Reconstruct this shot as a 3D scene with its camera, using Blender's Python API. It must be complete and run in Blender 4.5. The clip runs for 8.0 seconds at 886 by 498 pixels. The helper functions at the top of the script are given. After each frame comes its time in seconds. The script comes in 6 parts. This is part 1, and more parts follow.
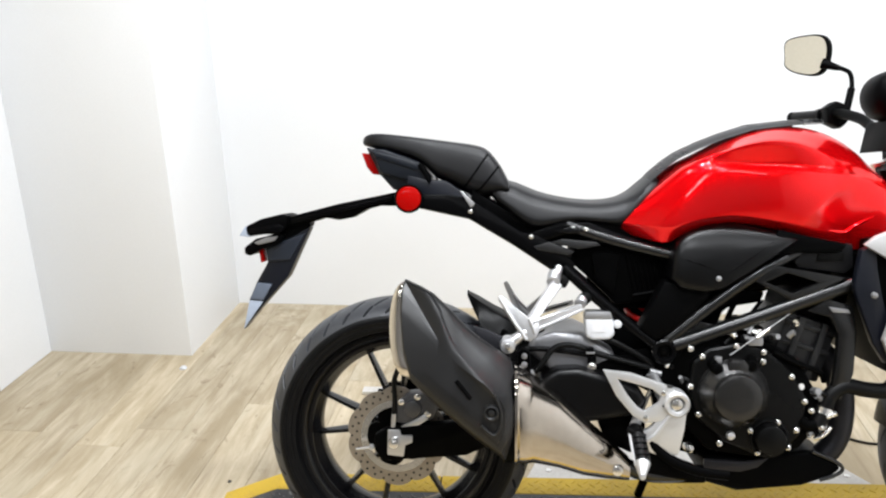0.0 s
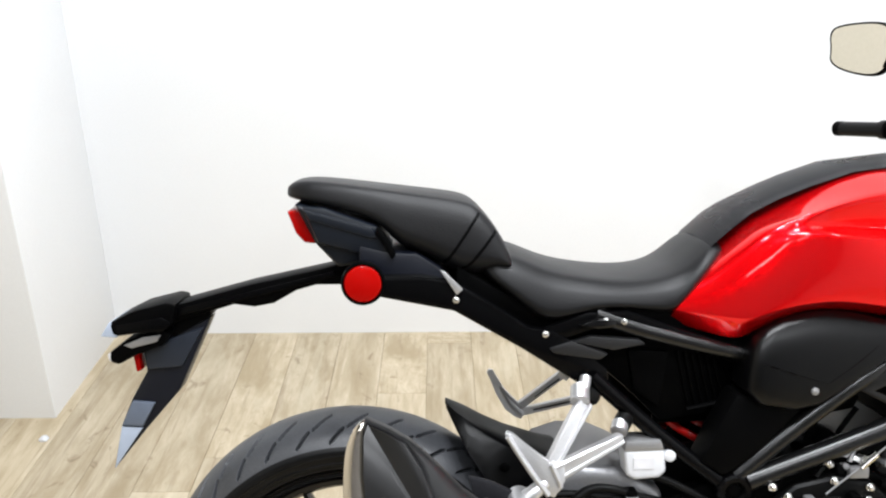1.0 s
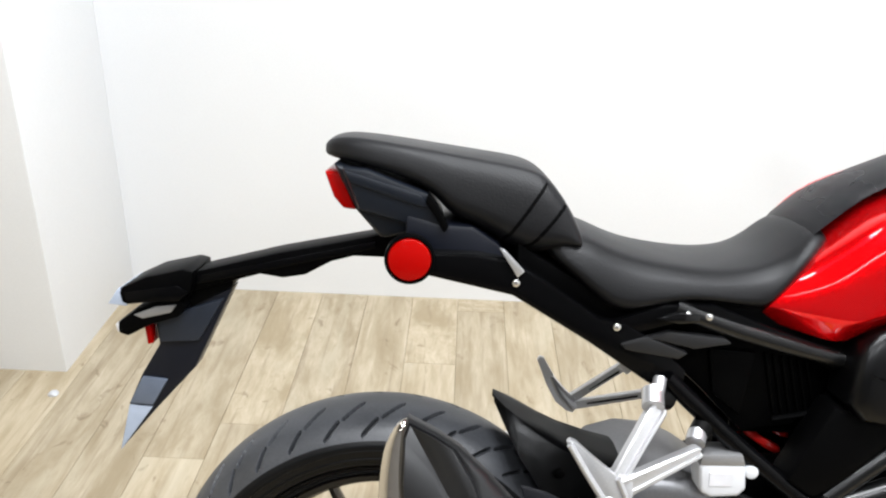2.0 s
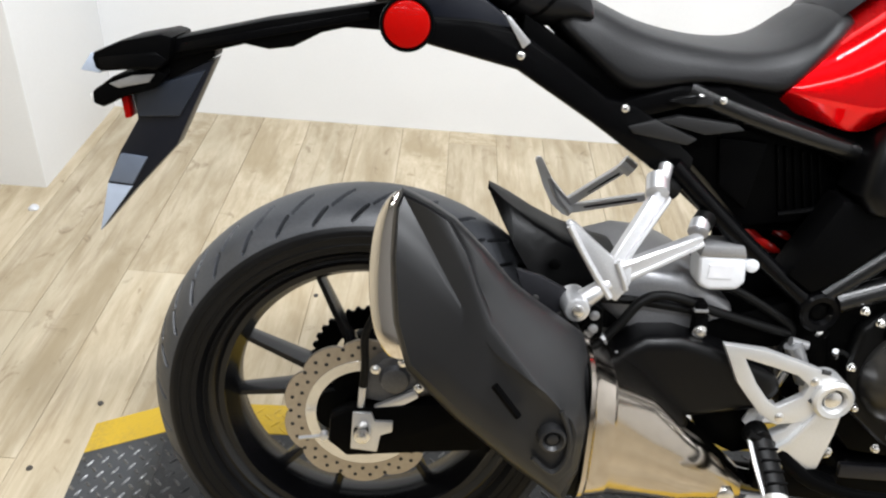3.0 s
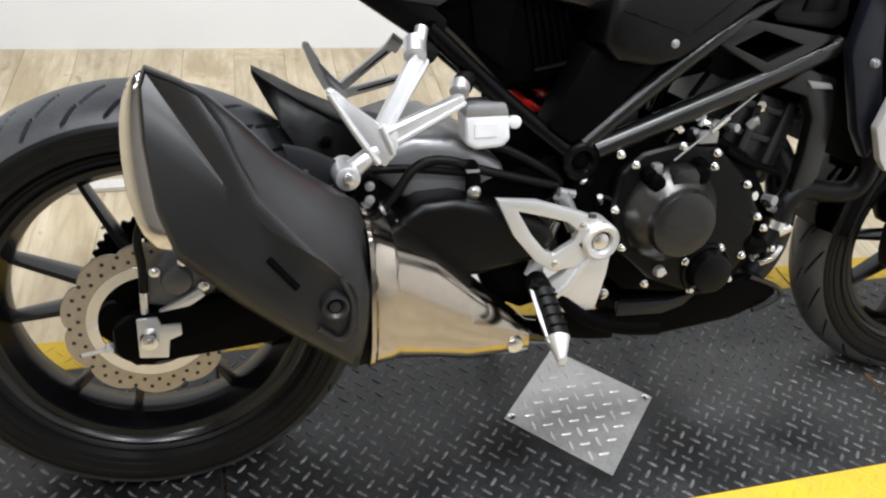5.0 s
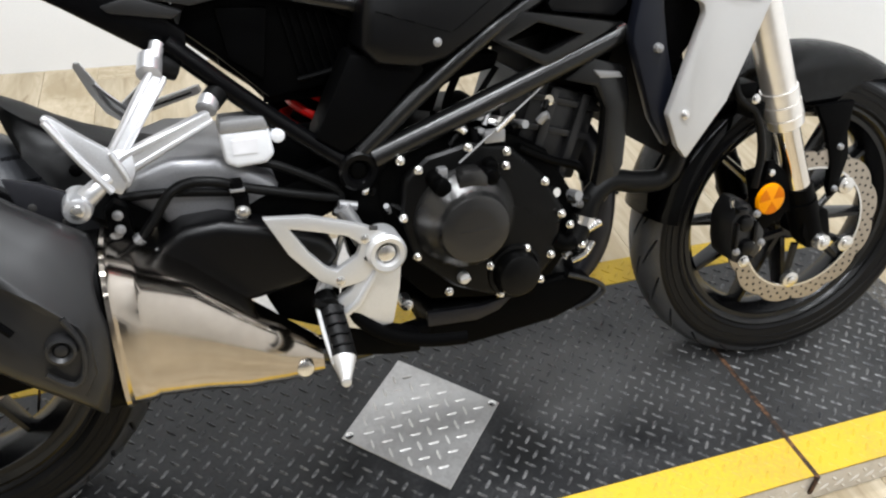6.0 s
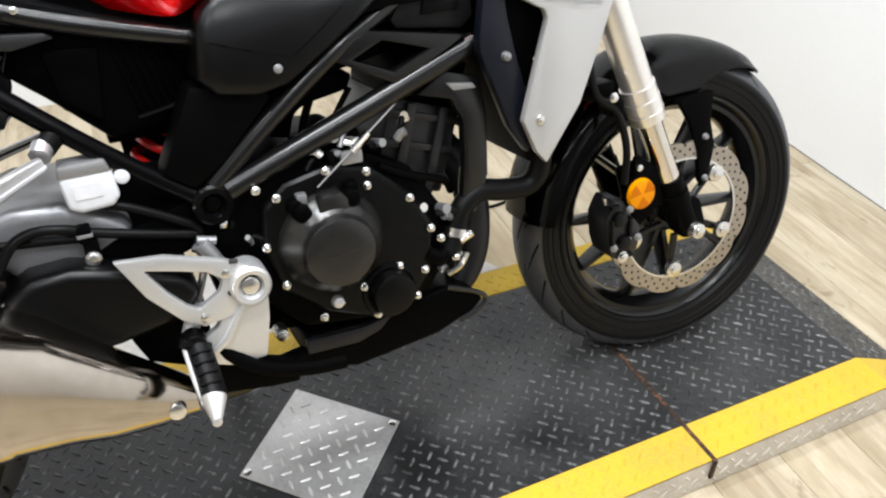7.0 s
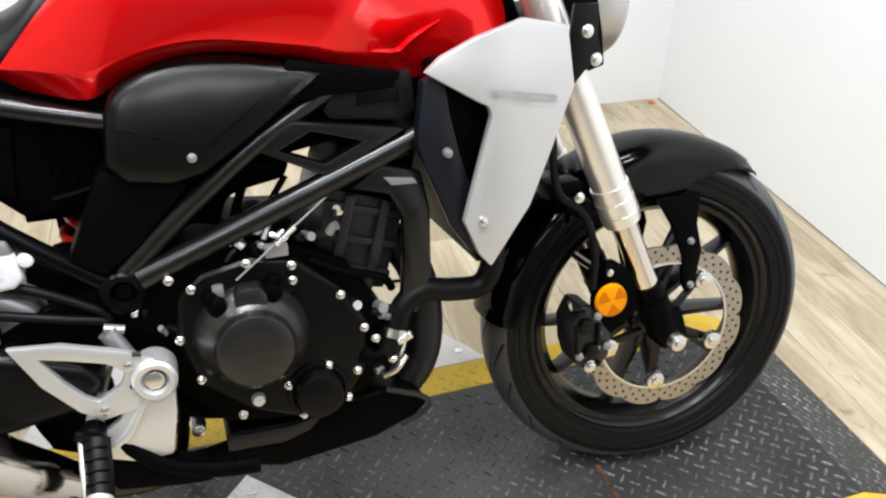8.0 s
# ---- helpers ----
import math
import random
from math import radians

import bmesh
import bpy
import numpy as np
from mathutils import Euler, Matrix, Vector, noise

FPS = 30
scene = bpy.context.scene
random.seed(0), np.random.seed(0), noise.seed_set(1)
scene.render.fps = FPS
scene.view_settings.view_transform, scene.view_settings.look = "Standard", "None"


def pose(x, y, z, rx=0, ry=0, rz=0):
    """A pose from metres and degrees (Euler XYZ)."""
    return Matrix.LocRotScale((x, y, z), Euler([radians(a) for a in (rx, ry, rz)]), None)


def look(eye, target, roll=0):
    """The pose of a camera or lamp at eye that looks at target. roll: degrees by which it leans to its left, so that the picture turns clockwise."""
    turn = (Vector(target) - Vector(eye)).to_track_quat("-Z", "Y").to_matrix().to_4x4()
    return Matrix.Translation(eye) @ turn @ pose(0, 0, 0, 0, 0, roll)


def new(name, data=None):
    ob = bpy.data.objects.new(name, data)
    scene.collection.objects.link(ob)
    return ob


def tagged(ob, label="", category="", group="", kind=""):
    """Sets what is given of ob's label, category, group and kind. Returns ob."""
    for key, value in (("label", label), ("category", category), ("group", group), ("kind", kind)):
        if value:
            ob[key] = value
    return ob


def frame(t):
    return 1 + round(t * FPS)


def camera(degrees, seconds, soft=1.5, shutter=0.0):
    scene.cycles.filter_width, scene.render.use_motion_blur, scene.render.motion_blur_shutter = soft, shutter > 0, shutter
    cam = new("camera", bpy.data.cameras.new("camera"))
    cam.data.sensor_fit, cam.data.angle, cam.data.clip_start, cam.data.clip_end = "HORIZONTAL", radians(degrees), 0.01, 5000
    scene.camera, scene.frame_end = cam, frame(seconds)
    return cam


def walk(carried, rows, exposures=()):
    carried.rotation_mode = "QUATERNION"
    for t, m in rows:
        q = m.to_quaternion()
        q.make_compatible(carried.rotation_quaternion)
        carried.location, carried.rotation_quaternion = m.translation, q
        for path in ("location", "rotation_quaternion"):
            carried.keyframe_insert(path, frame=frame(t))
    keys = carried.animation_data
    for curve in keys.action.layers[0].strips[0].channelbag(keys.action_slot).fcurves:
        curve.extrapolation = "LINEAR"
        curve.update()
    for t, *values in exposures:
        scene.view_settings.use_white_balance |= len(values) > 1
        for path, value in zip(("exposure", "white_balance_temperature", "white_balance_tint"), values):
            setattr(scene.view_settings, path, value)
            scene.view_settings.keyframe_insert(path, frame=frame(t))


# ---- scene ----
cam = camera(56.0, 8.0, soft=2.2)
PATH = [
    (0, (0.242, -1.623, 1.317), (0.093, 0.263, 0.668), -1.5),
    (0.5, (0.2, -1.256, 1.321), (0.045, 0.599, 0.591), -1.4),
    (1, (0.092, -0.987, 1.34), (0.191, 0.857, 0.572), -0.2),
    (1.2, (0.055, -0.93, 1.34), (0.189, 0.924, 0.6), 0.9),
    (2.3, (0.049, -0.818, 1.259), (0.079, 0.936, 0.3), 2.3),
    (2.5, (0.047, -0.821, 1.232), (0.108, 0.895, 0.208), 3.5),
    (3, (0.044, -0.827, 1.174), (0.138, 0.812, 0.031), 4.5),
    (3.5, (0.044, -0.843, 1.124), (0.171, 0.689, -0.156), 5.7),
    (4, (0.045, -0.856, 1.11), (0.222, 0.651, -0.193), 6.6),
    (4.2, (0.052, -0.862, 1.112), (0.286, 0.649, -0.178), 7.0),
    (5.3, (0.165, -0.874, 1.117), (0.71, 0.604, -0.115), 5.8),
    (5.5, (0.221, -0.871, 1.117), (0.768, 0.604, -0.118), 5.1),
    (6, (0.356, -0.887, 1.12), (0.928, 0.578, -0.116), 4.1),
    (6.5, (0.421, -0.905, 1.126), (1.067, 0.544, -0.093), 2.9),
    (7, (0.451, -0.911, 1.127), (1.16, 0.517, -0.08), 1.8),
    (7.5, (0.506, -0.906, 1.12), (1.217, 0.516, -0.093), -1.5),
    (8, (0.667, -0.889, 1.144), (1.226, 0.676, 0.03), 1.7),
]
# ---- end of path
EXPOSURES = [(0.0, -0.15), (0.5, -0.15), (1.2, -0.19), (2.5, -0.18), (3.5, -0.22), (5.5, -0.25), (8.0, -0.16)]
walk(cam, [(t, look(eye, target, roll)) for t, eye, target, roll in PATH], EXPOSURES)

# ---- light: a bright showroom with ceiling lamps ----
FLOOR_Z = -0.072
CEILING_Z = 2.75
ROOM = pose(0, 0, 0, 0, 0, -2.8)          # the room stands a little askew to the lift

world = bpy.data.worlds.new("world")
world.use_nodes = True
world.node_tree.nodes["Background"].inputs[0].default_value = (0.9, 0.95, 1.0, 1)
world.node_tree.nodes["Background"].inputs[1].default_value = 0.15
scene.world = world


def lamp(name, place, size_x, size_y, watts, colour=(1.0, 0.965, 0.92), target=None):
    data = bpy.data.lights.new(name, "AREA")
    data.shape, data.size, data.size_y = "RECTANGLE", size_x, size_y
    data.energy, data.color = watts, colour
    ob = new(name, data)
    ob.matrix_world = look(place, target or (place[0], place[1] + 0.001, 0))
    return ob


for x, y, watts in ((-0.2, -1.55, 25), (0.75, -1.55, 25), (1.6, -1.55, 13), (0.30, -0.35, 27), (0.75, -0.35, 27), (1.30, -0.35, 17), (1.80, -0.35, 7), (-0.7, -0.5, 13), (0.10, 0.45, 27), (0.85, 0.45, 19), (1.7, 0.45, 6)):
    lamp("ceiling_lamp", (x, y, 2.68), 0.24, 0.24, watts, (0.93, 0.96, 1.0))
# two long lamps out of view, added as fill from the front
for x in (-0.6, 1.0):
    lamp("ceiling_lamp", (x, -3.3, 2.68), 1.2, 0.2, 12, (0.93, 0.96, 1.0))


# ---- materials ----
def shader(name):
    m = bpy.data.materials.new(name)
    m.use_nodes = True
    return m, m.node_tree.nodes, m.node_tree.links, m.node_tree.nodes["Principled BSDF"]


def mat(name, base, rough, metal=0.0, vary=0.12, grain=60.0, bump=0.05, coat=0.0, spec=0.5, patch=6.0, rough_vary=0.12, per_piece=0.0):
    """A surface with variation at two scales in colour and gloss, and a fine relief."""
    m, n, l, p = shader(name)
    co = n.new("ShaderNodeTexCoord")
    fine, wide = n.new("ShaderNodeTexNoise"), n.new("ShaderNodeTexNoise")
    fine.inputs["Scale"].default_value, fine.inputs["Detail"].default_value = grain, 6
    wide.inputs["Scale"].default_value, wide.inputs["Detail"].default_value = patch, 4
    l.new(co.outputs["Object"], fine.inputs["Vector"]), l.new(co.outputs["Object"], wide.inputs["Vector"])
    both = n.new("ShaderNodeMath")
    both.operation = "ADD"
    l.new(fine.outputs["Fac"], both.inputs[0]), l.new(wide.outputs["Fac"], both.inputs[1])
    ramp = n.new("ShaderNodeMapRange")
    ramp.inputs["From Min"].default_value, ramp.inputs["From Max"].default_value = 0.6, 1.4
    ramp.inputs["To Min"].default_value, ramp.inputs["To Max"].default_value = 1 - vary, 1 + vary
    l.new(both.outputs[0], ramp.inputs["Value"])
    tint = n.new("ShaderNodeVectorMath")
    tint.operation = "SCALE"
    tint.inputs[0].default_value = base
    last = ramp.outputs[0]
    if per_piece:
        info, piece, times = n.new("ShaderNodeObjectInfo"), n.new("ShaderNodeMapRange"), n.new("ShaderNodeMath")
        piece.inputs["To Min"].default_value, piece.inputs["To Max"].default_value = 1 - per_piece, 1 + per_piece
        times.operation = "MULTIPLY"
        l.new(info.outputs["Random"], piece.inputs["Value"])
        l.new(piece.outputs[0], times.inputs[0]), l.new(last, times.inputs[1])
        last = times.outputs[0]
    l.new(last, tint.inputs["Scale"]), l.new(tint.outputs[0], p.inputs["Base Color"])
    gloss = n.new("ShaderNodeMapRange")
    gloss.inputs["From Min"].default_value, gloss.inputs["From Max"].default_value = 0.3, 0.7
    gloss.inputs["To Min"].default_value, gloss.inputs["To Max"].default_value = max(rough - rough_vary * rough, 0.01), min(rough + rough_vary * rough, 1)
    l.new(wide.outputs["Fac"], gloss.inputs["Value"]), l.new(gloss.outputs[0], p.inputs["Roughness"])
    p.inputs["Metallic"].default_value = metal
    p.inputs["Specular IOR Level"].default_value = spec
    p.inputs["Coat Weight"].default_value, p.inputs["Coat Roughness"].default_value = coat, 0.03
    if bump:
        b = n.new("ShaderNodeBump")
        b.inputs["Strength"].default_value, b.inputs["Distance"].default_value = bump, 0.002
        l.new(fine.outputs["Fac"], b.inputs["Height"]), l.new(b.outputs[0], p.inputs["Normal"])
    return m


WALL = mat("white_wall_paint", (0.77, 0.78, 0.79), 0.55, grain=180, bump=0.12, vary=0.03, patch=1.5)
CEIL = mat("dark_ceiling_paint", (0.10, 0.10, 0.105), 0.8, vary=0.06)
TAN = mat("beige_wall_paint", (0.48, 0.44, 0.36), 0.7, vary=0.06, patch=1.5)
GREY_WALL = mat("mid_grey_wall_paint", (0.20, 0.20, 0.205), 0.7, vary=0.06, patch=1.5)
DUSK = mat("dark_grey_wall_paint", (0.11, 0.105, 0.10), 0.7, vary=0.06, patch=1.5)
SEAT = mat("black_vinyl", (0.0048, 0.0048, 0.0054), 0.40, grain=420, bump=0.18, vary=0.15, spec=0.22)
PLASTIC = mat("matte_black_plastic", (0.0011, 0.0011, 0.0012), 0.42, grain=500, bump=0.10, vary=0.2, spec=0.03)
GLOSS = mat("glossy_black_plastic", (0.0016, 0.0016, 0.0018), 0.09, vary=0.15, bump=0.0, spec=0.45)
LIT_FACE_MID = mat("black_plastic_half_lit_face", (0.10, 0.12, 0.16), 0.4)
LIT_FACE_DIM = mat("black_plastic_dim_lit_face", (0.014, 0.018, 0.027), 0.36, spec=0.35)
COWL = mat("satin_blue_black_plastic", (0.0042, 0.006, 0.0098), 0.32, grain=450, bump=0.05, spec=0.32)
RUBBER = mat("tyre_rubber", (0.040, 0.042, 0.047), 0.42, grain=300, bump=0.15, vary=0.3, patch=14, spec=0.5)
SIDEWALL_GROOVE = mat("sidewall_rubber_and_groove_shade", (0.0022, 0.0023, 0.0028), 0.42, grain=300, bump=0.08, vary=0.3, patch=14, spec=0.20)
RIM = mat("black_wheel_paint", (0.0016, 0.0016, 0.0020), 0.24, vary=0.2, bump=0.02, spec=0.36)
BRACE = mat("dark_swingarm_casting", (0.28, 0.28, 0.29), 0.42, metal=0.6, grain=400, vary=0.15)
FRAME = mat("charcoal_metallic_paint", (0.0030, 0.0030, 0.0031), 0.24, grain=900, vary=0.35, bump=0.03, spec=0.44)
ENGINE = mat("dark_engine_paint", (0.0022, 0.0022, 0.0022), 0.29, grain=500, bump=0.06, vary=0.2, spec=0.12)
CLUTCH = mat("satin_dark_metal", (0.047, 0.046, 0.045), 0.27, metal=0.82, grain=600, bump=0.05, vary=0.12)
COVER = mat("soft_black_plastic", (0.0010, 0.0010, 0.0012), 0.32, grain=500, bump=0.06, vary=0.15, spec=0.22)
ENGINE_FLAT = mat("black_engine_case", (0.0009, 0.0009, 0.0009), 0.45, grain=400, bump=0.12, vary=0.25, spec=0.03)
BRACKET = mat("bare_cast_aluminium", (0.60, 0.60, 0.61), 0.32, metal=0.8, grain=500, bump=0.1, vary=0.12)
ALLOY = mat("cast_aluminium", (0.66, 0.66, 0.66), 0.38, metal=0.75, grain=700, bump=0.12, vary=0.08)
BRIGHT = mat("bright_zinc_steel", (0.75, 0.74, 0.72), 0.24, metal=1.0, vary=0.1, bump=0.02)
CHROME = mat("polished_stainless_steel", (0.74, 0.69, 0.62), 0.12, metal=1.0, vary=0.05, bump=0.01, rough_vary=0.4)
# Darker, browner than CHROME: the link pipe's dark reflection is in its colour.
PIPE = mat("darkened_stainless_steel", (0.44, 0.395, 0.345), 0.13, metal=1.0, vary=0.10, bump=0.01, rough_vary=0.4)
# Lighter copy of the bracket aluminium, to brighten the shaded far side.
BRIGHTENED_ALLOY = mat("brightened_far_aluminium", (0.78, 0.78, 0.79), 0.5, metal=0.25, grain=500, bump=0.1, vary=0.1)
FORK = mat("champagne_anodised_aluminium", (0.84, 0.81, 0.77), 0.32, metal=0.8, vary=0.06, bump=0.02)
SHROUD = mat("silver_satin_paint", (0.52, 0.515, 0.51), 0.34, metal=0.5, grain=1200, vary=0.05, bump=0.03)
DISC = mat("brake_disc_steel", (0.40, 0.355, 0.30), 0.36, metal=0.9, grain=140, vary=0.15, bump=0.05)
# Shade of holes and slots, painted on small raised discs and bars.
HOLE_SHADE = mat("hole_shade_black", (0.012, 0.011, 0.010), 0.7)
MUFFLER = mat("charcoal_heat_paint", (0.0085, 0.0085, 0.009), 0.37, grain=700, bump=0.05, vary=0.12, spec=0.42)
DARK_CAP = mat("sooty_end_plate", (0.10, 0.095, 0.09), 0.45, metal=0.6)
HEADER = mat("grey_exhaust_steel", (0.024, 0.024, 0.028), 0.38, metal=0.7, grain=200, vary=0.15)
RED_SPRING = mat("red_spring_paint", (0.55, 0.010, 0.008), 0.3, coat=0.5)
WHITE_PLASTIC = mat("milky_white_plastic", (0.60, 0.61, 0.63), 0.35, vary=0.08)
GREY_RUBBER = mat("grey_rubber", (0.003, 0.003, 0.003), 0.4, spec=0.13)
CALIPER = mat("dark_caliper_casting", (0.085, 0.085, 0.09), 0.42, metal=0.6, grain=300, vary=0.25)
GUN = mat("grey_swingarm_metal", (0.30, 0.30, 0.305), 0.4, metal=0.7, grain=400, vary=0.12)
BADGE = mat("grey_badge_print", (0.46, 0.46, 0.47), 0.35)
LIT_FACE = mat("black_plastic_lit_face", (0.34, 0.39, 0.48), 0.4)
COAT_BLACK = mat("tank_top_black", (0.014, 0.014, 0.016), 0.28, vary=0.1, bump=0.02, spec=0.4)


def red_paint():
    m, n, l, p = shader("candy_red_metallic_paint")
    flake = n.new("ShaderNodeTexVoronoi")
    flake.inputs["Scale"].default_value = 1400
    ramp = n.new("ShaderNodeMixRGB")
    ramp.inputs[1].default_value, ramp.inputs[2].default_value = (0.84, 0.0020, 0.0045, 1), (1.0, 0.0032, 0.0064, 1)
    l.new(flake.outputs["Distance"], ramp.inputs[0]), l.new(ramp.outputs[0], p.inputs["Base Color"])
    p.inputs["Metallic"].default_value, p.inputs["Roughness"].default_value = 0.80, 0.25
    p.inputs["Specular IOR Level"].default_value = 0.05
    p.inputs["Specular Tint"].default_value = (0.9, 0.03, 0.03, 1)
    p.inputs["Coat Weight"].default_value, p.inputs["Coat Roughness"].default_value = 0.7, 0.02
    return m


RED = red_paint()


def lens(name, colour, rough=0.18):
    m, n, l, p = shader(name)
    cell = n.new("ShaderNodeTexVoronoi")
    cell.inputs["Scale"].default_value = 420
    co = n.new("ShaderNodeTexCoord")
    b = n.new("ShaderNodeBump")
    b.inputs["Strength"].default_value, b.inputs["Distance"].default_value = 0.25, 0.001
    l.new(co.outputs["Object"], cell.inputs["Vector"])
    l.new(cell.outputs["Distance"], b.inputs["Height"]), l.new(b.outputs[0], p.inputs["Normal"])
    p.inputs["Base Color"].default_value, p.inputs["Roughness"].default_value = (*colour, 1), rough
    p.inputs["Coat Weight"].default_value, p.inputs["Specular IOR Level"].default_value = 0.12, 0.08
    return m


RED_LENS = lens("red_reflector_plastic", (0.32, 0.0015, 0.0008))
AMBER = lens("amber_reflector_plastic", (0.66, 0.235, 0.0))
DEEP_AMBER = lens("deep_amber_plastic", (0.46, 0.12, 0.0))
CLEAR = mat("clear_lamp_plastic", (0.75, 0.75, 0.76), 0.12)
MIRROR, _n, _l, _p = shader("mirror_glass")
_p.inputs["Metallic"].default_value, _p.inputs["Roughness"].default_value = 1.0, 0.01
_p.inputs["Base Color"].default_value = (0.88, 0.88, 0.86, 1)


def wood():
    """Printed oak planks: long grain, grey streaks, one tone for each plank."""
    m, n, l, p = shader("oak_plank")
    co, info = n.new("ShaderNodeTexCoord"), n.new("ShaderNodeObjectInfo")
    shift = n.new("ShaderNodeVectorMath")
    shift.operation = "MULTIPLY_ADD"
    shift.inputs[1].default_value = (7.3, 11.1, 5.7)
    l.new(info.outputs["Random"], shift.inputs[0])
    l.new(co.outputs["Object"], shift.inputs[2])
    def layer(scale, detail, rough, warp):
        move, tex = n.new("ShaderNodeMapping"), n.new("ShaderNodeTexNoise")
        move.inputs["Scale"].default_value = scale
        tex.inputs["Scale"].default_value, tex.inputs["Detail"].default_value = 1.0, detail
        tex.inputs["Roughness"].default_value, tex.inputs["Distortion"].default_value = rough, warp
        l.new(shift.outputs[0], move.inputs["Vector"]), l.new(move.outputs[0], tex.inputs["Vector"])
        return tex

    def over(below, fac, lo, hi, most, colour):
        span, mix = n.new("ShaderNodeMapRange"), n.new("ShaderNodeMixRGB")
        span.inputs["From Min"].default_value, span.inputs["From Max"].default_value = lo, hi
        span.inputs["To Max"].default_value = most
        mix.inputs[2].default_value = (*colour, 1)
        l.new(fac, span.inputs["Value"]), l.new(span.outputs[0], mix.inputs[0]), l.new(below, mix.inputs[1])
        return mix.outputs[0]

    grain = layer((34, 4.5, 10), 10, 0.68, 0.4)
    ramp = n.new("ShaderNodeValToRGB")
    e = ramp.color_ramp.elements
    e[0].position, e[0].color = 0.34, (0.43, 0.350, 0.230, 1)
    e[1].position, e[1].color = 0.68, (0.64, 0.553, 0.412, 1)
    l.new(grain.outputs["Fac"], ramp.inputs["Fac"])
    surface = over(ramp.outputs[0], layer((9, 2.0, 4), 6, 0.6, 0.6).outputs["Fac"], 0.45, 0.66, 0.80, (0.37, 0.295, 0.185))
    surface = over(surface, layer((70, 2.4, 10), 4, 0.5, 0.3).outputs["Fac"], 0.57, 0.74, 0.55, (0.30, 0.23, 0.15))
    surface = over(surface, layer((16, 9, 9), 5, 0.6, 1.2).outputs["Fac"], 0.62, 0.72, 0.7, (0.22, 0.155, 0.09))
    surface = over(surface, layer((7, 1.6, 4), 4, 0.55, 0.8).outputs["Fac"], 0.54, 0.70, 0.55, (0.64, 0.575, 0.44))
    tone = n.new("ShaderNodeMapRange")
    tone.inputs["To Min"].default_value, tone.inputs["To Max"].default_value = 0.80, 0.95
    l.new(info.outputs["Random"], tone.inputs["Value"])
    out = n.new("ShaderNodeVectorMath")
    out.operation = "SCALE"
    l.new(surface, out.inputs[0]), l.new(tone.outputs[0], out.inputs["Scale"])
    l.new(out.outputs[0], p.inputs["Base Color"])
    p.inputs["Roughness"].default_value, p.inputs["Specular IOR Level"].default_value = 0.45, 0.3
    b = n.new("ShaderNodeBump")
    b.inputs["Strength"].default_value, b.inputs["Distance"].default_value = 0.12, 0.001
    l.new(grain.outputs["Fac"], b.inputs["Height"]), l.new(b.outputs[0], p.inputs["Normal"])
    return m


WOOD = wood()


def worn_paint(name, base, worn, rough, amount, metal=0.0, scale=9.0, spec=0.3, pale_spots=(), dark_spots=()):
    """Paint with scuffs and dust in patches of its own shape, plus placed spots."""
    m, n, l, p = shader(name)
    co = n.new("ShaderNodeTexCoord")
    big, small = n.new("ShaderNodeTexNoise"), n.new("ShaderNodeTexNoise")
    big.inputs["Scale"].default_value, big.inputs["Detail"].default_value = scale, 8
    small.inputs["Scale"].default_value, small.inputs["Detail"].default_value = 150, 5
    l.new(co.outputs["Object"], big.inputs["Vector"]), l.new(co.outputs["Object"], small.inputs["Vector"])
    add = n.new("ShaderNodeMath")
    add.operation = "MULTIPLY"
    l.new(big.outputs["Fac"], add.inputs[0]), l.new(small.outputs["Fac"], add.inputs[1])
    fac = n.new("ShaderNodeMapRange")
    fac.inputs["From Min"].default_value, fac.inputs["From Max"].default_value = 0.2, 0.36
    fac.inputs["To Max"].default_value = amount
    l.new(add.outputs[0], fac.inputs["Value"])
    mix = n.new("ShaderNodeMixRGB")
    mix.inputs[1].default_value, mix.inputs[2].default_value = (*base, 1), (*worn, 1)
    l.new(fac.outputs[0], mix.inputs[0])
    colour = mix.outputs[0]
    for centre, radius, tint in (*pale_spots, *dark_spots):
        # a placed patch, paler or darker, with a ragged edge
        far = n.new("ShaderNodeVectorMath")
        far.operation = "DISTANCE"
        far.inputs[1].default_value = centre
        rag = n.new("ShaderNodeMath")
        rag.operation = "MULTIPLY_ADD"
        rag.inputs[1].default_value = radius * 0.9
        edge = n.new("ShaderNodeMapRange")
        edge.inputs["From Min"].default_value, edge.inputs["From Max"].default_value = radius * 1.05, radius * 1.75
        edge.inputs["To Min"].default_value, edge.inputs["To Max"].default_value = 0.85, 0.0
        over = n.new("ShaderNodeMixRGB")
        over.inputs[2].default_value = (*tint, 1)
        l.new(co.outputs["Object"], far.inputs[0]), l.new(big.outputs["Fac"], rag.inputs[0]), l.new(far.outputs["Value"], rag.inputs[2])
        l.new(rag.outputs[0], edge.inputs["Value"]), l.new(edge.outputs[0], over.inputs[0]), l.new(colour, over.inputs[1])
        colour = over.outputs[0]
    l.new(colour, p.inputs["Base Color"])
    gl = n.new("ShaderNodeMapRange")
    gl.inputs["To Min"].default_value, gl.inputs["To Max"].default_value = rough * 0.8, min(1, rough * 1.35)
    l.new(big.outputs["Fac"], gl.inputs["Value"]), l.new(gl.outputs[0], p.inputs["Roughness"])
    p.inputs["Metallic"].default_value = metal
    p.inputs["Specular IOR Level"].default_value = spec
    b = n.new("ShaderNodeBump")
    b.inputs["Strength"].default_value, b.inputs["Distance"].default_value = 0.25, 0.001
    l.new(small.outputs["Fac"], b.inputs["Height"]), l.new(b.outputs[0], p.inputs["Normal"])
    return m


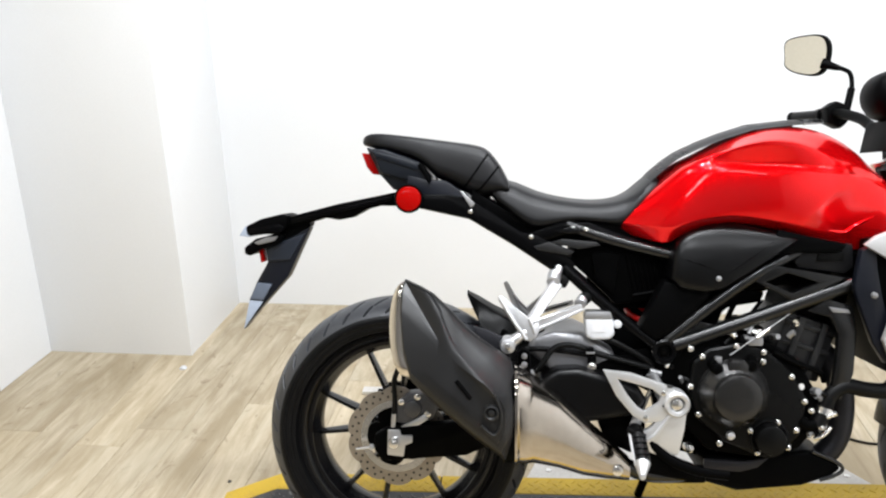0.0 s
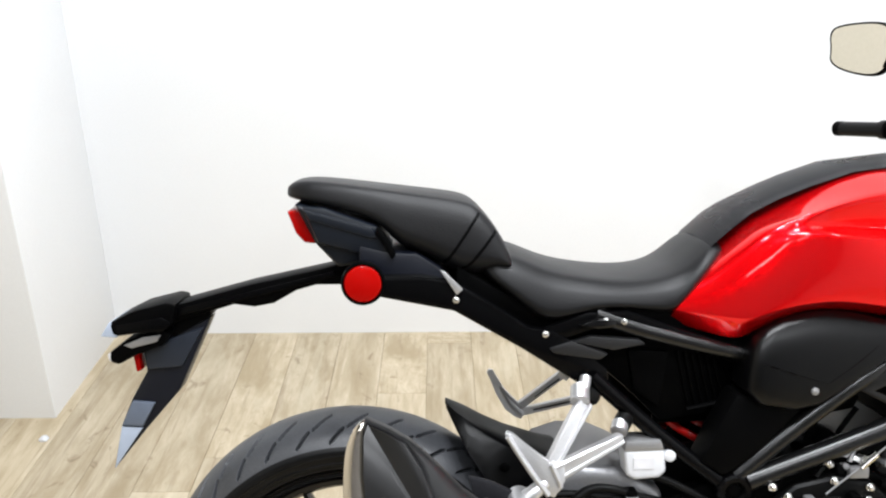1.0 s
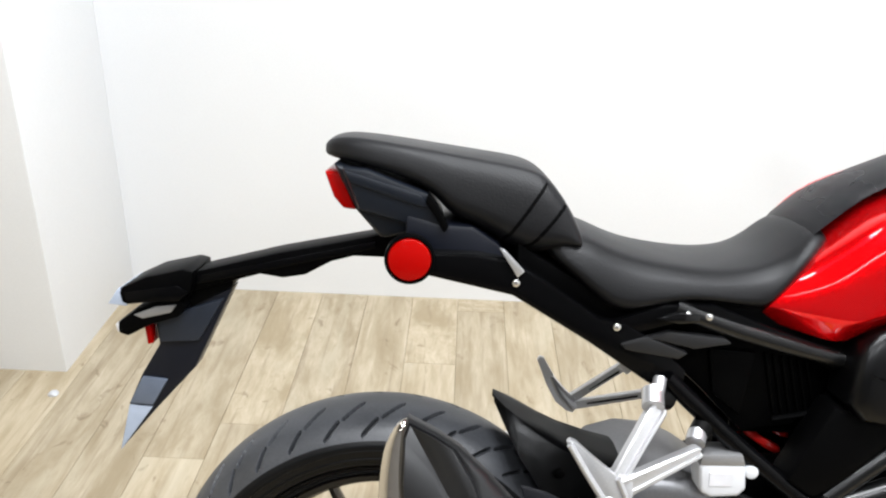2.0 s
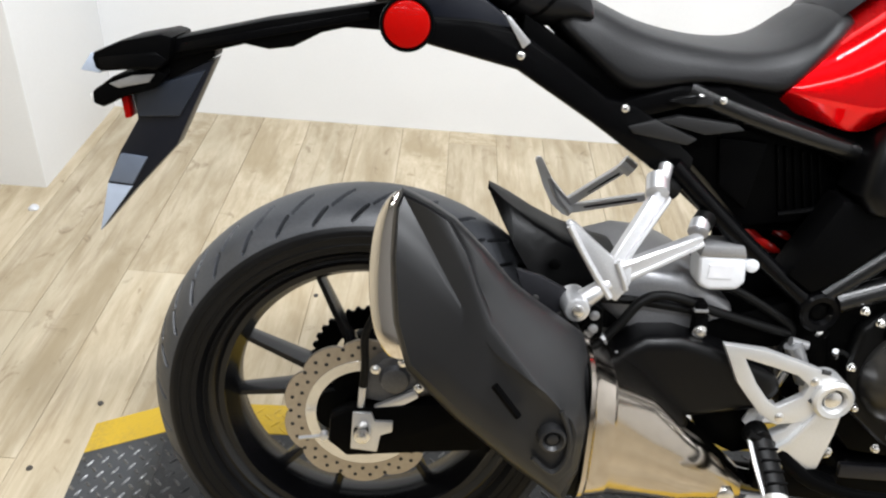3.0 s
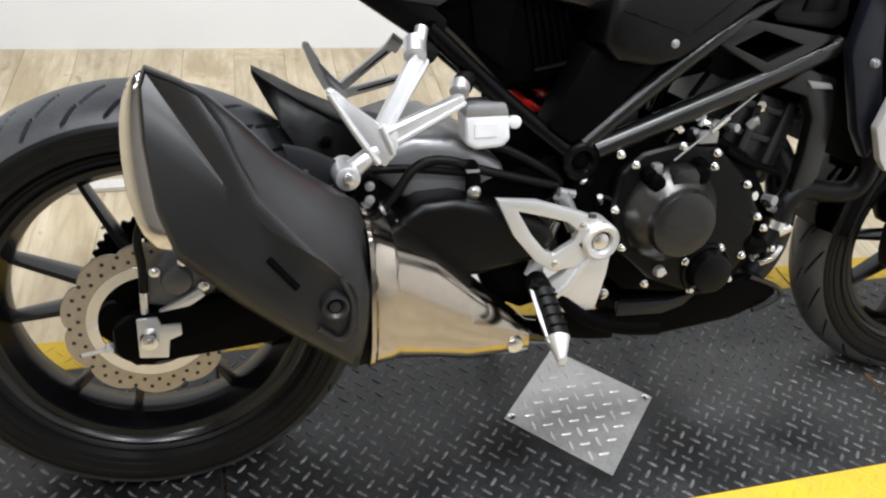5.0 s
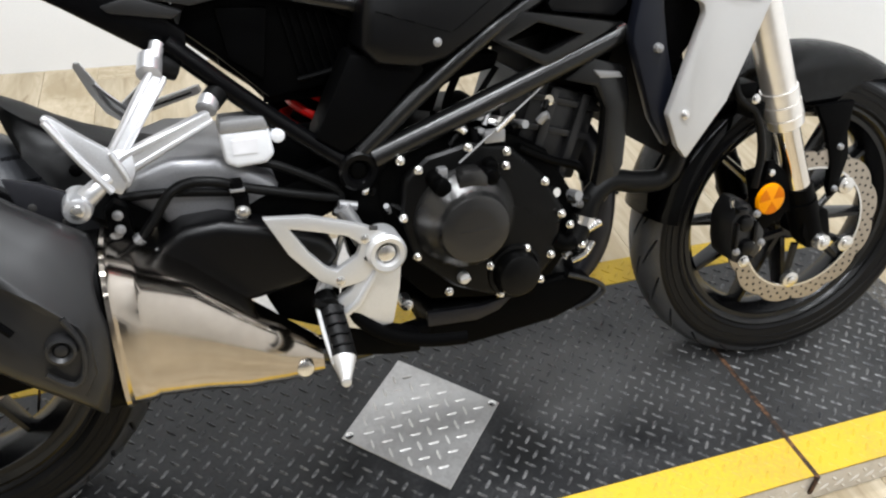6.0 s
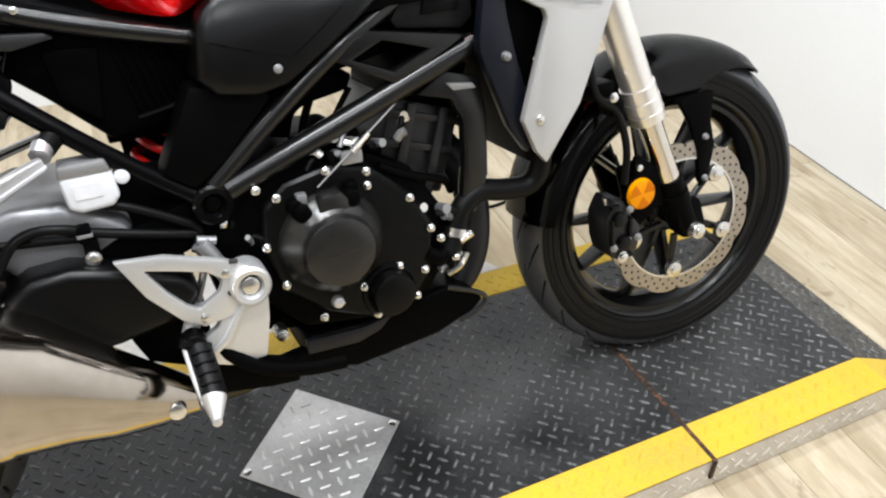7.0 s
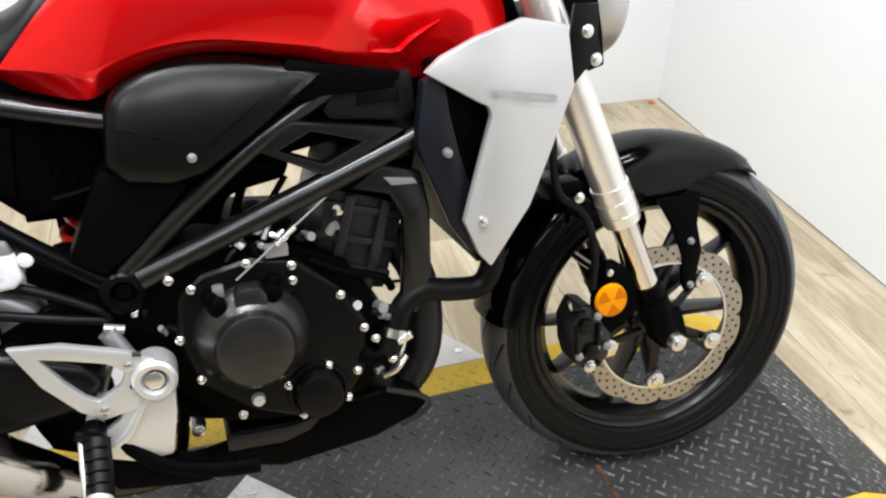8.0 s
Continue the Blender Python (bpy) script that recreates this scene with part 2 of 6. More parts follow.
# The two bluish spots put the rear ramp's sheen into the colour.
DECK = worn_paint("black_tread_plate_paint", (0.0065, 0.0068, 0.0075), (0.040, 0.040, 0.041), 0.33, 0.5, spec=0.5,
                  pale_spots=[((0.98, 0.02, 0), 0.12, (0.047, 0.0465, 0.046)), ((1.18, -0.02, 0), 0.13, (0.047, 0.0465, 0.046)), ((1.40, -0.06, 0), 0.13, (0.035, 0.0345, 0.034)), ((-0.50, -0.05, 0), 0.13, (0.060, 0.066, 0.076)), ((-0.50, 0.15, 0), 0.12, (0.060, 0.066, 0.076))],
                  dark_spots=[((0.51, -0.05, 0), 0.055, (0.002, 0.002, 0.002)), ((0.83, -0.09, 0), 0.045, (0.002, 0.002, 0.002)), ((0.60, -0.13, 0), 0.035, (0.002, 0.002, 0.002))])
LUG = worn_paint("worn_tread_lozenge", (0.045, 0.046, 0.049), (0.27, 0.27, 0.27), 0.29, 0.8, metal=0.4, scale=14, spec=0.5)
YELLOW = worn_paint("yellow_safety_paint", (0.60, 0.395, 0.028), (0.43, 0.295, 0.06), 0.42, 0.6)
HATCH_LUG = worn_paint("worn_hatch_lozenge", (0.70, 0.69, 0.67), (0.52, 0.50, 0.48), 0.34, 0.6, metal=0.5, scale=14)
STEEL = worn_paint("bare_tread_plate_steel", (0.58, 0.57, 0.56), (0.42, 0.41, 0.40), 0.34, 0.5, metal=0.8, scale=14)
RUST = worn_paint("rusty_seam_steel", (0.020, 0.014, 0.011), (0.16, 0.075, 0.035), 0.8, 0.8, scale=30)
SKIRT = worn_paint("worn_silver_paint", (0.66, 0.62, 0.56), (0.48, 0.45, 0.40), 0.35, 0.6, metal=0.15, scale=12)
NAVY = mat("blue_black_plastic", (0.004, 0.005, 0.009), 0.35, spec=0.3)
SATIN = mat("satin_black_plastic", (0.0014, 0.0014, 0.0016), 0.20, spec=0.09)
SHEET = worn_paint("pale_sheet_metal", (0.62, 0.60, 0.57), (0.48, 0.46, 0.43), 0.4, 0.5, metal=0.2)


# ---- building helpers ----
def link_mesh(name, bm, material, parent=None, label="", smooth=35.0, m=None):
    me = bpy.data.meshes.new(name)
    bmesh.ops.recalc_face_normals(bm, faces=bm.faces[:])
    bm.to_mesh(me)
    bm.free()
    for poly in me.polygons:
        poly.use_smooth = True
    me.set_sharp_from_angle(angle=radians(smooth))
    me.materials.append(material)
    ob = new(name, me)
    if parent:
        ob.parent = parent
    if m:
        ob.matrix_basis = m
    if label:
        ob["label"] = label
    return ob


def part(name, bm, material, parent, label="", smooth=35.0):
    return link_mesh(name, bm, material, parent, label, smooth)


def soften(bm, width, segments=2, angle=28):
    if width:
        edges = [e for e in bm.edges if len(e.link_faces) == 2 and e.calc_face_angle() > radians(angle)]
        bmesh.ops.bevel(bm, geom=edges, offset=width, segments=segments, affect="EDGES", profile=0.6, clamp_overlap=True)
    return bm


def prism(pts, y0, y1, bevel=0.003, segments=2, inner=None):
    """A plate with the outline pts (x, z) between y0 and y1. inner: x, z scale and shift of the face at y0, for a domed or slanted face."""
    bm = bmesh.new()
    cx, cz = sum(p[0] for p in pts) / len(pts), sum(p[1] for p in pts) / len(pts)
    k = inner or 1.0
    a = [bm.verts.new((cx + (x - cx) * k, y0, cz + (z - cz) * k)) for x, z in pts]
    b = [bm.verts.new((x, y1, z)) for x, z in pts]
    bm.faces.new(a), bm.faces.new(b[::-1])
    for i in range(len(pts)):
        j = (i + 1) % len(pts)
        bm.faces.new((a[i], b[i], b[j], a[j]))
    bmesh.ops.recalc_face_normals(bm, faces=bm.faces[:])
    return soften(bm, bevel, segments)


def rounded(pts, times=2):
    """The outline with its corners cut round."""
    for _ in range(times):
        pts = [(a[0] + (b[0] - a[0]) * k, a[1] + (b[1] - a[1]) * k) for a, b in zip(pts, pts[1:] + pts[:1]) for k in (0.25, 0.75)]
    return pts


def dome(pts, y_edge, y_top, y_back, steps=((1.0, 0.0), (0.985, 0.30), (0.95, 0.52), (0.88, 0.70), (0.74, 0.85), (0.52, 0.95), (0.26, 0.99)), times=2, centre=None):
    """A bulging shell on the outline pts (x, z): its rim at y_edge, its crown at y_top, closed at y_back."""
    pts = rounded(pts, times) if times else pts
    cx, cz = centre or (sum(p[0] for p in pts) / len(pts), sum(p[1] for p in pts) / len(pts))
    rings = [[(x, y_back, z) for x, z in pts]]
    for k, f in steps:
        rings.append([(cx + (x - cx) * k, y_edge + (y_top - y_edge) * f, cz + (z - cz) * k) for x, z in pts])
    return skin(rings)


def holed(outer, hole, y0, y1, bevel=0.003):
    """A plate with a window: both outlines have the same number of corners, in the same order."""
    bm = bmesh.new()
    rings = [[bm.verts.new((x, y, z)) for x, z in loop] for y in (y0, y1) for loop in (outer, hole)]
    n = len(outer)
    for i in range(n):
        j = (i + 1) % n
        bm.faces.new((rings[0][i], rings[0][j], rings[1][j], rings[1][i]))
        bm.faces.new((rings[2][i], rings[3][i], rings[3][j], rings[2][j]))
        bm.faces.new((rings[0][i], rings[2][i], rings[2][j], rings[0][j]))
        bm.faces.new((rings[1][i], rings[1][j], rings[3][j], rings[3][i]))
    bmesh.ops.recalc_face_normals(bm, faces=bm.faces[:])
    return soften(bm, bevel)


def box(x0, x1, y0, y1, z0, z1, bevel=0.003, segments=2):
    return prism([(x0, z0), (x1, z0), (x1, z1), (x0, z1)], y0, y1, bevel, segments)


def skin(rings, closed=True, caps=True):
    """A surface through rings of equally many points."""
    bm = bmesh.new()
    vs = [[bm.verts.new(p) for p in ring] for ring in rings]
    n = len(rings[0])
    for a, b in zip(vs, vs[1:]):
        for i in range(n if closed else n - 1):
            j = (i + 1) % n
            bm.faces.new((a[i], a[j], b[j], b[i]))
    if caps and closed:
        bm.faces.new(vs[0][::-1]), bm.faces.new(vs[-1])
    return bm


def curve_points(path, steps=6):
    """A smooth line through the points of path."""
    pts = [Vector(p) for p in path]
    if len(pts) < 3:
        return pts
    out = []
    for i in range(len(pts) - 1):
        p0, p1, p2, p3 = pts[max(i - 1, 0)], pts[i], pts[i + 1], pts[min(i + 2, len(pts) - 1)]
        for k in range(steps):
            u = k / steps
            out.append(0.5 * (2 * p1 + (p2 - p0) * u + (2 * p0 - 5 * p1 + 4 * p2 - p3) * u * u + (3 * p1 - p0 - 3 * p2 + p3) * u ** 3))
    return out + [pts[-1]]


def tube(path, radius, sides=12, steps=6, flat=1.0):
    pts = curve_points(path, steps)
    radii = [radius] * len(pts) if not isinstance(radius, (tuple, list)) else [radius[0] + (radius[1] - radius[0]) * i / (len(pts) - 1) for i in range(len(pts))]
    rings, side = [], None
    for i, p in enumerate(pts):
        way = (pts[min(i + 1, len(pts) - 1)] - pts[max(i - 1, 0)]).normalized()
        if side is None:
            side = way.orthogonal().normalized() if abs(way.y) > 0.9 else way.cross(Vector((0, 1, 0))).normalized()
        side = (side - way * side.dot(way)).normalized()
        up = way.cross(side)
        rings.append([p + (side * math.cos(a) + up * math.sin(a) * flat) * radii[i] for a in (2 * math.pi * k / sides for k in range(sides))])
    return skin(rings)


def lathe(profile, segs=64, cx=0.0, cz=0.0, arc=None, closed=False):
    """Turns (radius, y) round the axle through (cx, cz)."""
    bm = bmesh.new()
    full = arc is None
    a0, a1 = arc or (0, 360)
    n = segs if full else segs + 1
    rows = []
    for k in range(n):
        a = radians(a0 + (a1 - a0) * k / segs)
        rows.append([bm.verts.new((cx + r * math.cos(a), y, cz + r * math.sin(a))) for r, y in profile])
    m = len(profile)
    for k in range(segs):
        a, b = rows[k], rows[(k + 1) % n]
        for i in range(m if closed else m - 1):
            j = (i + 1) % m
            bm.faces.new((a[i], a[j], b[j], b[i]))
    bmesh.ops.remove_doubles(bm, verts=bm.verts[:], dist=1e-6)
    return bm


def drum(cx, cz, y0, y1, r, r_top=None, bevel=0.002, segs=28):
    """A round boss along y, its outer face at y0."""
    t = r if r_top is None else r_top
    b = min(bevel, t * 0.5)
    return lathe([(0.0, y0), (t - b, y0), (t - b * 0.3, y0 + b * 0.3 if y1 > y0 else y0 - b * 0.3), (t, y0 + b if y1 > y0 else y0 - b), (r, y1), (0.0, y1)], segs, cx, cz)


def bolt_mesh(r=0.006, h=0.005):
    """A flanged, slightly domed head along -y."""
    bm = bmesh.new()
    rings = []
    for y, rad, n in ((0, r * 1.30, 0), (-h * 0.22, r * 1.30, 0), (-h * 0.32, r * 1.02, 0), (-h * 0.80, r, 0), (-h * 0.95, r * 0.78, 0), (-h, r * 0.40, 0)):
        rings.append([bm.verts.new((rad * math.cos(k * math.pi / 5 + 0.2), y, rad * math.sin(k * math.pi / 5 + 0.2))) for k in range(10)])
    for a, b in zip(rings, rings[1:]):
        for i in range(10):
            bm.faces.new((a[i], a[(i + 1) % 10], b[(i + 1) % 10], b[i]))
    bm.faces.new(rings[-1])
    return bm


def joined(*parts):
    bm = bmesh.new()
    for b in parts:
        me = bpy.data.meshes.new("tmp")
        b.to_mesh(me)
        b.free()
        bm.from_mesh(me)
        bpy.data.meshes.remove(me)
    return bm


def mirrored(bm):
    """The same on the other side of the plane y = 0."""
    c = bm.copy()
    for v in c.verts:
        v.co.y = -v.co.y
    bmesh.ops.reverse_faces(c, faces=c.faces[:])
    return c


def pair(name, make, material, parent, label=""):
    """A part on the right side and its twin on the left."""
    bm = make()
    other = mirrored(bm)
    a = part(name, bm, material, parent, label)
    part(name, other, material, parent, label)
    return a


# ---- the room ----
def setting(name, bm, material, label, category, m=ROOM):
    return tagged(link_mesh(name, bm, material, None, label, m=m), label, category, kind="structure")


U0, U1, V0, V1 = -1.575, 2.269, -4.2, 1.645
COL_U, COL_V = -1.003, 1.121
H = CEILING_Z


def block(x0, x1, y0, y1, z0, z1, bevel=0.0):
    return box(x0, x1, y0, y1, z0, z1, bevel)


setting("wall_back", block(U0 - 0.12, U1 + 0.12, V1, V1 + 0.12, FLOOR_Z - 0.1, H), WALL, "plain white painted back wall of the showroom", "wall")
setting("wall_right", block(U1, U1 + 0.12, V0, V1, FLOOR_Z + 0.003, H), WALL, "plain white painted side wall with faint scuffs", "wall")
setting("wall_left", block(U0 - 0.12, U0, 0.80, V1, FLOOR_Z - 0.1, H), WALL, "plain white painted side wall of the showroom", "wall")
# out of view, added in beige for the mirror to reflect
setting("wall_rear", block(U0 - 0.12, U0, V0, 0.80, FLOOR_Z - 0.1, H), TAN, "unseen beige wall added for the mirror to reflect", "wall")
# band and wall out of view, added dark to deepen reflections
setting("trim", block(U0, U1, V0 + 0.002, V0 + 0.02, FLOOR_Z, 0.45), DUSK, "unseen dark grey band added to darken reflections", "wall")
setting("wall_front", block(U0 - 0.12, U1 + 0.12, V0 - 0.12, V0, FLOOR_Z - 0.1, H), GREY_WALL, "unseen grey wall added to close the room and dim reflections", "wall")
setting("wall_pier", block(U0, COL_U, COL_V, V1, FLOOR_Z - 0.1, H, 0.004), WALL, "white painted wall pier with a square corner", "wall")
setting("ceiling", block(U0, U1, V0, V1, H, H + 0.1), CEIL, "plain dark painted showroom ceiling", "ceiling")

# ---- the lift: a low platform of tread plate with ramps at both ends ----
X_TAIL, X_DECK0, X_SEAM0, X_SEAM1, X_DECK1, X_NOSE = -0.535, -0.368, 0.070, 1.283, 1.703, 1.852
Y_NEAR, Y_IN0, Y_IN1, Y_FAR = -0.296, -0.213, 0.237, 0.311
THICK = 0.005
lift = tagged(new("motorcycle_lift"), "low black tread-plate motorcycle lift with yellow edges", "motorcycle lift")
lift.location = (0.66, 0.013, FLOOR_Z)
lift_inv = Matrix.Translation((-0.66, -0.013, -FLOOR_Z))


def lift_part(name, bm, material, label="", kind=""):
    ob = part(name, bm, material, lift, label, 30)
    ob.matrix_parent_inverse = lift_inv
    if kind:
        ob["kind"] = kind
    return ob


def plate(corners, thick=THICK, bevel=0.0012):
    """A flat plate under the four corners given."""
    bm = bmesh.new()
    a = [bm.verts.new(c) for c in corners]
    b = [bm.verts.new((c[0], c[1], c[2] - thick)) for c in corners]
    bm.faces.new(a), bm.faces.new(b[::-1])
    for i in range(4):
        bm.faces.new((a[i], b[i], b[(i + 1) % 4], a[(i + 1) % 4]))
    bmesh.ops.recalc_face_normals(bm, faces=bm.faces[:])
    return soften(bm, bevel, 1)


def lugs(corner, along, across, reach, wide, up=(0, 0, 1), keep=None, pitch=0.0325, length=0.0120, width=0.0033, height=0.0022):
    """The raised lozenges of tread plate: rows of one slant between rows of the other, on the sheet spanned by along and across."""
    o, a, c, w = Vector(corner), Vector(along).normalized(), Vector(across).normalized(), Vector(up).normalized()
    verts, faces = [], []
    for j in range(int(wide / pitch * 2)):
        for i in range(int(reach / pitch + 0.5)):
            p = o + a * pitch * (i + 0.3 + 0.5 * (j % 2)) + c * pitch * 0.5 * (j + 0.5)
            if (p - o).dot(a) > reach - 0.006 or (keep and not keep(p)):
                continue
            s = 0.7071 if j % 2 else -0.7071
            d, e = a * 0.7071 + c * s, a * -s + c * 0.7071
            k = len(verts)
            for u, v, h in ((-1, 0, 0), (-0.55, 0.9, 0), (0.55, 0.9, 0), (1, 0, 0), (0.55, -0.9, 0), (-0.55, -0.9, 0), (-0.6, 0, 1), (-0.2, 0.28, 1.1), (0.2, 0.28, 1.1), (0.6, 0, 1), (0.2, -0.28, 1.1), (-0.2, -0.28, 1.1)):
                verts.append(p + d * u * length + e * v * width + w * (h * height - (0.0004 if h == 0 else 0)))
            for q in range(6):
                r = (q + 1) % 6
                faces.append((k + q, k + r, k + 6 + r, k + 6 + q))
            faces.append(tuple(k + 6 + q for q in range(6)))
    me = bpy.data.meshes.new("lugs")
    me.from_pydata(verts, [], faces)
    bm = bmesh.new()
    bm.from_mesh(me)
    bpy.data.meshes.remove(me)
    return bm


GAP = 0.002
PLATE_C, PLATE_RX, PLATE_RY = (0.686, -0.003), 0.142, 0.147
spans = [(X_DECK0, X_SEAM0 - GAP), (X_SEAM0 + GAP, X_SEAM1 - GAP), (X_SEAM1 + GAP, X_DECK1)]
for x0, x1 in spans:
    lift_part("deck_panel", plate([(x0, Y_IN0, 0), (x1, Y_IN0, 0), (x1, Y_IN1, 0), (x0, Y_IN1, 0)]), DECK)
    for ya, yb in ((Y_NEAR, Y_IN0), (Y_IN1, Y_FAR)):
        lift_part("edge_stripe", plate([(x0, ya, 0.0003), (x1, ya, 0.0003), (x1, yb, 0.0003), (x0, yb, 0.0003)]), YELLOW, "yellow painted edge stripe")
Z_LOW = FLOOR_Z + 0.004
for xa, xb in ((X_TAIL, X_DECK0), (X_NOSE, X_DECK1)):
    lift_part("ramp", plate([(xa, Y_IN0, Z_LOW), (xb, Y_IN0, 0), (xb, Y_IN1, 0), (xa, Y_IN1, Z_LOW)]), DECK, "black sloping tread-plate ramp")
    for ya, yb in ((Y_NEAR, Y_IN0), (Y_IN1, Y_FAR)):
        lift_part("ramp_stripe", plate([(xa, ya, Z_LOW), (xb, ya, 0), (xb, yb, 0), (xa, yb, Z_LOW)]), YELLOW, "yellow painted ramp edge")
for y, dy in ((Y_NEAR, 0.004), (Y_FAR, -0.004)):
    bm = prism([(X_TAIL + 0.01, FLOOR_Z + 0.001), (X_NOSE - 0.01, FLOOR_Z + 0.001), (X_DECK1, -0.001), (X_DECK0, -0.001)], y, y + dy, 0.0)
    lift_part("side_skirt", bm, SKIRT, "worn bare steel side skirt")
lift_part("frame_box", block(X_DECK0 + 0.03, X_DECK1 - 0.03, Y_NEAR + 0.03, Y_FAR - 0.03, FLOOR_Z, -0.012), RUST, "dark inner frame seen through seams")
W_IN = Y_IN1 - Y_IN0


def on_plate(p):
    return abs(p.x - PLATE_C[0]) / PLATE_RX + abs(p.y - PLATE_C[1]) / PLATE_RY < 1.09


deck_lugs = []
for x0, x1 in spans:
    deck_lugs.append(lugs((x0, Y_IN0, 0), (1, 0, 0), (0, 1, 0), x1 - x0, W_IN, keep=lambda p: not on_plate(p)))
lift_part("tread", joined(*deck_lugs), LUG, "raised lozenge tread", "stuff")
stripe_lugs = [lugs((x0, ya, 0.0003), (1, 0, 0), (0, 1, 0), x1 - x0, yb - ya, height=0.0013) for x0, x1 in spans for ya, yb in ((Y_NEAR, Y_IN0), (Y_IN1, Y_FAR))]
lift_part("tread", joined(*stripe_lugs), YELLOW, "raised lozenge tread under yellow paint", "stuff")
ramp_lugs = []
for xa, xb in ((X_TAIL, X_DECK0), (X_NOSE, X_DECK1)):
    slope = Vector((xb - xa, 0, -Z_LOW))
    up = Vector((0, 1, 0)).cross(slope).normalized()
    up = up if up.z > 0 else -up
    ramp_lugs.append(lugs((xa, Y_IN0, Z_LOW), slope, (0, 1, 0), slope.length, W_IN, up))
lift_part("tread", joined(*ramp_lugs), LUG, "raised lozenge tread", "stuff")
lift_part("tread", lugs((X_DECK0, Y_NEAR - 0.0003, FLOOR_Z + 0.004), (1, 0, 0), (0, 0, 1), X_DECK1 - X_DECK0, 0.062, (0, -1, 0), height=0.0014), SKIRT, "raised lozenge tread on the side skirt", "stuff")
# the bare steel hatch, set cornerwise in the deck, with a screw in two corners
pc, rx, ry = PLATE_C, PLATE_RX, PLATE_RY
hatch = lift_part("hatch_plate", plate([(pc[0] - rx, pc[1], 0.0035), (pc[0], pc[1] - ry, 0.0035), (pc[0] + rx, pc[1], 0.0035), (pc[0], pc[1] + ry, 0.0035)], 0.0032, 0.0008), STEEL, "bare steel tread-plate hatch cover")
side = (rx * rx + ry * ry) ** 0.5
edge_a, edge_b = Vector((rx, -ry, 0)).normalized(), Vector((rx, ry, 0)).normalized()
lift_part("tread", lugs(Vector((pc[0] - rx, pc[1], 0.0035)) + edge_a * 0.006 + edge_b * 0.006, edge_a, edge_b, side - 0.012, side - 0.010, pitch=0.0355, keep=lambda p: abs(abs(p.x - pc[0]) - rx) > 0.03, height=0.0016), HATCH_LUG, "raised lozenge tread on the hatch", "stuff")
for sx in (-1, 1):
    bm = drum(0, 0, -0.0025, 0.0, 0.0055, segs=16)
    bmesh.ops.scale(bm, verts=bm.verts[:], vec=(1.4, 1.2, 1.4))
    bmesh.ops.rotate(bm, verts=bm.verts[:], matrix=Matrix.Rotation(radians(-90), 3, "X"))
    bmesh.ops.translate(bm, verts=bm.verts[:], vec=(pc[0] + sx * (rx - 0.014), pc[1], 0.0036))
    lift_part("screw", bm, BRIGHT)
# a rusty joint strip that hangs over the near edge
lift_part("seam_strip", joined(box(X_SEAM1 - 0.0045, X_SEAM1 + 0.0045, Y_NEAR - 0.002, Y_IN1, -0.004, 0.0009, 0.0005), box(X_SEAM1 - 0.003, X_SEAM1 + 0.004, Y_NEAR - 0.006, Y_NEAR - 0.0005, -0.045, 0.0007, 0.0008)), RUST, "dark rusty joint strip")
# the pale extension sheet along the far edge
bm = bmesh.new()
top = [bm.verts.new(c) for c in ((0.30, Y_FAR + 0.004, -0.003), (1.20, Y_FAR + 0.004, -0.003), (1.06, 0.54, -0.003), (0.38, 0.54, -0.003))]
low = [bm.verts.new((v.co.x, v.co.y, FLOOR_Z + 0.001)) for v in top]
bm.faces.new(top), bm.faces.new(low[::-1])
for i in range(4):
    bm.faces.new((top[i], low[i], low[(i + 1) % 4], top[(i + 1) % 4]))
lift_part("side_sheet", soften(bm, 0.002, 1), SHEET, "pale sheet-metal side extension")
for x, y in ((1.15, 0.35), (0.36, 0.35)):
    bm = drum(0, 0, -0.003, 0.0, 0.008, segs=16)
    bmesh.ops.rotate(bm, verts=bm.verts[:], matrix=Matrix.Rotation(radians(-90), 3, "X"))
    bmesh.ops.translate(bm, verts=bm.verts[:], vec=(x, y, -0.003))
    lift_part("screw", bm, BRIGHT)

# ---- the motorcycle, leaning on its stand to the far side ----
LEAN_DEG = 14.28
bike = tagged(new("motorcycle"), "red and black naked motorcycle with silver shrouds leaning on its stand", "motorcycle")
bike.matrix_basis = pose(0, 0, 0, -LEAN_DEG)

REAR, FRONT = (0.0, 0.306), (1.374, 0.281)


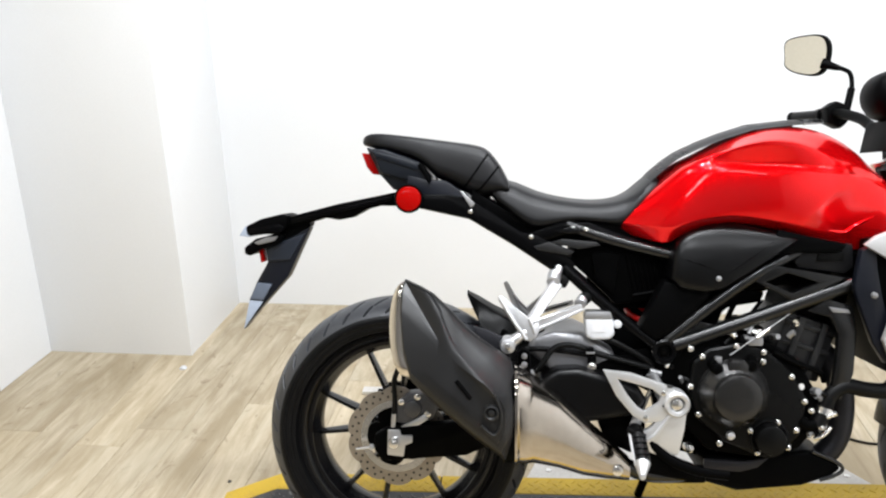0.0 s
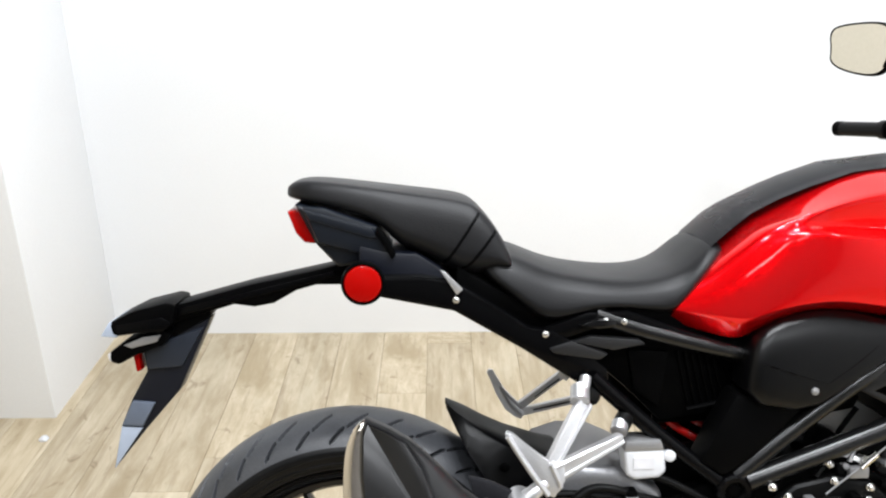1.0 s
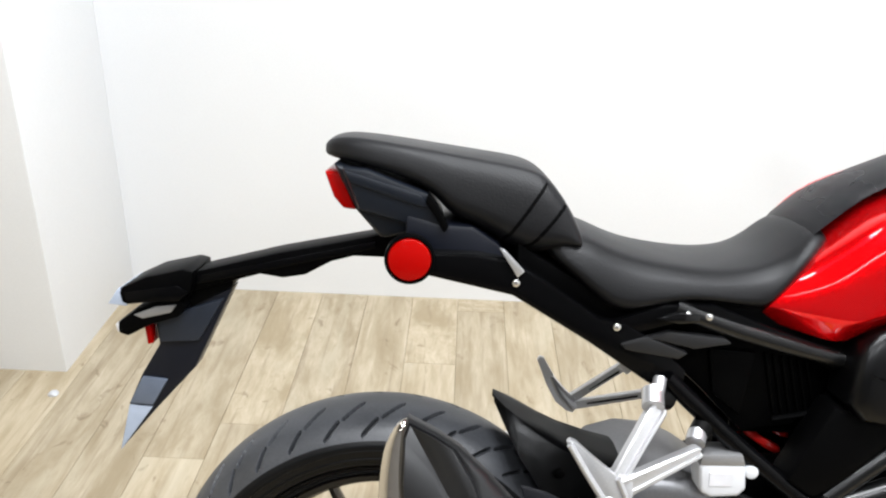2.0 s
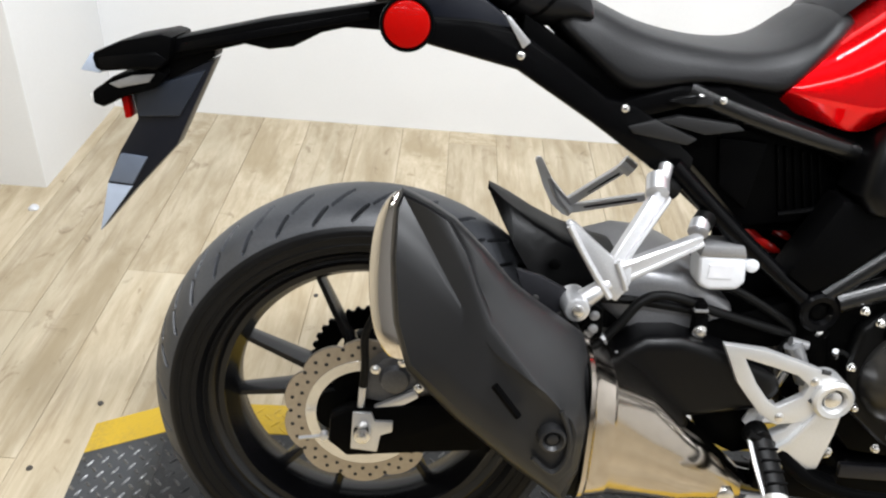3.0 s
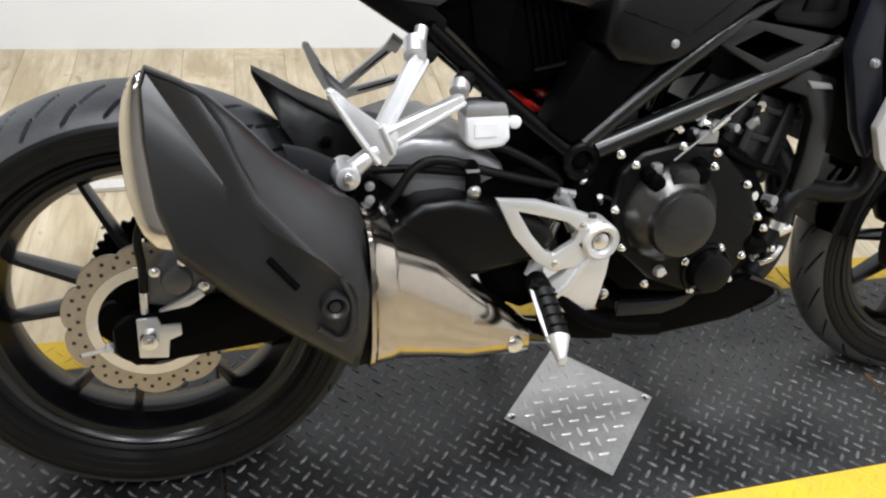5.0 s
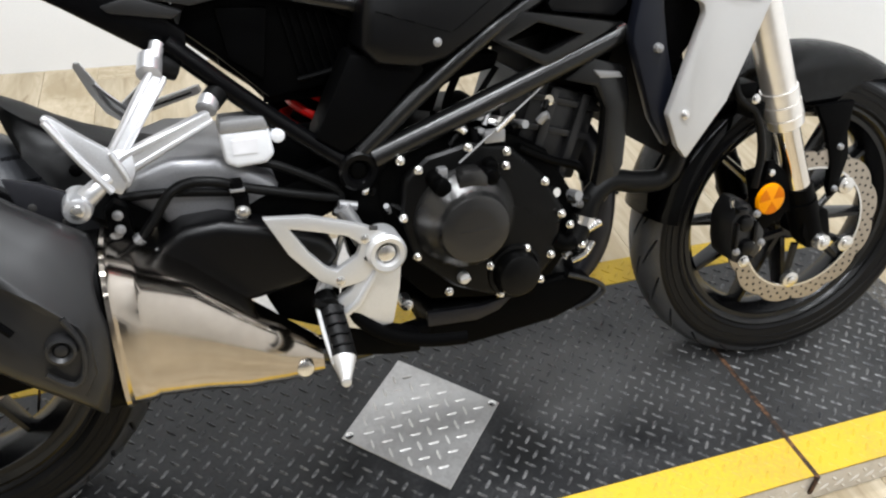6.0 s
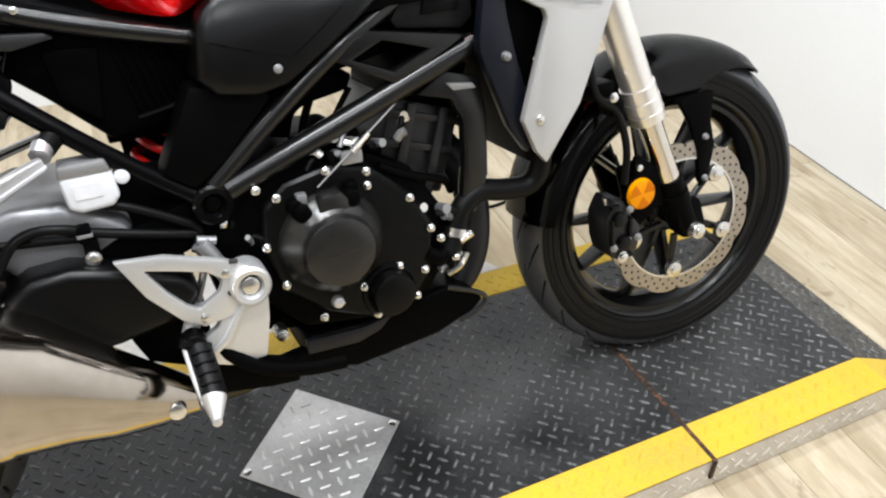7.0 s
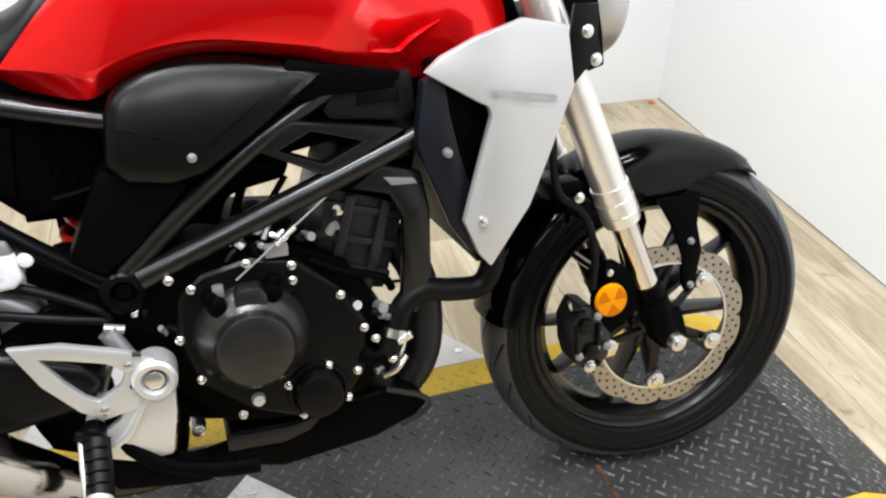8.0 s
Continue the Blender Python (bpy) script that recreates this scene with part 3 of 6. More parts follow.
def tyre(name, radius, half, crown, bead_r, bead_y, cx, cz, parent, rows, shoulder=72):
    """A tyre with its grooves cut into the tread. rows: first and last angle over the crown, number round, slant."""
    segs, psis = 1600, 64
    verts, faces, mats, cut = [], [], [], []
    prof = [(bead_r, -bead_y), (bead_r + 0.004, -bead_y - 0.004), (bead_r + 0.005, -bead_y - 0.006), (bead_r + 0.007, -bead_y - 0.006), (bead_r + 0.008, -bead_y - 0.004), (bead_r + 0.014, -half * 0.93)]
    ring = []
    top = radius - crown + crown * math.cos(radians(shoulder))
    for f, rise in ((0.25, 0.0), (0.28, 0.0016), (0.36, 0.0016), (0.39, 0.0), (0.70, 0.0), (0.72, 0.0012), (0.78, 0.0012), (0.80, 0.0)):
        ring.append((bead_r + 0.014 + (top - bead_r - 0.014) * f, half * (0.93 + 0.07 * f) + rise))
    prof += [(q, -y) for q, y in ring]
    lead = len(prof)
    prof += [None] * (psis + 1)
    prof += ring[::-1] + [(bead_r + 0.014, half * 0.93), (bead_r + 0.008, bead_y + 0.004), (bead_r + 0.007, bead_y + 0.006), (bead_r + 0.005, bead_y + 0.006), (bead_r + 0.004, bead_y + 0.004), (bead_r, bead_y)]
    mid = radius - crown
    m = len(prof)
    for k in range(segs):
        a = 360.0 * k / segs
        for i, q in enumerate(prof):
            depth = 0.0
            if q is None:
                psi = -shoulder + 2 * shoulder * (i - lead) / psis
                for lo, hi, count, slant, start in rows:
                    if lo < psi < hi:
                        step = 360.0 / count
                        off = (a - start - slant * (psi - lo) + step / 2) % step - step / 2
                        ease = min(1.0, (psi - lo) / 3.0, (hi - psi) / 3.0)
                        depth = max(depth, 0.006 * min(1.0, max(0.0, (0.62 * ease - abs(off)) / 0.22)))
                c = crown - depth
                r, y = mid + c * math.cos(radians(psi)), half * math.sin(radians(psi)) / math.sin(radians(shoulder)) * (c / crown)
            else:
                r, y = q
            verts.append((cx + r * math.cos(radians(a)), y, cz + r * math.sin(radians(a))))
            cut.append(depth)
    for k in range(segs):
        b = (k + 1) % segs
        for i in range(m - 1):
            faces.append((k * m + i, k * m + i + 1, b * m + i + 1, b * m + i))
            # groove faces take the sidewall's near-black, so their shade is painted in
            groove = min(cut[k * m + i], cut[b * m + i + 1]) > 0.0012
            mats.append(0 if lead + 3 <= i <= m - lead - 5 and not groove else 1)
    me = bpy.data.meshes.new(name)
    me.from_pydata(verts, [], faces)
    me.materials.append(RUBBER), me.materials.append(SIDEWALL_GROOVE)
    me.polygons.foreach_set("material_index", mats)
    for poly in me.polygons:
        poly.use_smooth = True
    me.set_sharp_from_angle(angle=radians(40))
    ob = new(name, me)
    ob.parent = parent
    ob["label"] = "black grooved rubber tyre"
    return ob


def polar(c, r, deg):
    return c[0] + r * math.cos(radians(deg)), c[1] + r * math.sin(radians(deg))


def spoke(c, deg0, deg1, r0, r1, w0, w1, d0, d1):
    """A tapering spoke from the hub (deg0, r0) to the rim (deg1, r1)."""
    p, q = Vector(polar(c, r0, deg0)), Vector(polar(c, r1, deg1))
    n = Vector((-(q - p).y, (q - p).x)).normalized()
    bm = bmesh.new()
    rings = []
    for o, w, d in ((p, w0, d0), (p.lerp(q, 0.5), (w0 + w1) / 2, (d0 + d1) / 2), (q, w1, d1)):
        rings.append([(o.x + n.x * s * w / 2, y * d / 2, o.y + n.y * s * w / 2) for s, y in ((-0.55, -1), (0.55, -1), (1, -0.3), (1, 0.3), (0.55, 1), (-0.55, 1), (-1, 0.3), (-1, -0.3))])
    bm.free()
    return skin(rings)


def disc(c, r_out, r_in, y, thick, waves, depth, segs=160):
    """A wave-edged brake disc."""
    bm = bmesh.new()
    rows = []
    for k in range(segs):
        a = 2 * math.pi * k / segs
        w = abs(math.sin(waves * a / 2)) ** 0.6
        ro = r_out - depth * (1 - w)
        ri = r_in
        rows.append([bm.verts.new((c[0] + r * math.cos(a), yy, c[1] + r * math.sin(a))) for r, yy in ((ri, y), (ro - 0.0006, y), (ro, y + thick * 0.3), (ro, y + thick), (ri, y + thick))])
    for k in range(segs):
        a, b = rows[k], rows[(k + 1) % segs]
        for i in range(5):
            bm.faces.new((a[i], a[(i + 1) % 5], b[(i + 1) % 5], b[i]))
    return bm


def drill(c, y, rings, parent):
    """Drillings of a disc, as dark painted studs. rings: radius, number, first angle, size."""
    for r, count, first, size in rings:
        me = None
        for k in range(count):
            x, z = polar(c, r, first + 360 * k / count)
            if me is None:
                ob = part("disc_hole", drum(0, 0, 0, 0.001, size, bevel=0.0002, segs=10), HOLE_SHADE, parent)
                me = ob.data
            else:
                ob = new("disc_hole", me)
                ob.parent = parent
            ob.location = (x, y, z)


def wheel(name, c, rim_r, rim_w, first, spread, label):
    lip, w = rim_r, rim_w
    prof = [(lip + 0.004, -w), (lip + 0.004, -w + 0.004), (lip - 0.006, -w + 0.006), (lip - 0.014, -w * 0.72), (lip - 0.024, -w * 0.4), (lip - 0.027, 0), (lip - 0.024, w * 0.4), (lip - 0.014, w * 0.72), (lip - 0.006, w - 0.006), (lip + 0.004, w - 0.004), (lip + 0.004, w), (lip - 0.002, w + 0.001), (lip - 0.006, w - 0.002), (lip - 0.010, w - 0.007), (lip - 0.018, w - 0.008), (lip - 0.019, w * 0.74), (lip - 0.031, w * 0.42), (lip - 0.034, 0), (lip - 0.031, -w * 0.42), (lip - 0.019, -w * 0.74), (lip - 0.018, -w + 0.008), (lip - 0.010, -w + 0.007), (lip - 0.006, -w + 0.002), (lip - 0.002, -w - 0.001)]
    ob = part(name, lathe(prof, 128, *c, closed=True), RIM, bike, label)
    part("hub", lathe([(0.0, -0.05), (0.030, -0.05), (0.034, -0.046), (0.036, -0.02), (0.046, -0.012), (0.046, 0.012), (0.036, 0.02), (0.034, 0.046), (0.030, 0.05), (0.0, 0.05)], 48, *c), RIM, ob)
    for k in range(5):
        for s in (-1, 1):
            mid = first + 72 * k
            part("spoke", spoke(c, mid + s * 7, mid + s * spread, 0.038, lip - 0.028, 0.017, 0.012, 0.050, 0.030), RIM, ob)
    return ob


rear_wheel = wheel("rear_wheel", REAR, 0.219, 0.056, 27, 14, "black cast-alloy rear wheel with split spokes")
tyre("tyre", 0.306, 0.0755, 0.060, 0.221, 0.056, *REAR, rear_wheel, [(-60, -36, 34, -0.20, 0.0), (-38, -12, 34, -0.24, 5.3), (12, 38, 34, 0.24, 5.3), (36, 60, 34, 0.20, 0.0)])
part("brake_disc", disc(REAR, 0.1135, 0.079, -0.084, 0.004, 10, 0.009), DISC, rear_wheel, "wave-edged steel brake disc")
part("disc_carrier", disc(REAR, 0.082, 0.067, -0.0855, 0.003, 5, 0.0), BRIGHT, rear_wheel)
drill(REAR, -0.0845, [(0.102, 30, 0, 0.0028), (0.091, 30, 6, 0.0028)], rear_wheel)
part("hub_carrier", disc(REAR, 0.071, 0.030, -0.080, 0.010, 5, 0.022), ENGINE_FLAT, rear_wheel)
sprocket_rings = []
for k in range(144):
    a = 2 * math.pi * k / 144
    r = 0.088 + (0.005 if k % 4 in (1, 2) else 0.0)
    sprocket_rings.append((REAR[0] + r * math.cos(a), REAR[1] + r * math.sin(a)))
part("sprocket", holed(sprocket_rings, [polar(REAR, 0.058, 2.5 * k) for k in range(144)], 0.066, 0.072, 0.0), ENGINE_FLAT, rear_wheel, "dark toothed rear sprocket")

front_wheel = wheel("front_wheel", FRONT, 0.2135, 0.042, 50, 15.5, "black cast-alloy front wheel with split spokes")
tyre("tyre", 0.286, 0.0510, 0.046, 0.2155, 0.042, *FRONT, front_wheel, [(-60, -26, 22, 0.35, 0.0), (-24, -4, 22, 0.5, 8.0), (4, 24, 22, -0.5, 8.0), (26, 60, 22, -0.35, 0.0)])
part("brake_disc", disc(FRONT, 0.1455, 0.1135, -0.078, 0.0045, 12, 0.008), DISC, front_wheel, "wave-edged steel brake disc with drilled holes")
drill(FRONT, -0.0785, [(0.1365, 40, 0, 0.0026), (0.128, 40, 4.5, 0.0026), (0.1195, 40, 0, 0.0022)], front_wheel)
part("disc_rim", disc(FRONT, 0.1145, 0.1105, -0.0792, 0.004, 5, 0.0), BRIGHT, front_wheel)
for k in range(5):
    x, z = polar(FRONT, 0.099, -96 + 72 * k)
    part("disc_tab", joined(drum(x, z, -0.083, -0.074, 0.0165, 0.0155), drum(x, z, -0.0865, -0.082, 0.008)), BRIGHT, front_wheel, "silver disc mounting tab")
    part("disc_arm", spoke(FRONT, -96 + 72 * k, -96 + 72 * k, 0.034, 0.100, 0.015, 0.013, 0.010, 0.010), RIM, front_wheel).location.y = -0.066


front_wheel.matrix_basis = Matrix.Translation((FRONT[0], 0, FRONT[1])) @ Matrix.Rotation(radians(-4.5), 4, Vector((-0.418, 0, 0.908))) @ Matrix.Translation((-FRONT[0], 0, -FRONT[1]))


# -- swingarm, chain and rear brake --
def swing():
    return prism([(-0.046, 0.285), (-0.045, 0.320), (-0.02, 0.335), (0.18, 0.358), (0.30, 0.420), (0.45, 0.490), (0.57, 0.530), (0.585, 0.470), (0.45, 0.425), (0.36, 0.380), (0.25, 0.318), (0.156, 0.277), (-0.022, 0.262)], -0.125, -0.098, 0.006, 2)


swingarm = part("swingarm", swing(), PLASTIC, bike, "black steel swingarm")
part("swingarm_beam", mirrored(swing()), PLASTIC, swingarm)
part("axle_block", prism([(-0.016, 0.278), (0.020, 0.274), (0.024, 0.30), (0.040, 0.306), (0.040, 0.322), (0.016, 0.322), (0.012, 0.334), (-0.014, 0.334)], -0.130, -0.124, 0.002), BRACKET, swingarm, "silver chain adjuster plate")
part("sensor_stub", joined(tube([(-0.086, -0.122, 0.287), (-0.052, -0.122, 0.292)], 0.0028, 8), drum(-0.052, 0.292, -0.127, -0.117, 0.006)), BRACKET, swingarm)
part("axle_nut", joined(drum(0.0, 0.308, -0.146, -0.129, 0.0125, 0.0115), drum(0.0, 0.308, -0.150, -0.145, 0.006)), BRIGHT, swingarm)
part("swingarm_brace", prism([(0.287, 0.508), (0.327, 0.478), (0.340, 0.460), (0.383, 0.452), (0.430, 0.458), (0.480, 0.462), (0.475, 0.508), (0.440, 0.530), (0.402, 0.548), (0.349, 0.552), (0.303, 0.538)], -0.122, 0.09, 0.018, 4), BRACE, swingarm, "satin grey swingarm brace")
part("chain_guard", prism([(0.0, 0.385), (0.10, 0.40), (0.30, 0.455), (0.44, 0.50), (0.44, 0.515), (0.29, 0.478), (0.09, 0.425), (0.0, 0.41)], 0.072, 0.098, 0.003), PLASTIC, swingarm)
part("chain", tube([(0.005, 0.077, 0.397), (0.30, 0.077, 0.445), (0.57, 0.077, 0.475)], 0.007, 8), ENGINE_FLAT, swingarm)
part("chain", tube([(0.005, 0.077, 0.216), (0.30, 0.077, 0.300), (0.57, 0.077, 0.40)], 0.007, 8), ENGINE_FLAT, swingarm)
caliper = part("rear_caliper", prism([(-0.002, 0.345), (0.035, 0.338), (0.085, 0.352), (0.098, 0.384), (0.070, 0.412), (0.025, 0.408), (0.0, 0.385)], -0.112, -0.062, 0.006, 2), CALIPER, bike, "grey rear brake caliper")
part("piston_cover", drum(0.040, 0.378, -0.122, -0.110, 0.021, 0.019, 0.004), CALIPER, caliper)
part("caliper_pin", tube([(-0.002, -0.116, 0.366), (-0.004, -0.116, 0.331)], 0.0052, 10), BRACKET, caliper)
part("caliper_bracket", prism([(0.012, 0.338), (0.036, 0.350), (0.066, 0.366), (0.074, 0.356), (0.050, 0.340), (0.020, 0.330)], -0.122, -0.112, 0.003), BRACKET, caliper, "bare aluminium caliper bracket")
for x, z in ((0.014, 0.392), (0.072, 0.366), (0.050, 0.404)):
    part("caliper_bolt", bolt_mesh(0.0055, 0.006), BRIGHT, caliper).location = (x, -0.114, z)
part("bleed_hose", tube([(0.010, -0.112, 0.470), (-0.001, -0.114, 0.440), (0.000, -0.115, 0.402), (-0.002, -0.115, 0.364)], 0.0055, 8), GREY_RUBBER, caliper)

# -- rear hugger over the tyre --
hug = []
for x, z, w, low, wide in ((0.156, 0.622, 0.018, 0.616, 0.022), (0.170, 0.614, 0.042, 0.592, 0.060), (0.185, 0.606, 0.056, 0.567, 0.090), (0.218, 0.586, 0.068, 0.517, 0.099), (0.250, 0.570, 0.076, 0.486, 0.101), (0.300, 0.552, 0.086, 0.462, 0.101), (0.360, 0.536, 0.088, 0.458, 0.099), (0.420, 0.515, 0.087, 0.456, 0.097)):
    half = [(0.0, z + 0.004), (0.5 * w, z + 0.003), (0.9 * w, z + 0.001), (w, z - 0.003), (w + 0.45 * (wide - w), z + 0.45 * (low - z)), (wide, low)]
    hug.append([(x, -y, h) for y, h in half[::-1]] + [(x, 0.5 * y, h - 0.004 * (y > 0.8 * w)) for y, h in half[1:]])
bm = skin(hug, closed=False)
bmesh.ops.solidify(bm, geom=bm.faces[:], thickness=0.003)
hugger = part("rear_hugger", bm, COVER, bike, "black plastic rear tyre hugger", 28)
part("hugger_bolt", bolt_mesh(0.006, 0.004), ENGINE_FLAT, hugger).location = (0.240, -0.094, 0.545)

# -- shock absorber with its red spring --
shock = part("shock_absorber", tube([(0.48, 0.0, 0.44), (0.58, 0.0, 0.66)], 0.016, 14), ENGINE_FLAT, bike, "rear shock absorber with red spring")
axis = Vector((0.10, 0, 0.22)).normalized()
perp = axis.cross(Vector((0, 1, 0)))
coil = [Vector((0.512, 0.0, 0.500)) + axis * 0.145 * k / 120 + (perp * math.cos(k * 0.30) + Vector((0, 1, 0)) * math.sin(k * 0.30)) * 0.031 for k in range(121)]
part("spring", tube(coil, 0.0062, 8, 1), RED_SPRING, shock, "bright red coil spring")

part("shock_guard", joined(prism([(0.475, 0.594), (0.60, 0.594), (0.60, 0.66), (0.47, 0.66)], -0.062, -0.056, 0.002), prism([(0.455, 0.46), (0.60, 0.46), (0.60, 0.560), (0.50, 0.562), (0.46, 0.540)], -0.062, -0.056, 0.002)), PLASTIC, shock, "black splash guard beside the spring")

part("inner_guard", prism([(0.495, 0.500), (0.62, 0.49), (0.62, 0.66), (0.43, 0.665), (0.432, 0.624), (0.462, 0.602), (0.492, 0.567)], 0.045, 0.052, 0.002), PLASTIC, shock)

# -- frame --
FY = -0.128
frame_main = part("frame", tube([(0.596, FY - 0.008, 0.527), (0.78, FY - 0.010, 0.594), (0.955, FY - 0.005, 0.657)], 0.0155, 16, 4), FRAME, bike, "charcoal painted tubular trellis frame")
part("frame_tube", mirrored(tube([(0.596, FY - 0.008, 0.527), (0.78, FY - 0.010, 0.594), (0.955, FY - 0.005, 0.657)], 0.0155, 16, 4)), FRAME, frame_main)
pair("frame_tube", lambda: tube([(0.580, FY - 0.005, 0.535), (0.665, FY - 0.008, 0.607), (0.745, FY - 0.010, 0.668), (0.80, FY - 0.004, 0.700), (0.87, FY + 0.01, 0.735), (0.98, FY + 0.03, 0.79)], 0.0132, 14, 5), FRAME, frame_main)
pair("frame_tube", lambda: tube([(0.365, FY + 0.01, 0.690), (0.46, FY, 0.604), (0.562, FY - 0.004, 0.522)], 0.0120, 14, 5), SATIN, frame_main)
pair("frame_tube", lambda: tube([(0.372, FY + 0.02, 0.780), (0.46, FY + 0.018, 0.750), (0.60, FY + 0.015, 0.714), (0.72, FY + 0.02, 0.69)], 0.0125, 14, 5), FRAME, frame_main)
pair("gusset", lambda: holed([(0.748, 0.668), (0.798, 0.697), (0.940, 0.672), (0.836, 0.622)], [(0.778, 0.663), (0.820, 0.682), (0.884, 0.662), (0.832, 0.640)], FY - 0.020, FY + 0.004, 0.003), FRAME, frame_main, "frame gusset plate with a window")
pair("pivot_boss", lambda: lathe([(0.012, -0.141), (0.016, -0.147), (0.023, -0.148), (0.0265, -0.145), (0.028, -0.138), (0.028, -0.09), (0.0, -0.09)], 40, 0.575, 0.514), SATIN, frame_main)
part("pivot_bolt", drum(0.575, 0.514, -0.1415, -0.12, 0.0125, 0.011, 0.002), ENGINE_FLAT, frame_main)
pair("pivot_plate", lambda: prism([(0.555, 0.54), (0.60, 0.55), (0.625, 0.50), (0.63, 0.42), (0.60, 0.36), (0.56, 0.38), (0.545, 0.46)], -0.125, -0.095, 0.006), PLASTIC, frame_main)
pair("engine_hanger", lambda: prism([(0.862, 0.602), (0.905, 0.628), (0.957, 0.612), (0.966, 0.56), (0.962, 0.47), (0.938, 0.415), (0.916, 0.425), (0.926, 0.50), (0.928, 0.555), (0.912, 0.588)], FY - 0.014, FY + 0.006, 0.005, 2), FRAME, frame_main, "dark engine hanger plate")
pair("hanger_pad", lambda: prism([(0.905, 0.612), (0.945, 0.606), (0.950, 0.598), (0.915, 0.600)], FY - 0.018, FY - 0.012, 0.002), GUN, frame_main)

# -- seat, tail and number-plate carrier --
def cushion(name, sections, material, label, crest=0.0, shape=((0.50, 0.01, 0.0), (0.84, 0.10, 0.05), (0.98, 0.36, 0.3), (1.0, 0.74, 0.75), (0.96, 1.0, 1.0))):
    """A padded seat from sections (x, top, bottom, half width, shift of the lower rim)."""
    rings = []
    for x, zt, zb, w, lean in sections:
        h = zt - zb
        half = [(0.0, zt, 0)] + [(a * w, zt - b * h, c) for a, b, c in shape]
        right = [(x + lean * k, -y, z) for y, z, k in half]
        left = [(x + lean * k, y, z) for y, z, k in half[1:]]
        rings.append(right[::-1] + left)
    bm = skin(rings)
    bm.verts.index_update()
    fold = bm.edges.layers.float.new("crease_edge")
    for e in bm.edges:
        a, b = sorted(v.index for v in e.verts)
        if b - a == 11 and a % 11 in (2, 3, 7, 8):
            e[fold] = crest if a % 11 in (3, 7) else 0.3 * crest
    ob = part(name, bm, material, bike, label, 60)
    sub = ob.modifiers.new("round", "SUBSURF")
    sub.levels = sub.render_levels = 2
    return ob


pillion = cushion("pillion_seat", [(-0.078, 0.966, 0.958, 0.030, 0.0), (-0.072, 0.977, 0.953, 0.055, 0.0), (-0.050, 0.984, 0.948, 0.074, 0.0), (0.0, 0.979, 0.936, 0.086, 0.0), (0.060, 0.971, 0.917, 0.095, 0.0), (0.086, 0.968, 0.878, 0.100, 0.0), (0.115, 0.964, 0.870, 0.102, 0.0), (0.146, 0.960, 0.852, 0.106, 0.0), (0.180, 0.955, 0.832, 0.110, 0.0), (0.200, 0.948, 0.833, 0.112, 0.0), (0.215, 0.932, 0.838, 0.113, 0.0), (0.232, 0.910, 0.845, 0.113, 0.0), (0.248, 0.878, 0.848, 0.112, 0.0), (0.254, 0.862, 0.852, 0.106, 0.0)], SEAT, "black grained vinyl pillion seat", 0.75, ((0.50, 0.01, 0.0), (0.80, 0.06, 0.0), (0.93, 0.22, 0.0), (0.985, 0.62, 0.0), (1.0, 1.0, 0.0)))
def stitched(bm):
    """A dark seam that lies on the seat's skin."""
    for side in (bm, mirrored(bm)):
        ob = part("seam", side, PLASTIC, pillion)
        wrap = ob.modifiers.new("lie", "SHRINKWRAP")
        wrap.target, wrap.wrap_mode, wrap.offset = pillion, "ABOVE_SURFACE", 0.0006


stitched(tube([(0.206, -0.0975, 0.934), (0.178, -0.1050, 0.893), (0.144, -0.102, 0.846)], 0.0022, 6))
stitched(tube([(0.226, -0.0965, 0.904), (0.205, -0.1050, 0.876), (0.171, -0.1035, 0.840)], 0.0022, 6))
cushion("rider_seat", [(0.200, 0.885, 0.845, 0.100, 0.0), (0.235, 0.881, 0.817, 0.116, 0.0), (0.270, 0.872, 0.783, 0.122, 0.0), (0.301, 0.857, 0.760, 0.124, 0.0), (0.340, 0.844, 0.771, 0.122, 0.0), (0.388, 0.835, 0.784, 0.119, 0.0), (0.430, 0.831, 0.780, 0.117, 0.0), (0.475, 0.834, 0.774, 0.115, -0.010), (0.508, 0.846, 0.770, 0.114, -0.030), (0.534, 0.868, 0.768, 0.113, -0.050), (0.556, 0.890, 0.768, 0.112, -0.066), (0.574, 0.884, 0.776, 0.110, -0.076), (0.584, 0.868, 0.790, 0.100, -0.076)], SEAT, "black grained vinyl rider seat, deeply dished", 0.40, ((0.46, 0.045, 0.0), (0.74, 0.15, 0.05), (0.90, 0.35, 0.3), (0.97, 0.68, 0.75), (1.0, 1.0, 1.0)))
part("seat_base", prism([(0.17, 0.858), (0.24, 0.815), (0.30, 0.785), (0.40, 0.800), (0.50, 0.795), (0.555, 0.815), (0.56, 0.735), (0.42, 0.745), (0.31, 0.735), (0.22, 0.79), (0.17, 0.81)], -0.098, 0.098, 0.006), PLASTIC, bike, "black seat base and tool tray")
# Lit facets of the black rail cover, painted paler than the rest.
pair("rail_facet", lambda: prism([(0.302, 0.735), (0.335, 0.745), (0.389, 0.724), (0.377, 0.716), (0.310, 0.727)], -0.124, -0.108, 0.003, 2), MUFFLER, bike, "lit facet of the black rail cover, in paler paint")
pair("rail_facet", lambda: prism([(0.337, 0.743), (0.364, 0.751), (0.435, 0.744), (0.445, 0.737), (0.398, 0.729)], -0.122, -0.106, 0.003, 2), MUFFLER, bike, "lit facet of the black rail cover, in paler paint")
pair("rail_bracket", lambda: prism([(0.345, 0.768), (0.376, 0.777), (0.400, 0.774), (0.400, 0.764), (0.374, 0.762)], -0.124, -0.106, 0.003, 2), GLOSS, bike, "glossy black seat rail bracket")
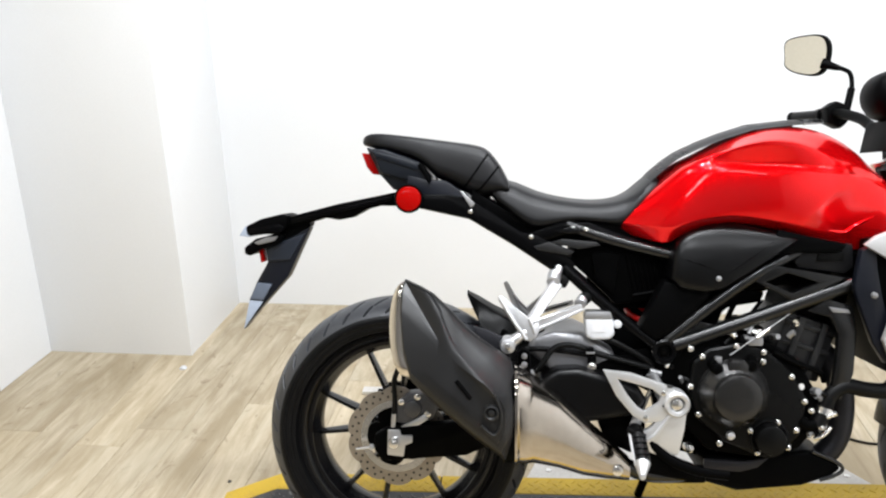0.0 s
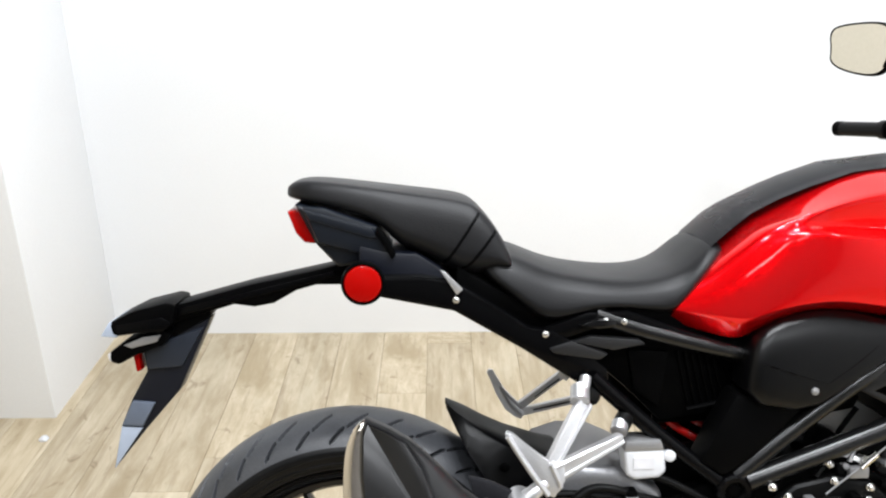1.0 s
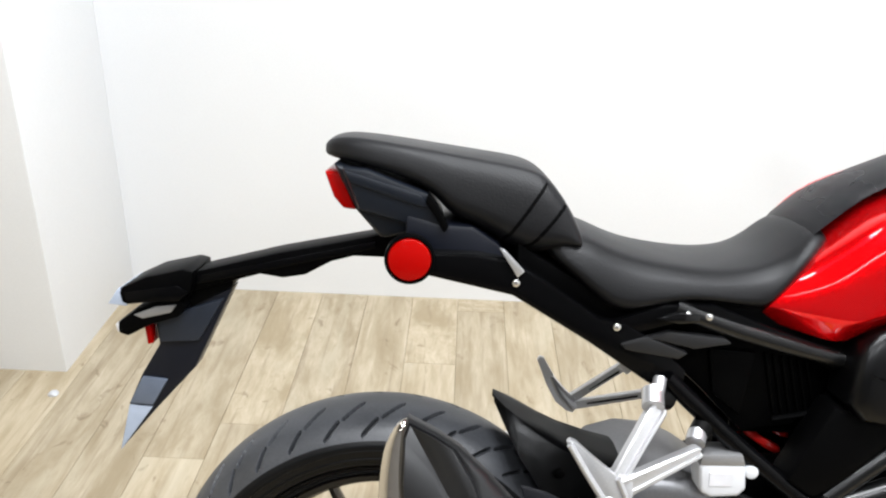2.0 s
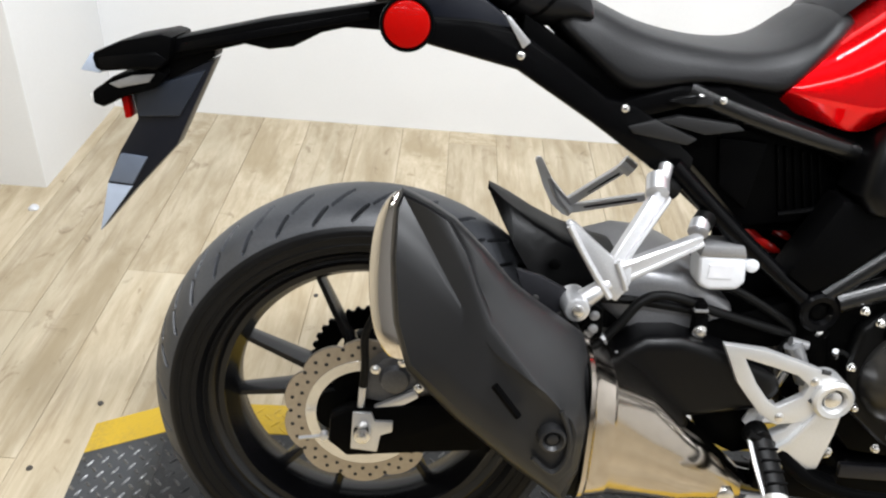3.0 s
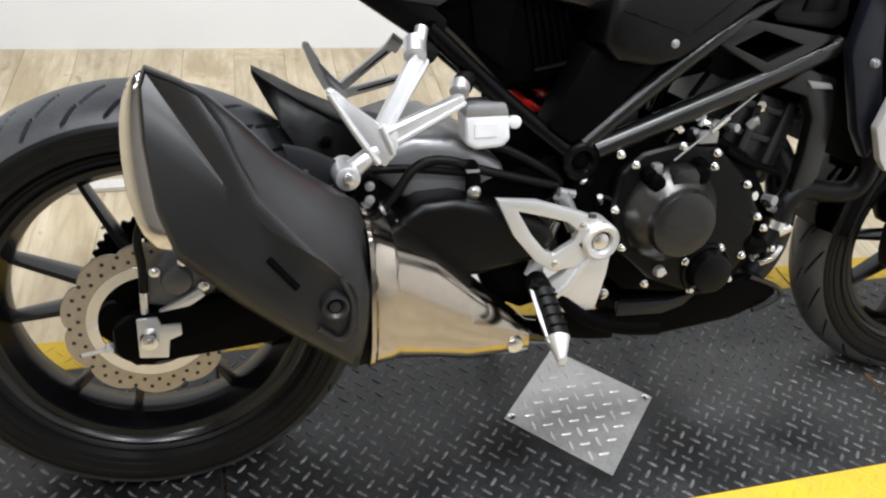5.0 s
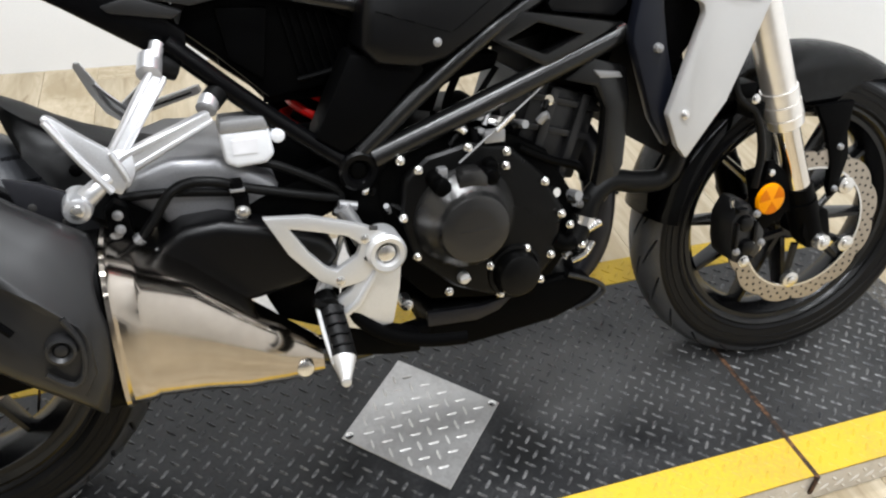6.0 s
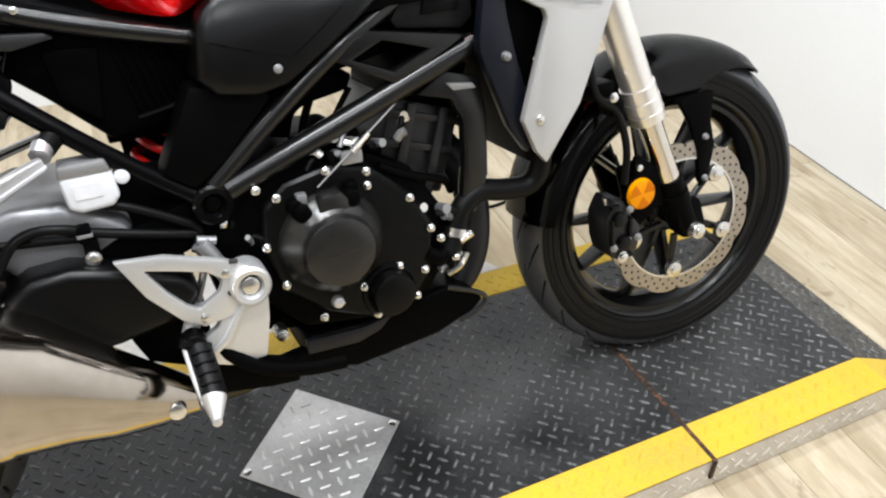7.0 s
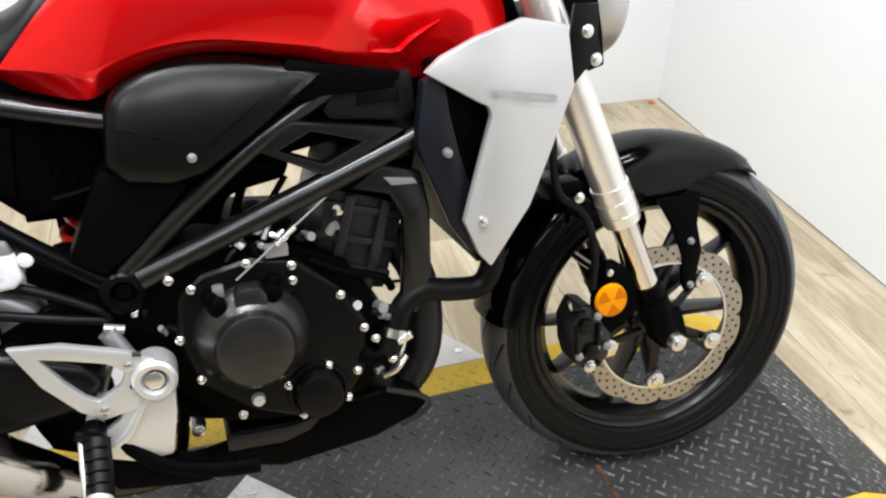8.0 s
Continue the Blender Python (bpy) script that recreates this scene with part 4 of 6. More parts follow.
tail = part("tail_cowl", prism([(-0.062, 0.950), (0.052, 0.917), (0.080, 0.882), (0.074, 0.866), (0.030, 0.862), (0.0, 0.855), (-0.006, 0.861), (-0.032, 0.890)], -0.084, 0.084, 0.008, 3), COWL, bike, "blue-black plastic tail cowl")
pair("cowl_panel", lambda: prism([(-0.052, 0.947), (-0.020, 0.945), (0.058, 0.916), (0.081, 0.884), (0.075, 0.869), (0.048, 0.872), (-0.030, 0.893)], -0.098, -0.082, 0.005, 2, 0.95), COWL, tail)
pair("cowl_ledge", lambda: prism([(-0.050, 0.944), (0.052, 0.914), (0.062, 0.898), (0.050, 0.898), (-0.042, 0.928)], -0.102, -0.096, 0.003, 2, 0.93), COWL, tail)
pair("cowl_wing", lambda: prism([(0.058, 0.918), (0.068, 0.906), (0.084, 0.876), (0.078, 0.868), (0.068, 0.886), (0.054, 0.906)], -0.106, -0.094, 0.003), PLASTIC, tail)
part("under_tray", prism([(0.030, 0.890), (0.074, 0.878), (0.114, 0.876), (0.146, 0.855), (0.162, 0.835), (0.178, 0.802), (0.157, 0.796), (0.069, 0.832), (0.030, 0.850)], -0.100, 0.100, 0.006), NAVY, tail)
part("tail_light", prism([(-0.074, 0.938), (-0.054, 0.936), (-0.033, 0.889), (-0.050, 0.891), (-0.062, 0.905)], -0.070, 0.070, 0.004, 2), RED_LENS, tail, "red plastic tail light")
pair("subframe_rail", lambda: prism([(0.03, 0.848), (0.12, 0.846), (0.165, 0.838), (0.225, 0.800), (0.275, 0.766), (0.31, 0.760), (0.34, 0.742), (0.39, 0.700), (0.388, 0.682), (0.345, 0.680), (0.262, 0.735), (0.165, 0.793), (0.06, 0.816), (0.03, 0.822)], -0.120, -0.088, 0.006, 2), SATIN, frame_main, "glossy black subframe rail")
pair("seat_rail", lambda: prism([(0.29, 0.762), (0.36, 0.786), (0.42, 0.786), (0.50, 0.755), (0.60, 0.725), (0.60, 0.705), (0.50, 0.732), (0.42, 0.760), (0.37, 0.760), (0.31, 0.742)], -0.117, -0.085, 0.006, 2), SATIN, frame_main, "glossy black seat rail cover")
pair("tail_stay", lambda: prism([(0.145, 0.855), (0.152, 0.853), (0.178, 0.826), (0.169, 0.818)], -0.126, -0.119, 0.002), BRACKET, frame_main, "bare metal grab stay")
for x, z in ((0.168, 0.810), (0.297, 0.756), (0.385, 0.773), (0.412, 0.771)):
    part("rail_bolt", bolt_mesh(0.0038, 0.003), BRIGHT, frame_main).location = (x, -0.120, z)
reflector = part("side_reflector", drum(0.036, 0.838, -0.129, -0.123, 0.0275, 0.0265, 0.003, 48), RED_LENS, bike, "round red side reflector")
part("reflector_ring", lathe([(0.0275, -0.128), (0.030, -0.128), (0.031, -0.125), (0.031, -0.112), (0.0, -0.112)], 48, 0.036, 0.838), PLASTIC, reflector)
carrier = part("plate_carrier", prism([(-0.255, 0.795), (-0.14, 0.824), (-0.008, 0.850), (0.05, 0.855), (0.05, 0.818), (-0.04, 0.820), (-0.07, 0.812), (-0.105, 0.793), (-0.135, 0.788), (-0.165, 0.793), (-0.26, 0.766)], -0.030, 0.030, 0.006, 2), PLASTIC, bike, "black plastic number-plate carrier")
part("arm_rib", prism([(-0.25, 0.790), (-0.01, 0.843), (-0.01, 0.832), (-0.25, 0.778)], -0.034, 0.034, 0.002), SATIN, carrier)
part("lamp_housing", prism([(-0.348, 0.774), (-0.31, 0.792), (-0.262, 0.803), (-0.247, 0.800), (-0.252, 0.771), (-0.268, 0.757), (-0.300, 0.757), (-0.343, 0.752)], -0.050, 0.050, 0.006, 2), PLASTIC, carrier)
part("housing_facet", prism([(-0.338, 0.771), (-0.268, 0.782), (-0.254, 0.772), (-0.268, 0.759), (-0.300, 0.759), (-0.336, 0.755)], -0.0525, -0.046, 0.003, 2), SATIN, carrier)
# Lit rear and upper faces of the black plastic, painted paler.
part("lamp_edge", prism([(-0.347, 0.775), (-0.324, 0.772), (-0.337, 0.751), (-0.361, 0.754)], -0.049, 0.049, 0.002), LIT_FACE, carrier, "rear face of the black housing, painted as lit")
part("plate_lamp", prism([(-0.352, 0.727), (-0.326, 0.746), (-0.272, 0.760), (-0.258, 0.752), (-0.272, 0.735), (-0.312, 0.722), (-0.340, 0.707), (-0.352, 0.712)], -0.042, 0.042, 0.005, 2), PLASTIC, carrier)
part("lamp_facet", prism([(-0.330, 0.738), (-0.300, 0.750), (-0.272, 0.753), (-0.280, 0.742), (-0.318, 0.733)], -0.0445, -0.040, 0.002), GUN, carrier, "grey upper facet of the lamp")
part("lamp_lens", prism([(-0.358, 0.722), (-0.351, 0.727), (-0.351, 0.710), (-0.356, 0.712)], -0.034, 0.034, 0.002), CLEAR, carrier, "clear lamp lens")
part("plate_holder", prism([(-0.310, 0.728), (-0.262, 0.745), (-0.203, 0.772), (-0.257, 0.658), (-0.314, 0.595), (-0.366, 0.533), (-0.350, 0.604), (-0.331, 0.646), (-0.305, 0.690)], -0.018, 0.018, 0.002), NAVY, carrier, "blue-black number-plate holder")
part("holder_panel", prism([(-0.303, 0.729), (-0.304, 0.694), (-0.250, 0.697), (-0.214, 0.758), (-0.262, 0.742)], -0.024, -0.016, 0.003), LIT_FACE_DIM, carrier, "raised panel of the black holder, painted as lit")
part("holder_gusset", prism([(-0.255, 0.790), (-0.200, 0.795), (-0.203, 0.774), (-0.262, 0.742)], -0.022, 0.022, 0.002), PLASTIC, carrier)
part("holder_flap", prism([(-0.329, 0.644), (-0.295, 0.640), (-0.316, 0.603), (-0.348, 0.606)], -0.024, -0.014, 0.002), LIT_FACE_MID, carrier)
part("holder_tip", prism([(-0.349, 0.603), (-0.317, 0.600), (-0.364, 0.535)], -0.022, -0.014, 0.0015), LIT_FACE, carrier, "lower tip of the black holder, painted as lit")
part("rear_reflector", prism([(-0.324, 0.718), (-0.315, 0.721), (-0.312, 0.692), (-0.320, 0.690)], -0.022, 0.022, 0.002), RED_LENS, carrier, "small red rear reflector")

# -- fuel tank and covers --
# Lines along the right flank from the lower rim to the crown, as (x, half width, height) at each station.
RIM_L = [(0.486, 0.088, 0.764), (0.545, 0.112, 0.748), (0.582, 0.122, 0.739), (0.604, 0.128, 0.757), (0.645, 0.13, 0.776), (0.702, 0.131, 0.788), (0.767, 0.131, 0.778), (0.806, 0.13, 0.769), (0.838, 0.131, 0.757), (0.9, 0.120, 0.736), (0.965, 0.106, 0.724), (1.03, 0.1, 0.735), (1.1, 0.08, 0.745)]
LIP_L = [(0.491, 0.110, 0.784), (0.553, 0.137, 0.778), (0.588, 0.148, 0.774), (0.606, 0.153, 0.785), (0.645, 0.157, 0.795), (0.702, 0.160, 0.804), (0.767, 0.161, 0.794), (0.806, 0.160, 0.787), (0.842, 0.159, 0.781), (0.905, 0.128, 0.762), (0.965, 0.114, 0.750), (1.034, 0.112, 0.752), (1.104, 0.082, 0.76)]
MID_L = [(0.512, 0.114, 0.808), (0.568, 0.139, 0.818), (0.598, 0.149, 0.826), (0.616, 0.155, 0.834), (0.650, 0.162, 0.842), (0.703, 0.168, 0.848), (0.767, 0.173, 0.846), (0.820, 0.175, 0.842), (0.884, 0.172, 0.836), (0.930, 0.142, 0.828), (0.980, 0.127, 0.822), (1.036, 0.112, 0.815), (1.104, 0.082, 0.8)]
LOW_L = [(0.535, 0.112, 0.832), (0.582, 0.134, 0.860), (0.606, 0.142, 0.876), (0.624, 0.148, 0.888), (0.655, 0.157, 0.900), (0.704, 0.165, 0.897), (0.767, 0.170, 0.890), (0.838, 0.171, 0.892), (0.932, 0.158, 0.882), (0.965, 0.143, 0.872), (1.000, 0.124, 0.862), (1.034, 0.106, 0.850), (1.098, 0.076, 0.826)]
DENT_L = [(0.545, 0.109, 0.843), (0.586, 0.130, 0.872), (0.608, 0.137, 0.888), (0.625, 0.143, 0.898), (0.656, 0.149, 0.909), (0.704, 0.142, 0.907), (0.767, 0.139, 0.902), (0.840, 0.144, 0.903), (0.930, 0.147, 0.893), (0.966, 0.131, 0.884), (1.000, 0.118, 0.874), (1.032, 0.100, 0.862), (1.094, 0.07, 0.832)]
HIGH_L = [(0.556, 0.104, 0.856), (0.591, 0.122, 0.888), (0.610, 0.130, 0.904), (0.626, 0.136, 0.911), (0.657, 0.144, 0.921), (0.704, 0.153, 0.938), (0.767, 0.160, 0.955), (0.842, 0.156, 0.948), (0.925, 0.138, 0.908), (0.968, 0.122, 0.900), (1.000, 0.108, 0.888), (1.030, 0.092, 0.872), (1.09, 0.062, 0.838)]
SIDE_L = [(0.560, 0.080, 0.876), (0.594, 0.090, 0.907), (0.612, 0.096, 0.920), (0.628, 0.100, 0.928), (0.658, 0.104, 0.942), (0.704, 0.108, 0.959), (0.767, 0.112, 0.976), (0.842, 0.110, 0.978), (0.912, 0.100, 0.962), (0.970, 0.088, 0.935), (1.000, 0.080, 0.912), (1.024, 0.070, 0.890), (1.082, 0.046, 0.846)]
CROWN_L = [(0.560, 0.044, 0.889), (0.594, 0.048, 0.918), (0.612, 0.050, 0.930), (0.628, 0.052, 0.938), (0.658, 0.054, 0.952), (0.704, 0.056, 0.970), (0.767, 0.058, 0.990), (0.842, 0.056, 0.998), (0.908, 0.050, 0.990), (0.968, 0.042, 0.960), (0.998, 0.038, 0.934), (1.020, 0.034, 0.908), (1.076, 0.024, 0.852)]


def tank_rings():
    out = []
    for rows in zip(RIM_L, LIP_L, MID_L, LOW_L, DENT_L, HIGH_L, SIDE_L, CROWN_L):
        x, y, z = rows[0]
        fall = min(1.0, max(0.0, (0.76 - rows[-1][0]) / 0.10))
        half = [(x, y * 0.78, z - 0.002)] + list(rows[:-2]) + [(rows[-2][0], rows[-2][1] * (0.78 if x < 0.66 else 0.86 if x < 0.72 else 0.96), rows[-2][2] - 0.005 - 0.016 * fall), (rows[-1][0], rows[-1][1], rows[-1][2] - 0.008 - 0.015 * fall)]
        top = (rows[-1][0], 0.0, rows[-1][2] - 0.006 - 0.013 * fall)
        out.append([(px, -py, pz) for px, py, pz in half] + [top] + [(px, py, pz) for px, py, pz in half[::-1]])
    return out


bm = skin(tank_rings())
crease = bm.edges.layers.float.new("crease_edge")
bm.verts.index_update()
n_ring = 19
sharp = {0: 1.0, 1: 1.0, 2: 0.85, 4: 0.8, 5: 0.5, 6: 0.85}
for e in bm.edges:
    a, b = sorted((e.verts[0].index, e.verts[1].index))
    line = min(a % n_ring, n_ring - 1 - a % n_ring)
    if b - a == n_ring:
        station = a // n_ring
        k = sharp.get(line, 0.0)
        if line in (4, 5, 6):
            k *= min(1.0, max(0.0, (station - 2) / 2.0)) * min(1.0, max(0.25, (9 - station) / 2.0))
        e[crease] = k
    elif a // n_ring == b // n_ring and a // n_ring == 8 and 2 <= line <= 5:
        e[crease] = 0.8
    elif a // n_ring == b // n_ring and a // n_ring in (0, 12):
        e[crease] = 1.0
tank = part("fuel_tank", bm, RED, bike, "candy red metallic fuel tank", 32)
sub = tank.modifiers.new("round", "SUBSURF")
sub.levels = sub.render_levels = 3
strip = [(x, z, y) for x, y, z in CROWN_L[:8]]
bm = skin([[(x, s * (w * 1.32 + 0.020 * min(1.0, max(0.0, (0.64 - x) / 0.06))), z + 0.004 - 0.015 * abs(s) ** 2) for s in (-1, -0.8, -0.5, 0, 0.5, 0.8, 1)] for x, z, w in [(0.550, 0.878, 0.042)] + strip + [(0.872, 1.000, 0.050), (0.884, 0.998, 0.036)]], closed=False)
bmesh.ops.solidify(bm, geom=bm.faces[:], thickness=0.018)
part("tank_strip", bm, COAT_BLACK, tank, "dark grey strip along the tank top")
bm = drum(0, 0, -0.008, 0.0, 0.036, 0.034, 0.003, 40)
bmesh.ops.rotate(bm, verts=bm.verts[:], matrix=Matrix.Rotation(radians(-90), 3, "X"))
bmesh.ops.translate(bm, verts=bm.verts[:], vec=(0.90, 0, 0.995))
part("filler_cap", bm, ENGINE, tank)

part("tank_base", prism([(0.57, 0.775), (0.61, 0.795), (0.72, 0.810), (0.95, 0.755), (0.97, 0.70), (0.80, 0.70), (0.60, 0.69), (0.54, 0.72)], -0.105, 0.105, 0.004), PLASTIC, bike, "black plate under the tank")
bm = tube([(0.905, -0.128, 0.768), (0.940, -0.122, 0.764), (0.962, -0.121, 0.778), (1.000, -0.114, 0.796)], 0.0045, 8)
part("tank_ridge", bm, RED, tank, "raised ridge over the shroud")


def crowned(bm):
    """Lean the upper part of a side cover inwards."""
    for v in bm.verts:
        v.co.y += 3.2 * max(0.0, v.co.z - 0.690) ** 2
    return bm


side_cover = pair("side_cover", lambda: crowned(dome([(0.582, 0.672), (0.590, 0.727), (0.599, 0.747), (0.612, 0.761), (0.636, 0.773), (0.674, 0.784), (0.705, 0.787), (0.747, 0.781), (0.809, 0.765), (0.850, 0.752), (0.800, 0.720), (0.747, 0.684), (0.690, 0.648), (0.650, 0.640), (0.600, 0.650)], -0.142, -0.166, -0.10, ((1.0, 0.0), (0.99, 0.42), (0.965, 0.72), (0.92, 0.88), (0.80, 0.96), (0.55, 0.99), (0.25, 1.0)), times=0)), COVER, bike, "black grained plastic side cover")
part("cover_line", tube([(0.603, -0.1634, 0.714), (0.640, -0.1652, 0.701), (0.694, -0.1656, 0.683)], 0.0009, 6), ENGINE, side_cover, "thin panel line")
part("cover_line", tube([(0.700, -0.1654, 0.684), (0.745, -0.1634, 0.715), (0.790, -0.1540, 0.748)], 0.0009, 6), PLASTIC, side_cover)
part("cover_bolt", joined(drum(0.678, 0.672, -0.168, -0.155, 0.0058), drum(0.678, 0.672, -0.1685, -0.1675, 0.003)), GUN, side_cover)
part("cover_strip", prism([(0.80, 0.772), (0.85, 0.760), (0.94, 0.742), (0.925, 0.724), (0.83, 0.722), (0.775, 0.714)], -0.150, -0.09, 0.006), PLASTIC, bike, "black plastic trim under the tank")
pair("pivot_cover", lambda: prism([(0.572, 0.666), (0.66, 0.650), (0.672, 0.636), (0.60, 0.565), (0.558, 0.536), (0.520, 0.562)], -0.145, -0.095, 0.008, 2, 0.97), PLASTIC, bike, "black plastic cover above the pivot")
tray = part("battery_tray", prism([(0.40, 0.745), (0.56, 0.722), (0.585, 0.66), (0.55, 0.615), (0.48, 0.605), (0.42, 0.665), (0.38, 0.70)], -0.085, 0.085, 0.006), PLASTIC, bike, "black plastic battery tray with ribs")
for k in range(6):
    x = 0.500 + 0.011 * k
    part("rib", prism([(x, 0.716 - 0.002 * k), (x + 0.005, 0.716 - 0.002 * k), (x + 0.024, 0.632), (x + 0.019, 0.632)], -0.090, -0.083, 0.002), PLASTIC, tray)
part("tray_panel", prism([(0.425, 0.722), (0.488, 0.718), (0.475, 0.63), (0.435, 0.66)], -0.094, -0.083, 0.004), PLASTIC, tray)
part("tray_edge", tube([(0.515, -0.098, 0.628), (0.57, -0.098, 0.640), (0.585, -0.100, 0.665)], 0.004, 8), PLASTIC, tray)
part("air_box", prism([(0.86, 0.735), (0.955, 0.742), (0.958, 0.692), (0.94, 0.678), (0.846, 0.690), (0.838, 0.702)], -0.135, 0.09, 0.007, 2), SEAT, bike, "black plastic air duct")
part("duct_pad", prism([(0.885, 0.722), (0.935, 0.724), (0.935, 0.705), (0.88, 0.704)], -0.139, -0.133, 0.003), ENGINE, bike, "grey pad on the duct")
part("inner_block", prism([(0.56, 0.70), (0.84, 0.72), (0.95, 0.68), (0.93, 0.66), (0.74, 0.63), (0.66, 0.58), (0.58, 0.60)], -0.07, 0.07, 0.01), PLASTIC, bike, "black throttle body and air box")

# -- rear brake reservoir and hoses --
reservoir = part("fluid_reservoir", prism([(0.412, 0.545), (0.408, 0.585), (0.468, 0.585), (0.472, 0.550), (0.462, 0.540), (0.425, 0.538)], -0.145, -0.105, 0.007, 3), WHITE_PLASTIC, bike, "milky white brake fluid reservoir")
part("reservoir_cap", prism([(0.408, 0.583), (0.411, 0.599), (0.463, 0.599), (0.468, 0.583)], -0.146, -0.104, 0.004, 2), GUN, reservoir, "grey reservoir cap")
part("reservoir_ear", drum(0.478, 0.572, -0.142, -0.122, 0.010, 0.009, 0.003), WHITE_PLASTIC, reservoir)
part("level_label", prism([(0.422, 0.556), (0.422, 0.574), (0.452, 0.574), (0.452, 0.556)], -0.1462, -0.1448, 0.0), mat("pale_label", (0.6, 0.6, 0.62), 0.5), reservoir)
part("fluid_hose", tube([(0.445, -0.128, 0.540), (0.477, -0.130, 0.530), (0.530, -0.130, 0.500), (0.551, -0.130, 0.482), (0.543, -0.130, 0.453)], 0.0062, 10), GREY_RUBBER, reservoir, "black rubber fluid hose")
brake_line = part("brake_line", tube([(0.303, -0.150, 0.470), (0.319, -0.150, 0.489), (0.342, -0.145, 0.518), (0.367, -0.140, 0.527), (0.400, -0.140, 0.523), (0.431, -0.136, 0.510), (0.500, -0.134, 0.490), (0.548, -0.130, 0.477)], 0.0064, 12), GREY_RUBBER, bike, "black rubber rear brake line")
part("sensor_cable", tube([(0.285, -0.134, 0.517), (0.342, -0.132, 0.515), (0.418, -0.132, 0.505)], 0.0060, 10), GREY_RUBBER, brake_line)
part("line_clip", joined(box(0.413, 0.429, -0.148, -0.126, 0.502, 0.522, 0.003), box(0.416, 0.434, -0.146, -0.130, 0.470, 0.504, 0.003)), PLASTIC, brake_line)
part("clip_band", box(0.412, 0.430, -0.150, -0.126, 0.510, 0.514, 0.001), GUN, brake_line)
part("clip_bolt", bolt_mesh(0.0075, 0.006), BRIGHT, brake_line).location = (0.424, -0.147, 0.482)
part("line_joint", joined(tube([(0.288, -0.152, 0.462), (0.303, -0.151, 0.470)], 0.0085, 10), tube([(0.281, -0.152, 0.458), (0.290, -0.152, 0.463)], 0.0065, 8)), GUN, brake_line)
part("line_tab", prism([(0.268, 0.480), (0.268, 0.514), (0.280, 0.524), (0.293, 0.516), (0.296, 0.480), (0.284, 0.468)], -0.166, -0.142, 0.004), PLASTIC, brake_line)
for z in (0.508, 0.490):
    part("tab_bolt", bolt_mesh(0.005, 0.004), GUN, brake_line).location = (0.282, -0.167, z)

# -- pillion foot rests --
def cast_arm(p, q, wide, deep, flute=0.0):
    """A cast arm from p to q with a rounded box section, its outer face fluted along the middle."""
    p, q = Vector(p), Vector(q)
    way = (q - p).normalized()
    out = Vector((0, -1, 0)) - way * way.dot(Vector((0, -1, 0)))
    out.normalize()
    across = way.cross(out)
    rings = []
    for f, k in ((0.0, 0.86), (0.04, 1.0), (0.96, 1.0), (1.0, 0.86)):
        o = p.lerp(q, f)
        w, d = (wide[0] + (wide[1] - wide[0]) * f) * k / 2, deep * k / 2
        rings.append([o + across * a * w + out * b * d for a, b in ((-1, -0.8), (-0.8, -1), (0.8, -1), (1, -0.8), (1, 0.75), (0.82, 1), (0.50, 1), (0.38, 1 - flute), (-0.38, 1 - flute), (-0.50, 1), (-0.82, 1), (-1, 0.75))])
    return skin(rings)


def sheared(bm, z0, slope):
    for v in bm.verts:
        v.co.y += (v.co.z - z0) * slope
    return bm


bracket = part("pillion_bracket", joined(
    cast_arm((0.288, -0.190, 0.578), (0.351, -0.141, 0.660), (0.019, 0.024), 0.016, 0.45),
    cast_arm((0.298, -0.190, 0.574), (0.400, -0.160, 0.611), (0.026, 0.015), 0.016, 0.35),
    sheared(prism([(0.276, 0.588), (0.290, 0.594), (0.312, 0.586), (0.312, 0.566), (0.304, 0.552), (0.290, 0.546), (0.276, 0.558)], -0.200, -0.180, 0.004), 0.56, 0.25)), BRACKET, bike, "cast aluminium pillion foot-rest bracket")
part("heel_blade", sheared(prism([(0.227, 0.636), (0.232, 0.640), (0.239, 0.637), (0.262, 0.617), (0.288, 0.597), (0.304, 0.560), (0.294, 0.546), (0.280, 0.553), (0.265, 0.576), (0.246, 0.604)], -0.206, -0.196, 0.003), 0.58, 0.12), BRACKET, bracket)
part("blade_rib", sheared(joined(tube([(0.231, -0.207, 0.634), (0.250, -0.208, 0.603), (0.268, -0.209, 0.576), (0.285, -0.208, 0.552)], 0.0042, 8), tube([(0.290, -0.207, 0.594), (0.300, -0.208, 0.572), (0.303, -0.207, 0.562)], 0.0035, 8)), 0.58, 0.12), BRACKET, bracket)
part("folding_peg", joined(drum(0.247, 0.539, -0.224, -0.186, 0.0175, 0.0155, 0.005), tube([(0.250, -0.205, 0.541), (0.268, -0.205, 0.555), (0.284, -0.200, 0.566)], (0.013, 0.009), 12)), BRACKET, bracket)
part("peg_bolt", drum(0.247, 0.539, -0.228, -0.221, 0.0085, 0.0075), BRIGHT, bracket)
part("rubber_mount", joined(tube([(0.342, -0.148, 0.662), (0.346, -0.128, 0.676)], 0.0140, 14), tube([(0.350, -0.135, 0.676), (0.356, -0.122, 0.690)], 0.0085, 12)), BRACKET, bracket)
part("rubber_mount", joined(tube([(0.398, -0.150, 0.616), (0.404, -0.138, 0.624)], 0.0125, 14)), BRACKET, bracket)
part("mount_bush", joined(tube([(0.404, -0.140, 0.622), (0.420, -0.118, 0.632)], 0.0135, 14), tube([(0.352, -0.118, 0.668), (0.372, -0.112, 0.660)], 0.016, 14)), GREY_RUBBER, bracket)
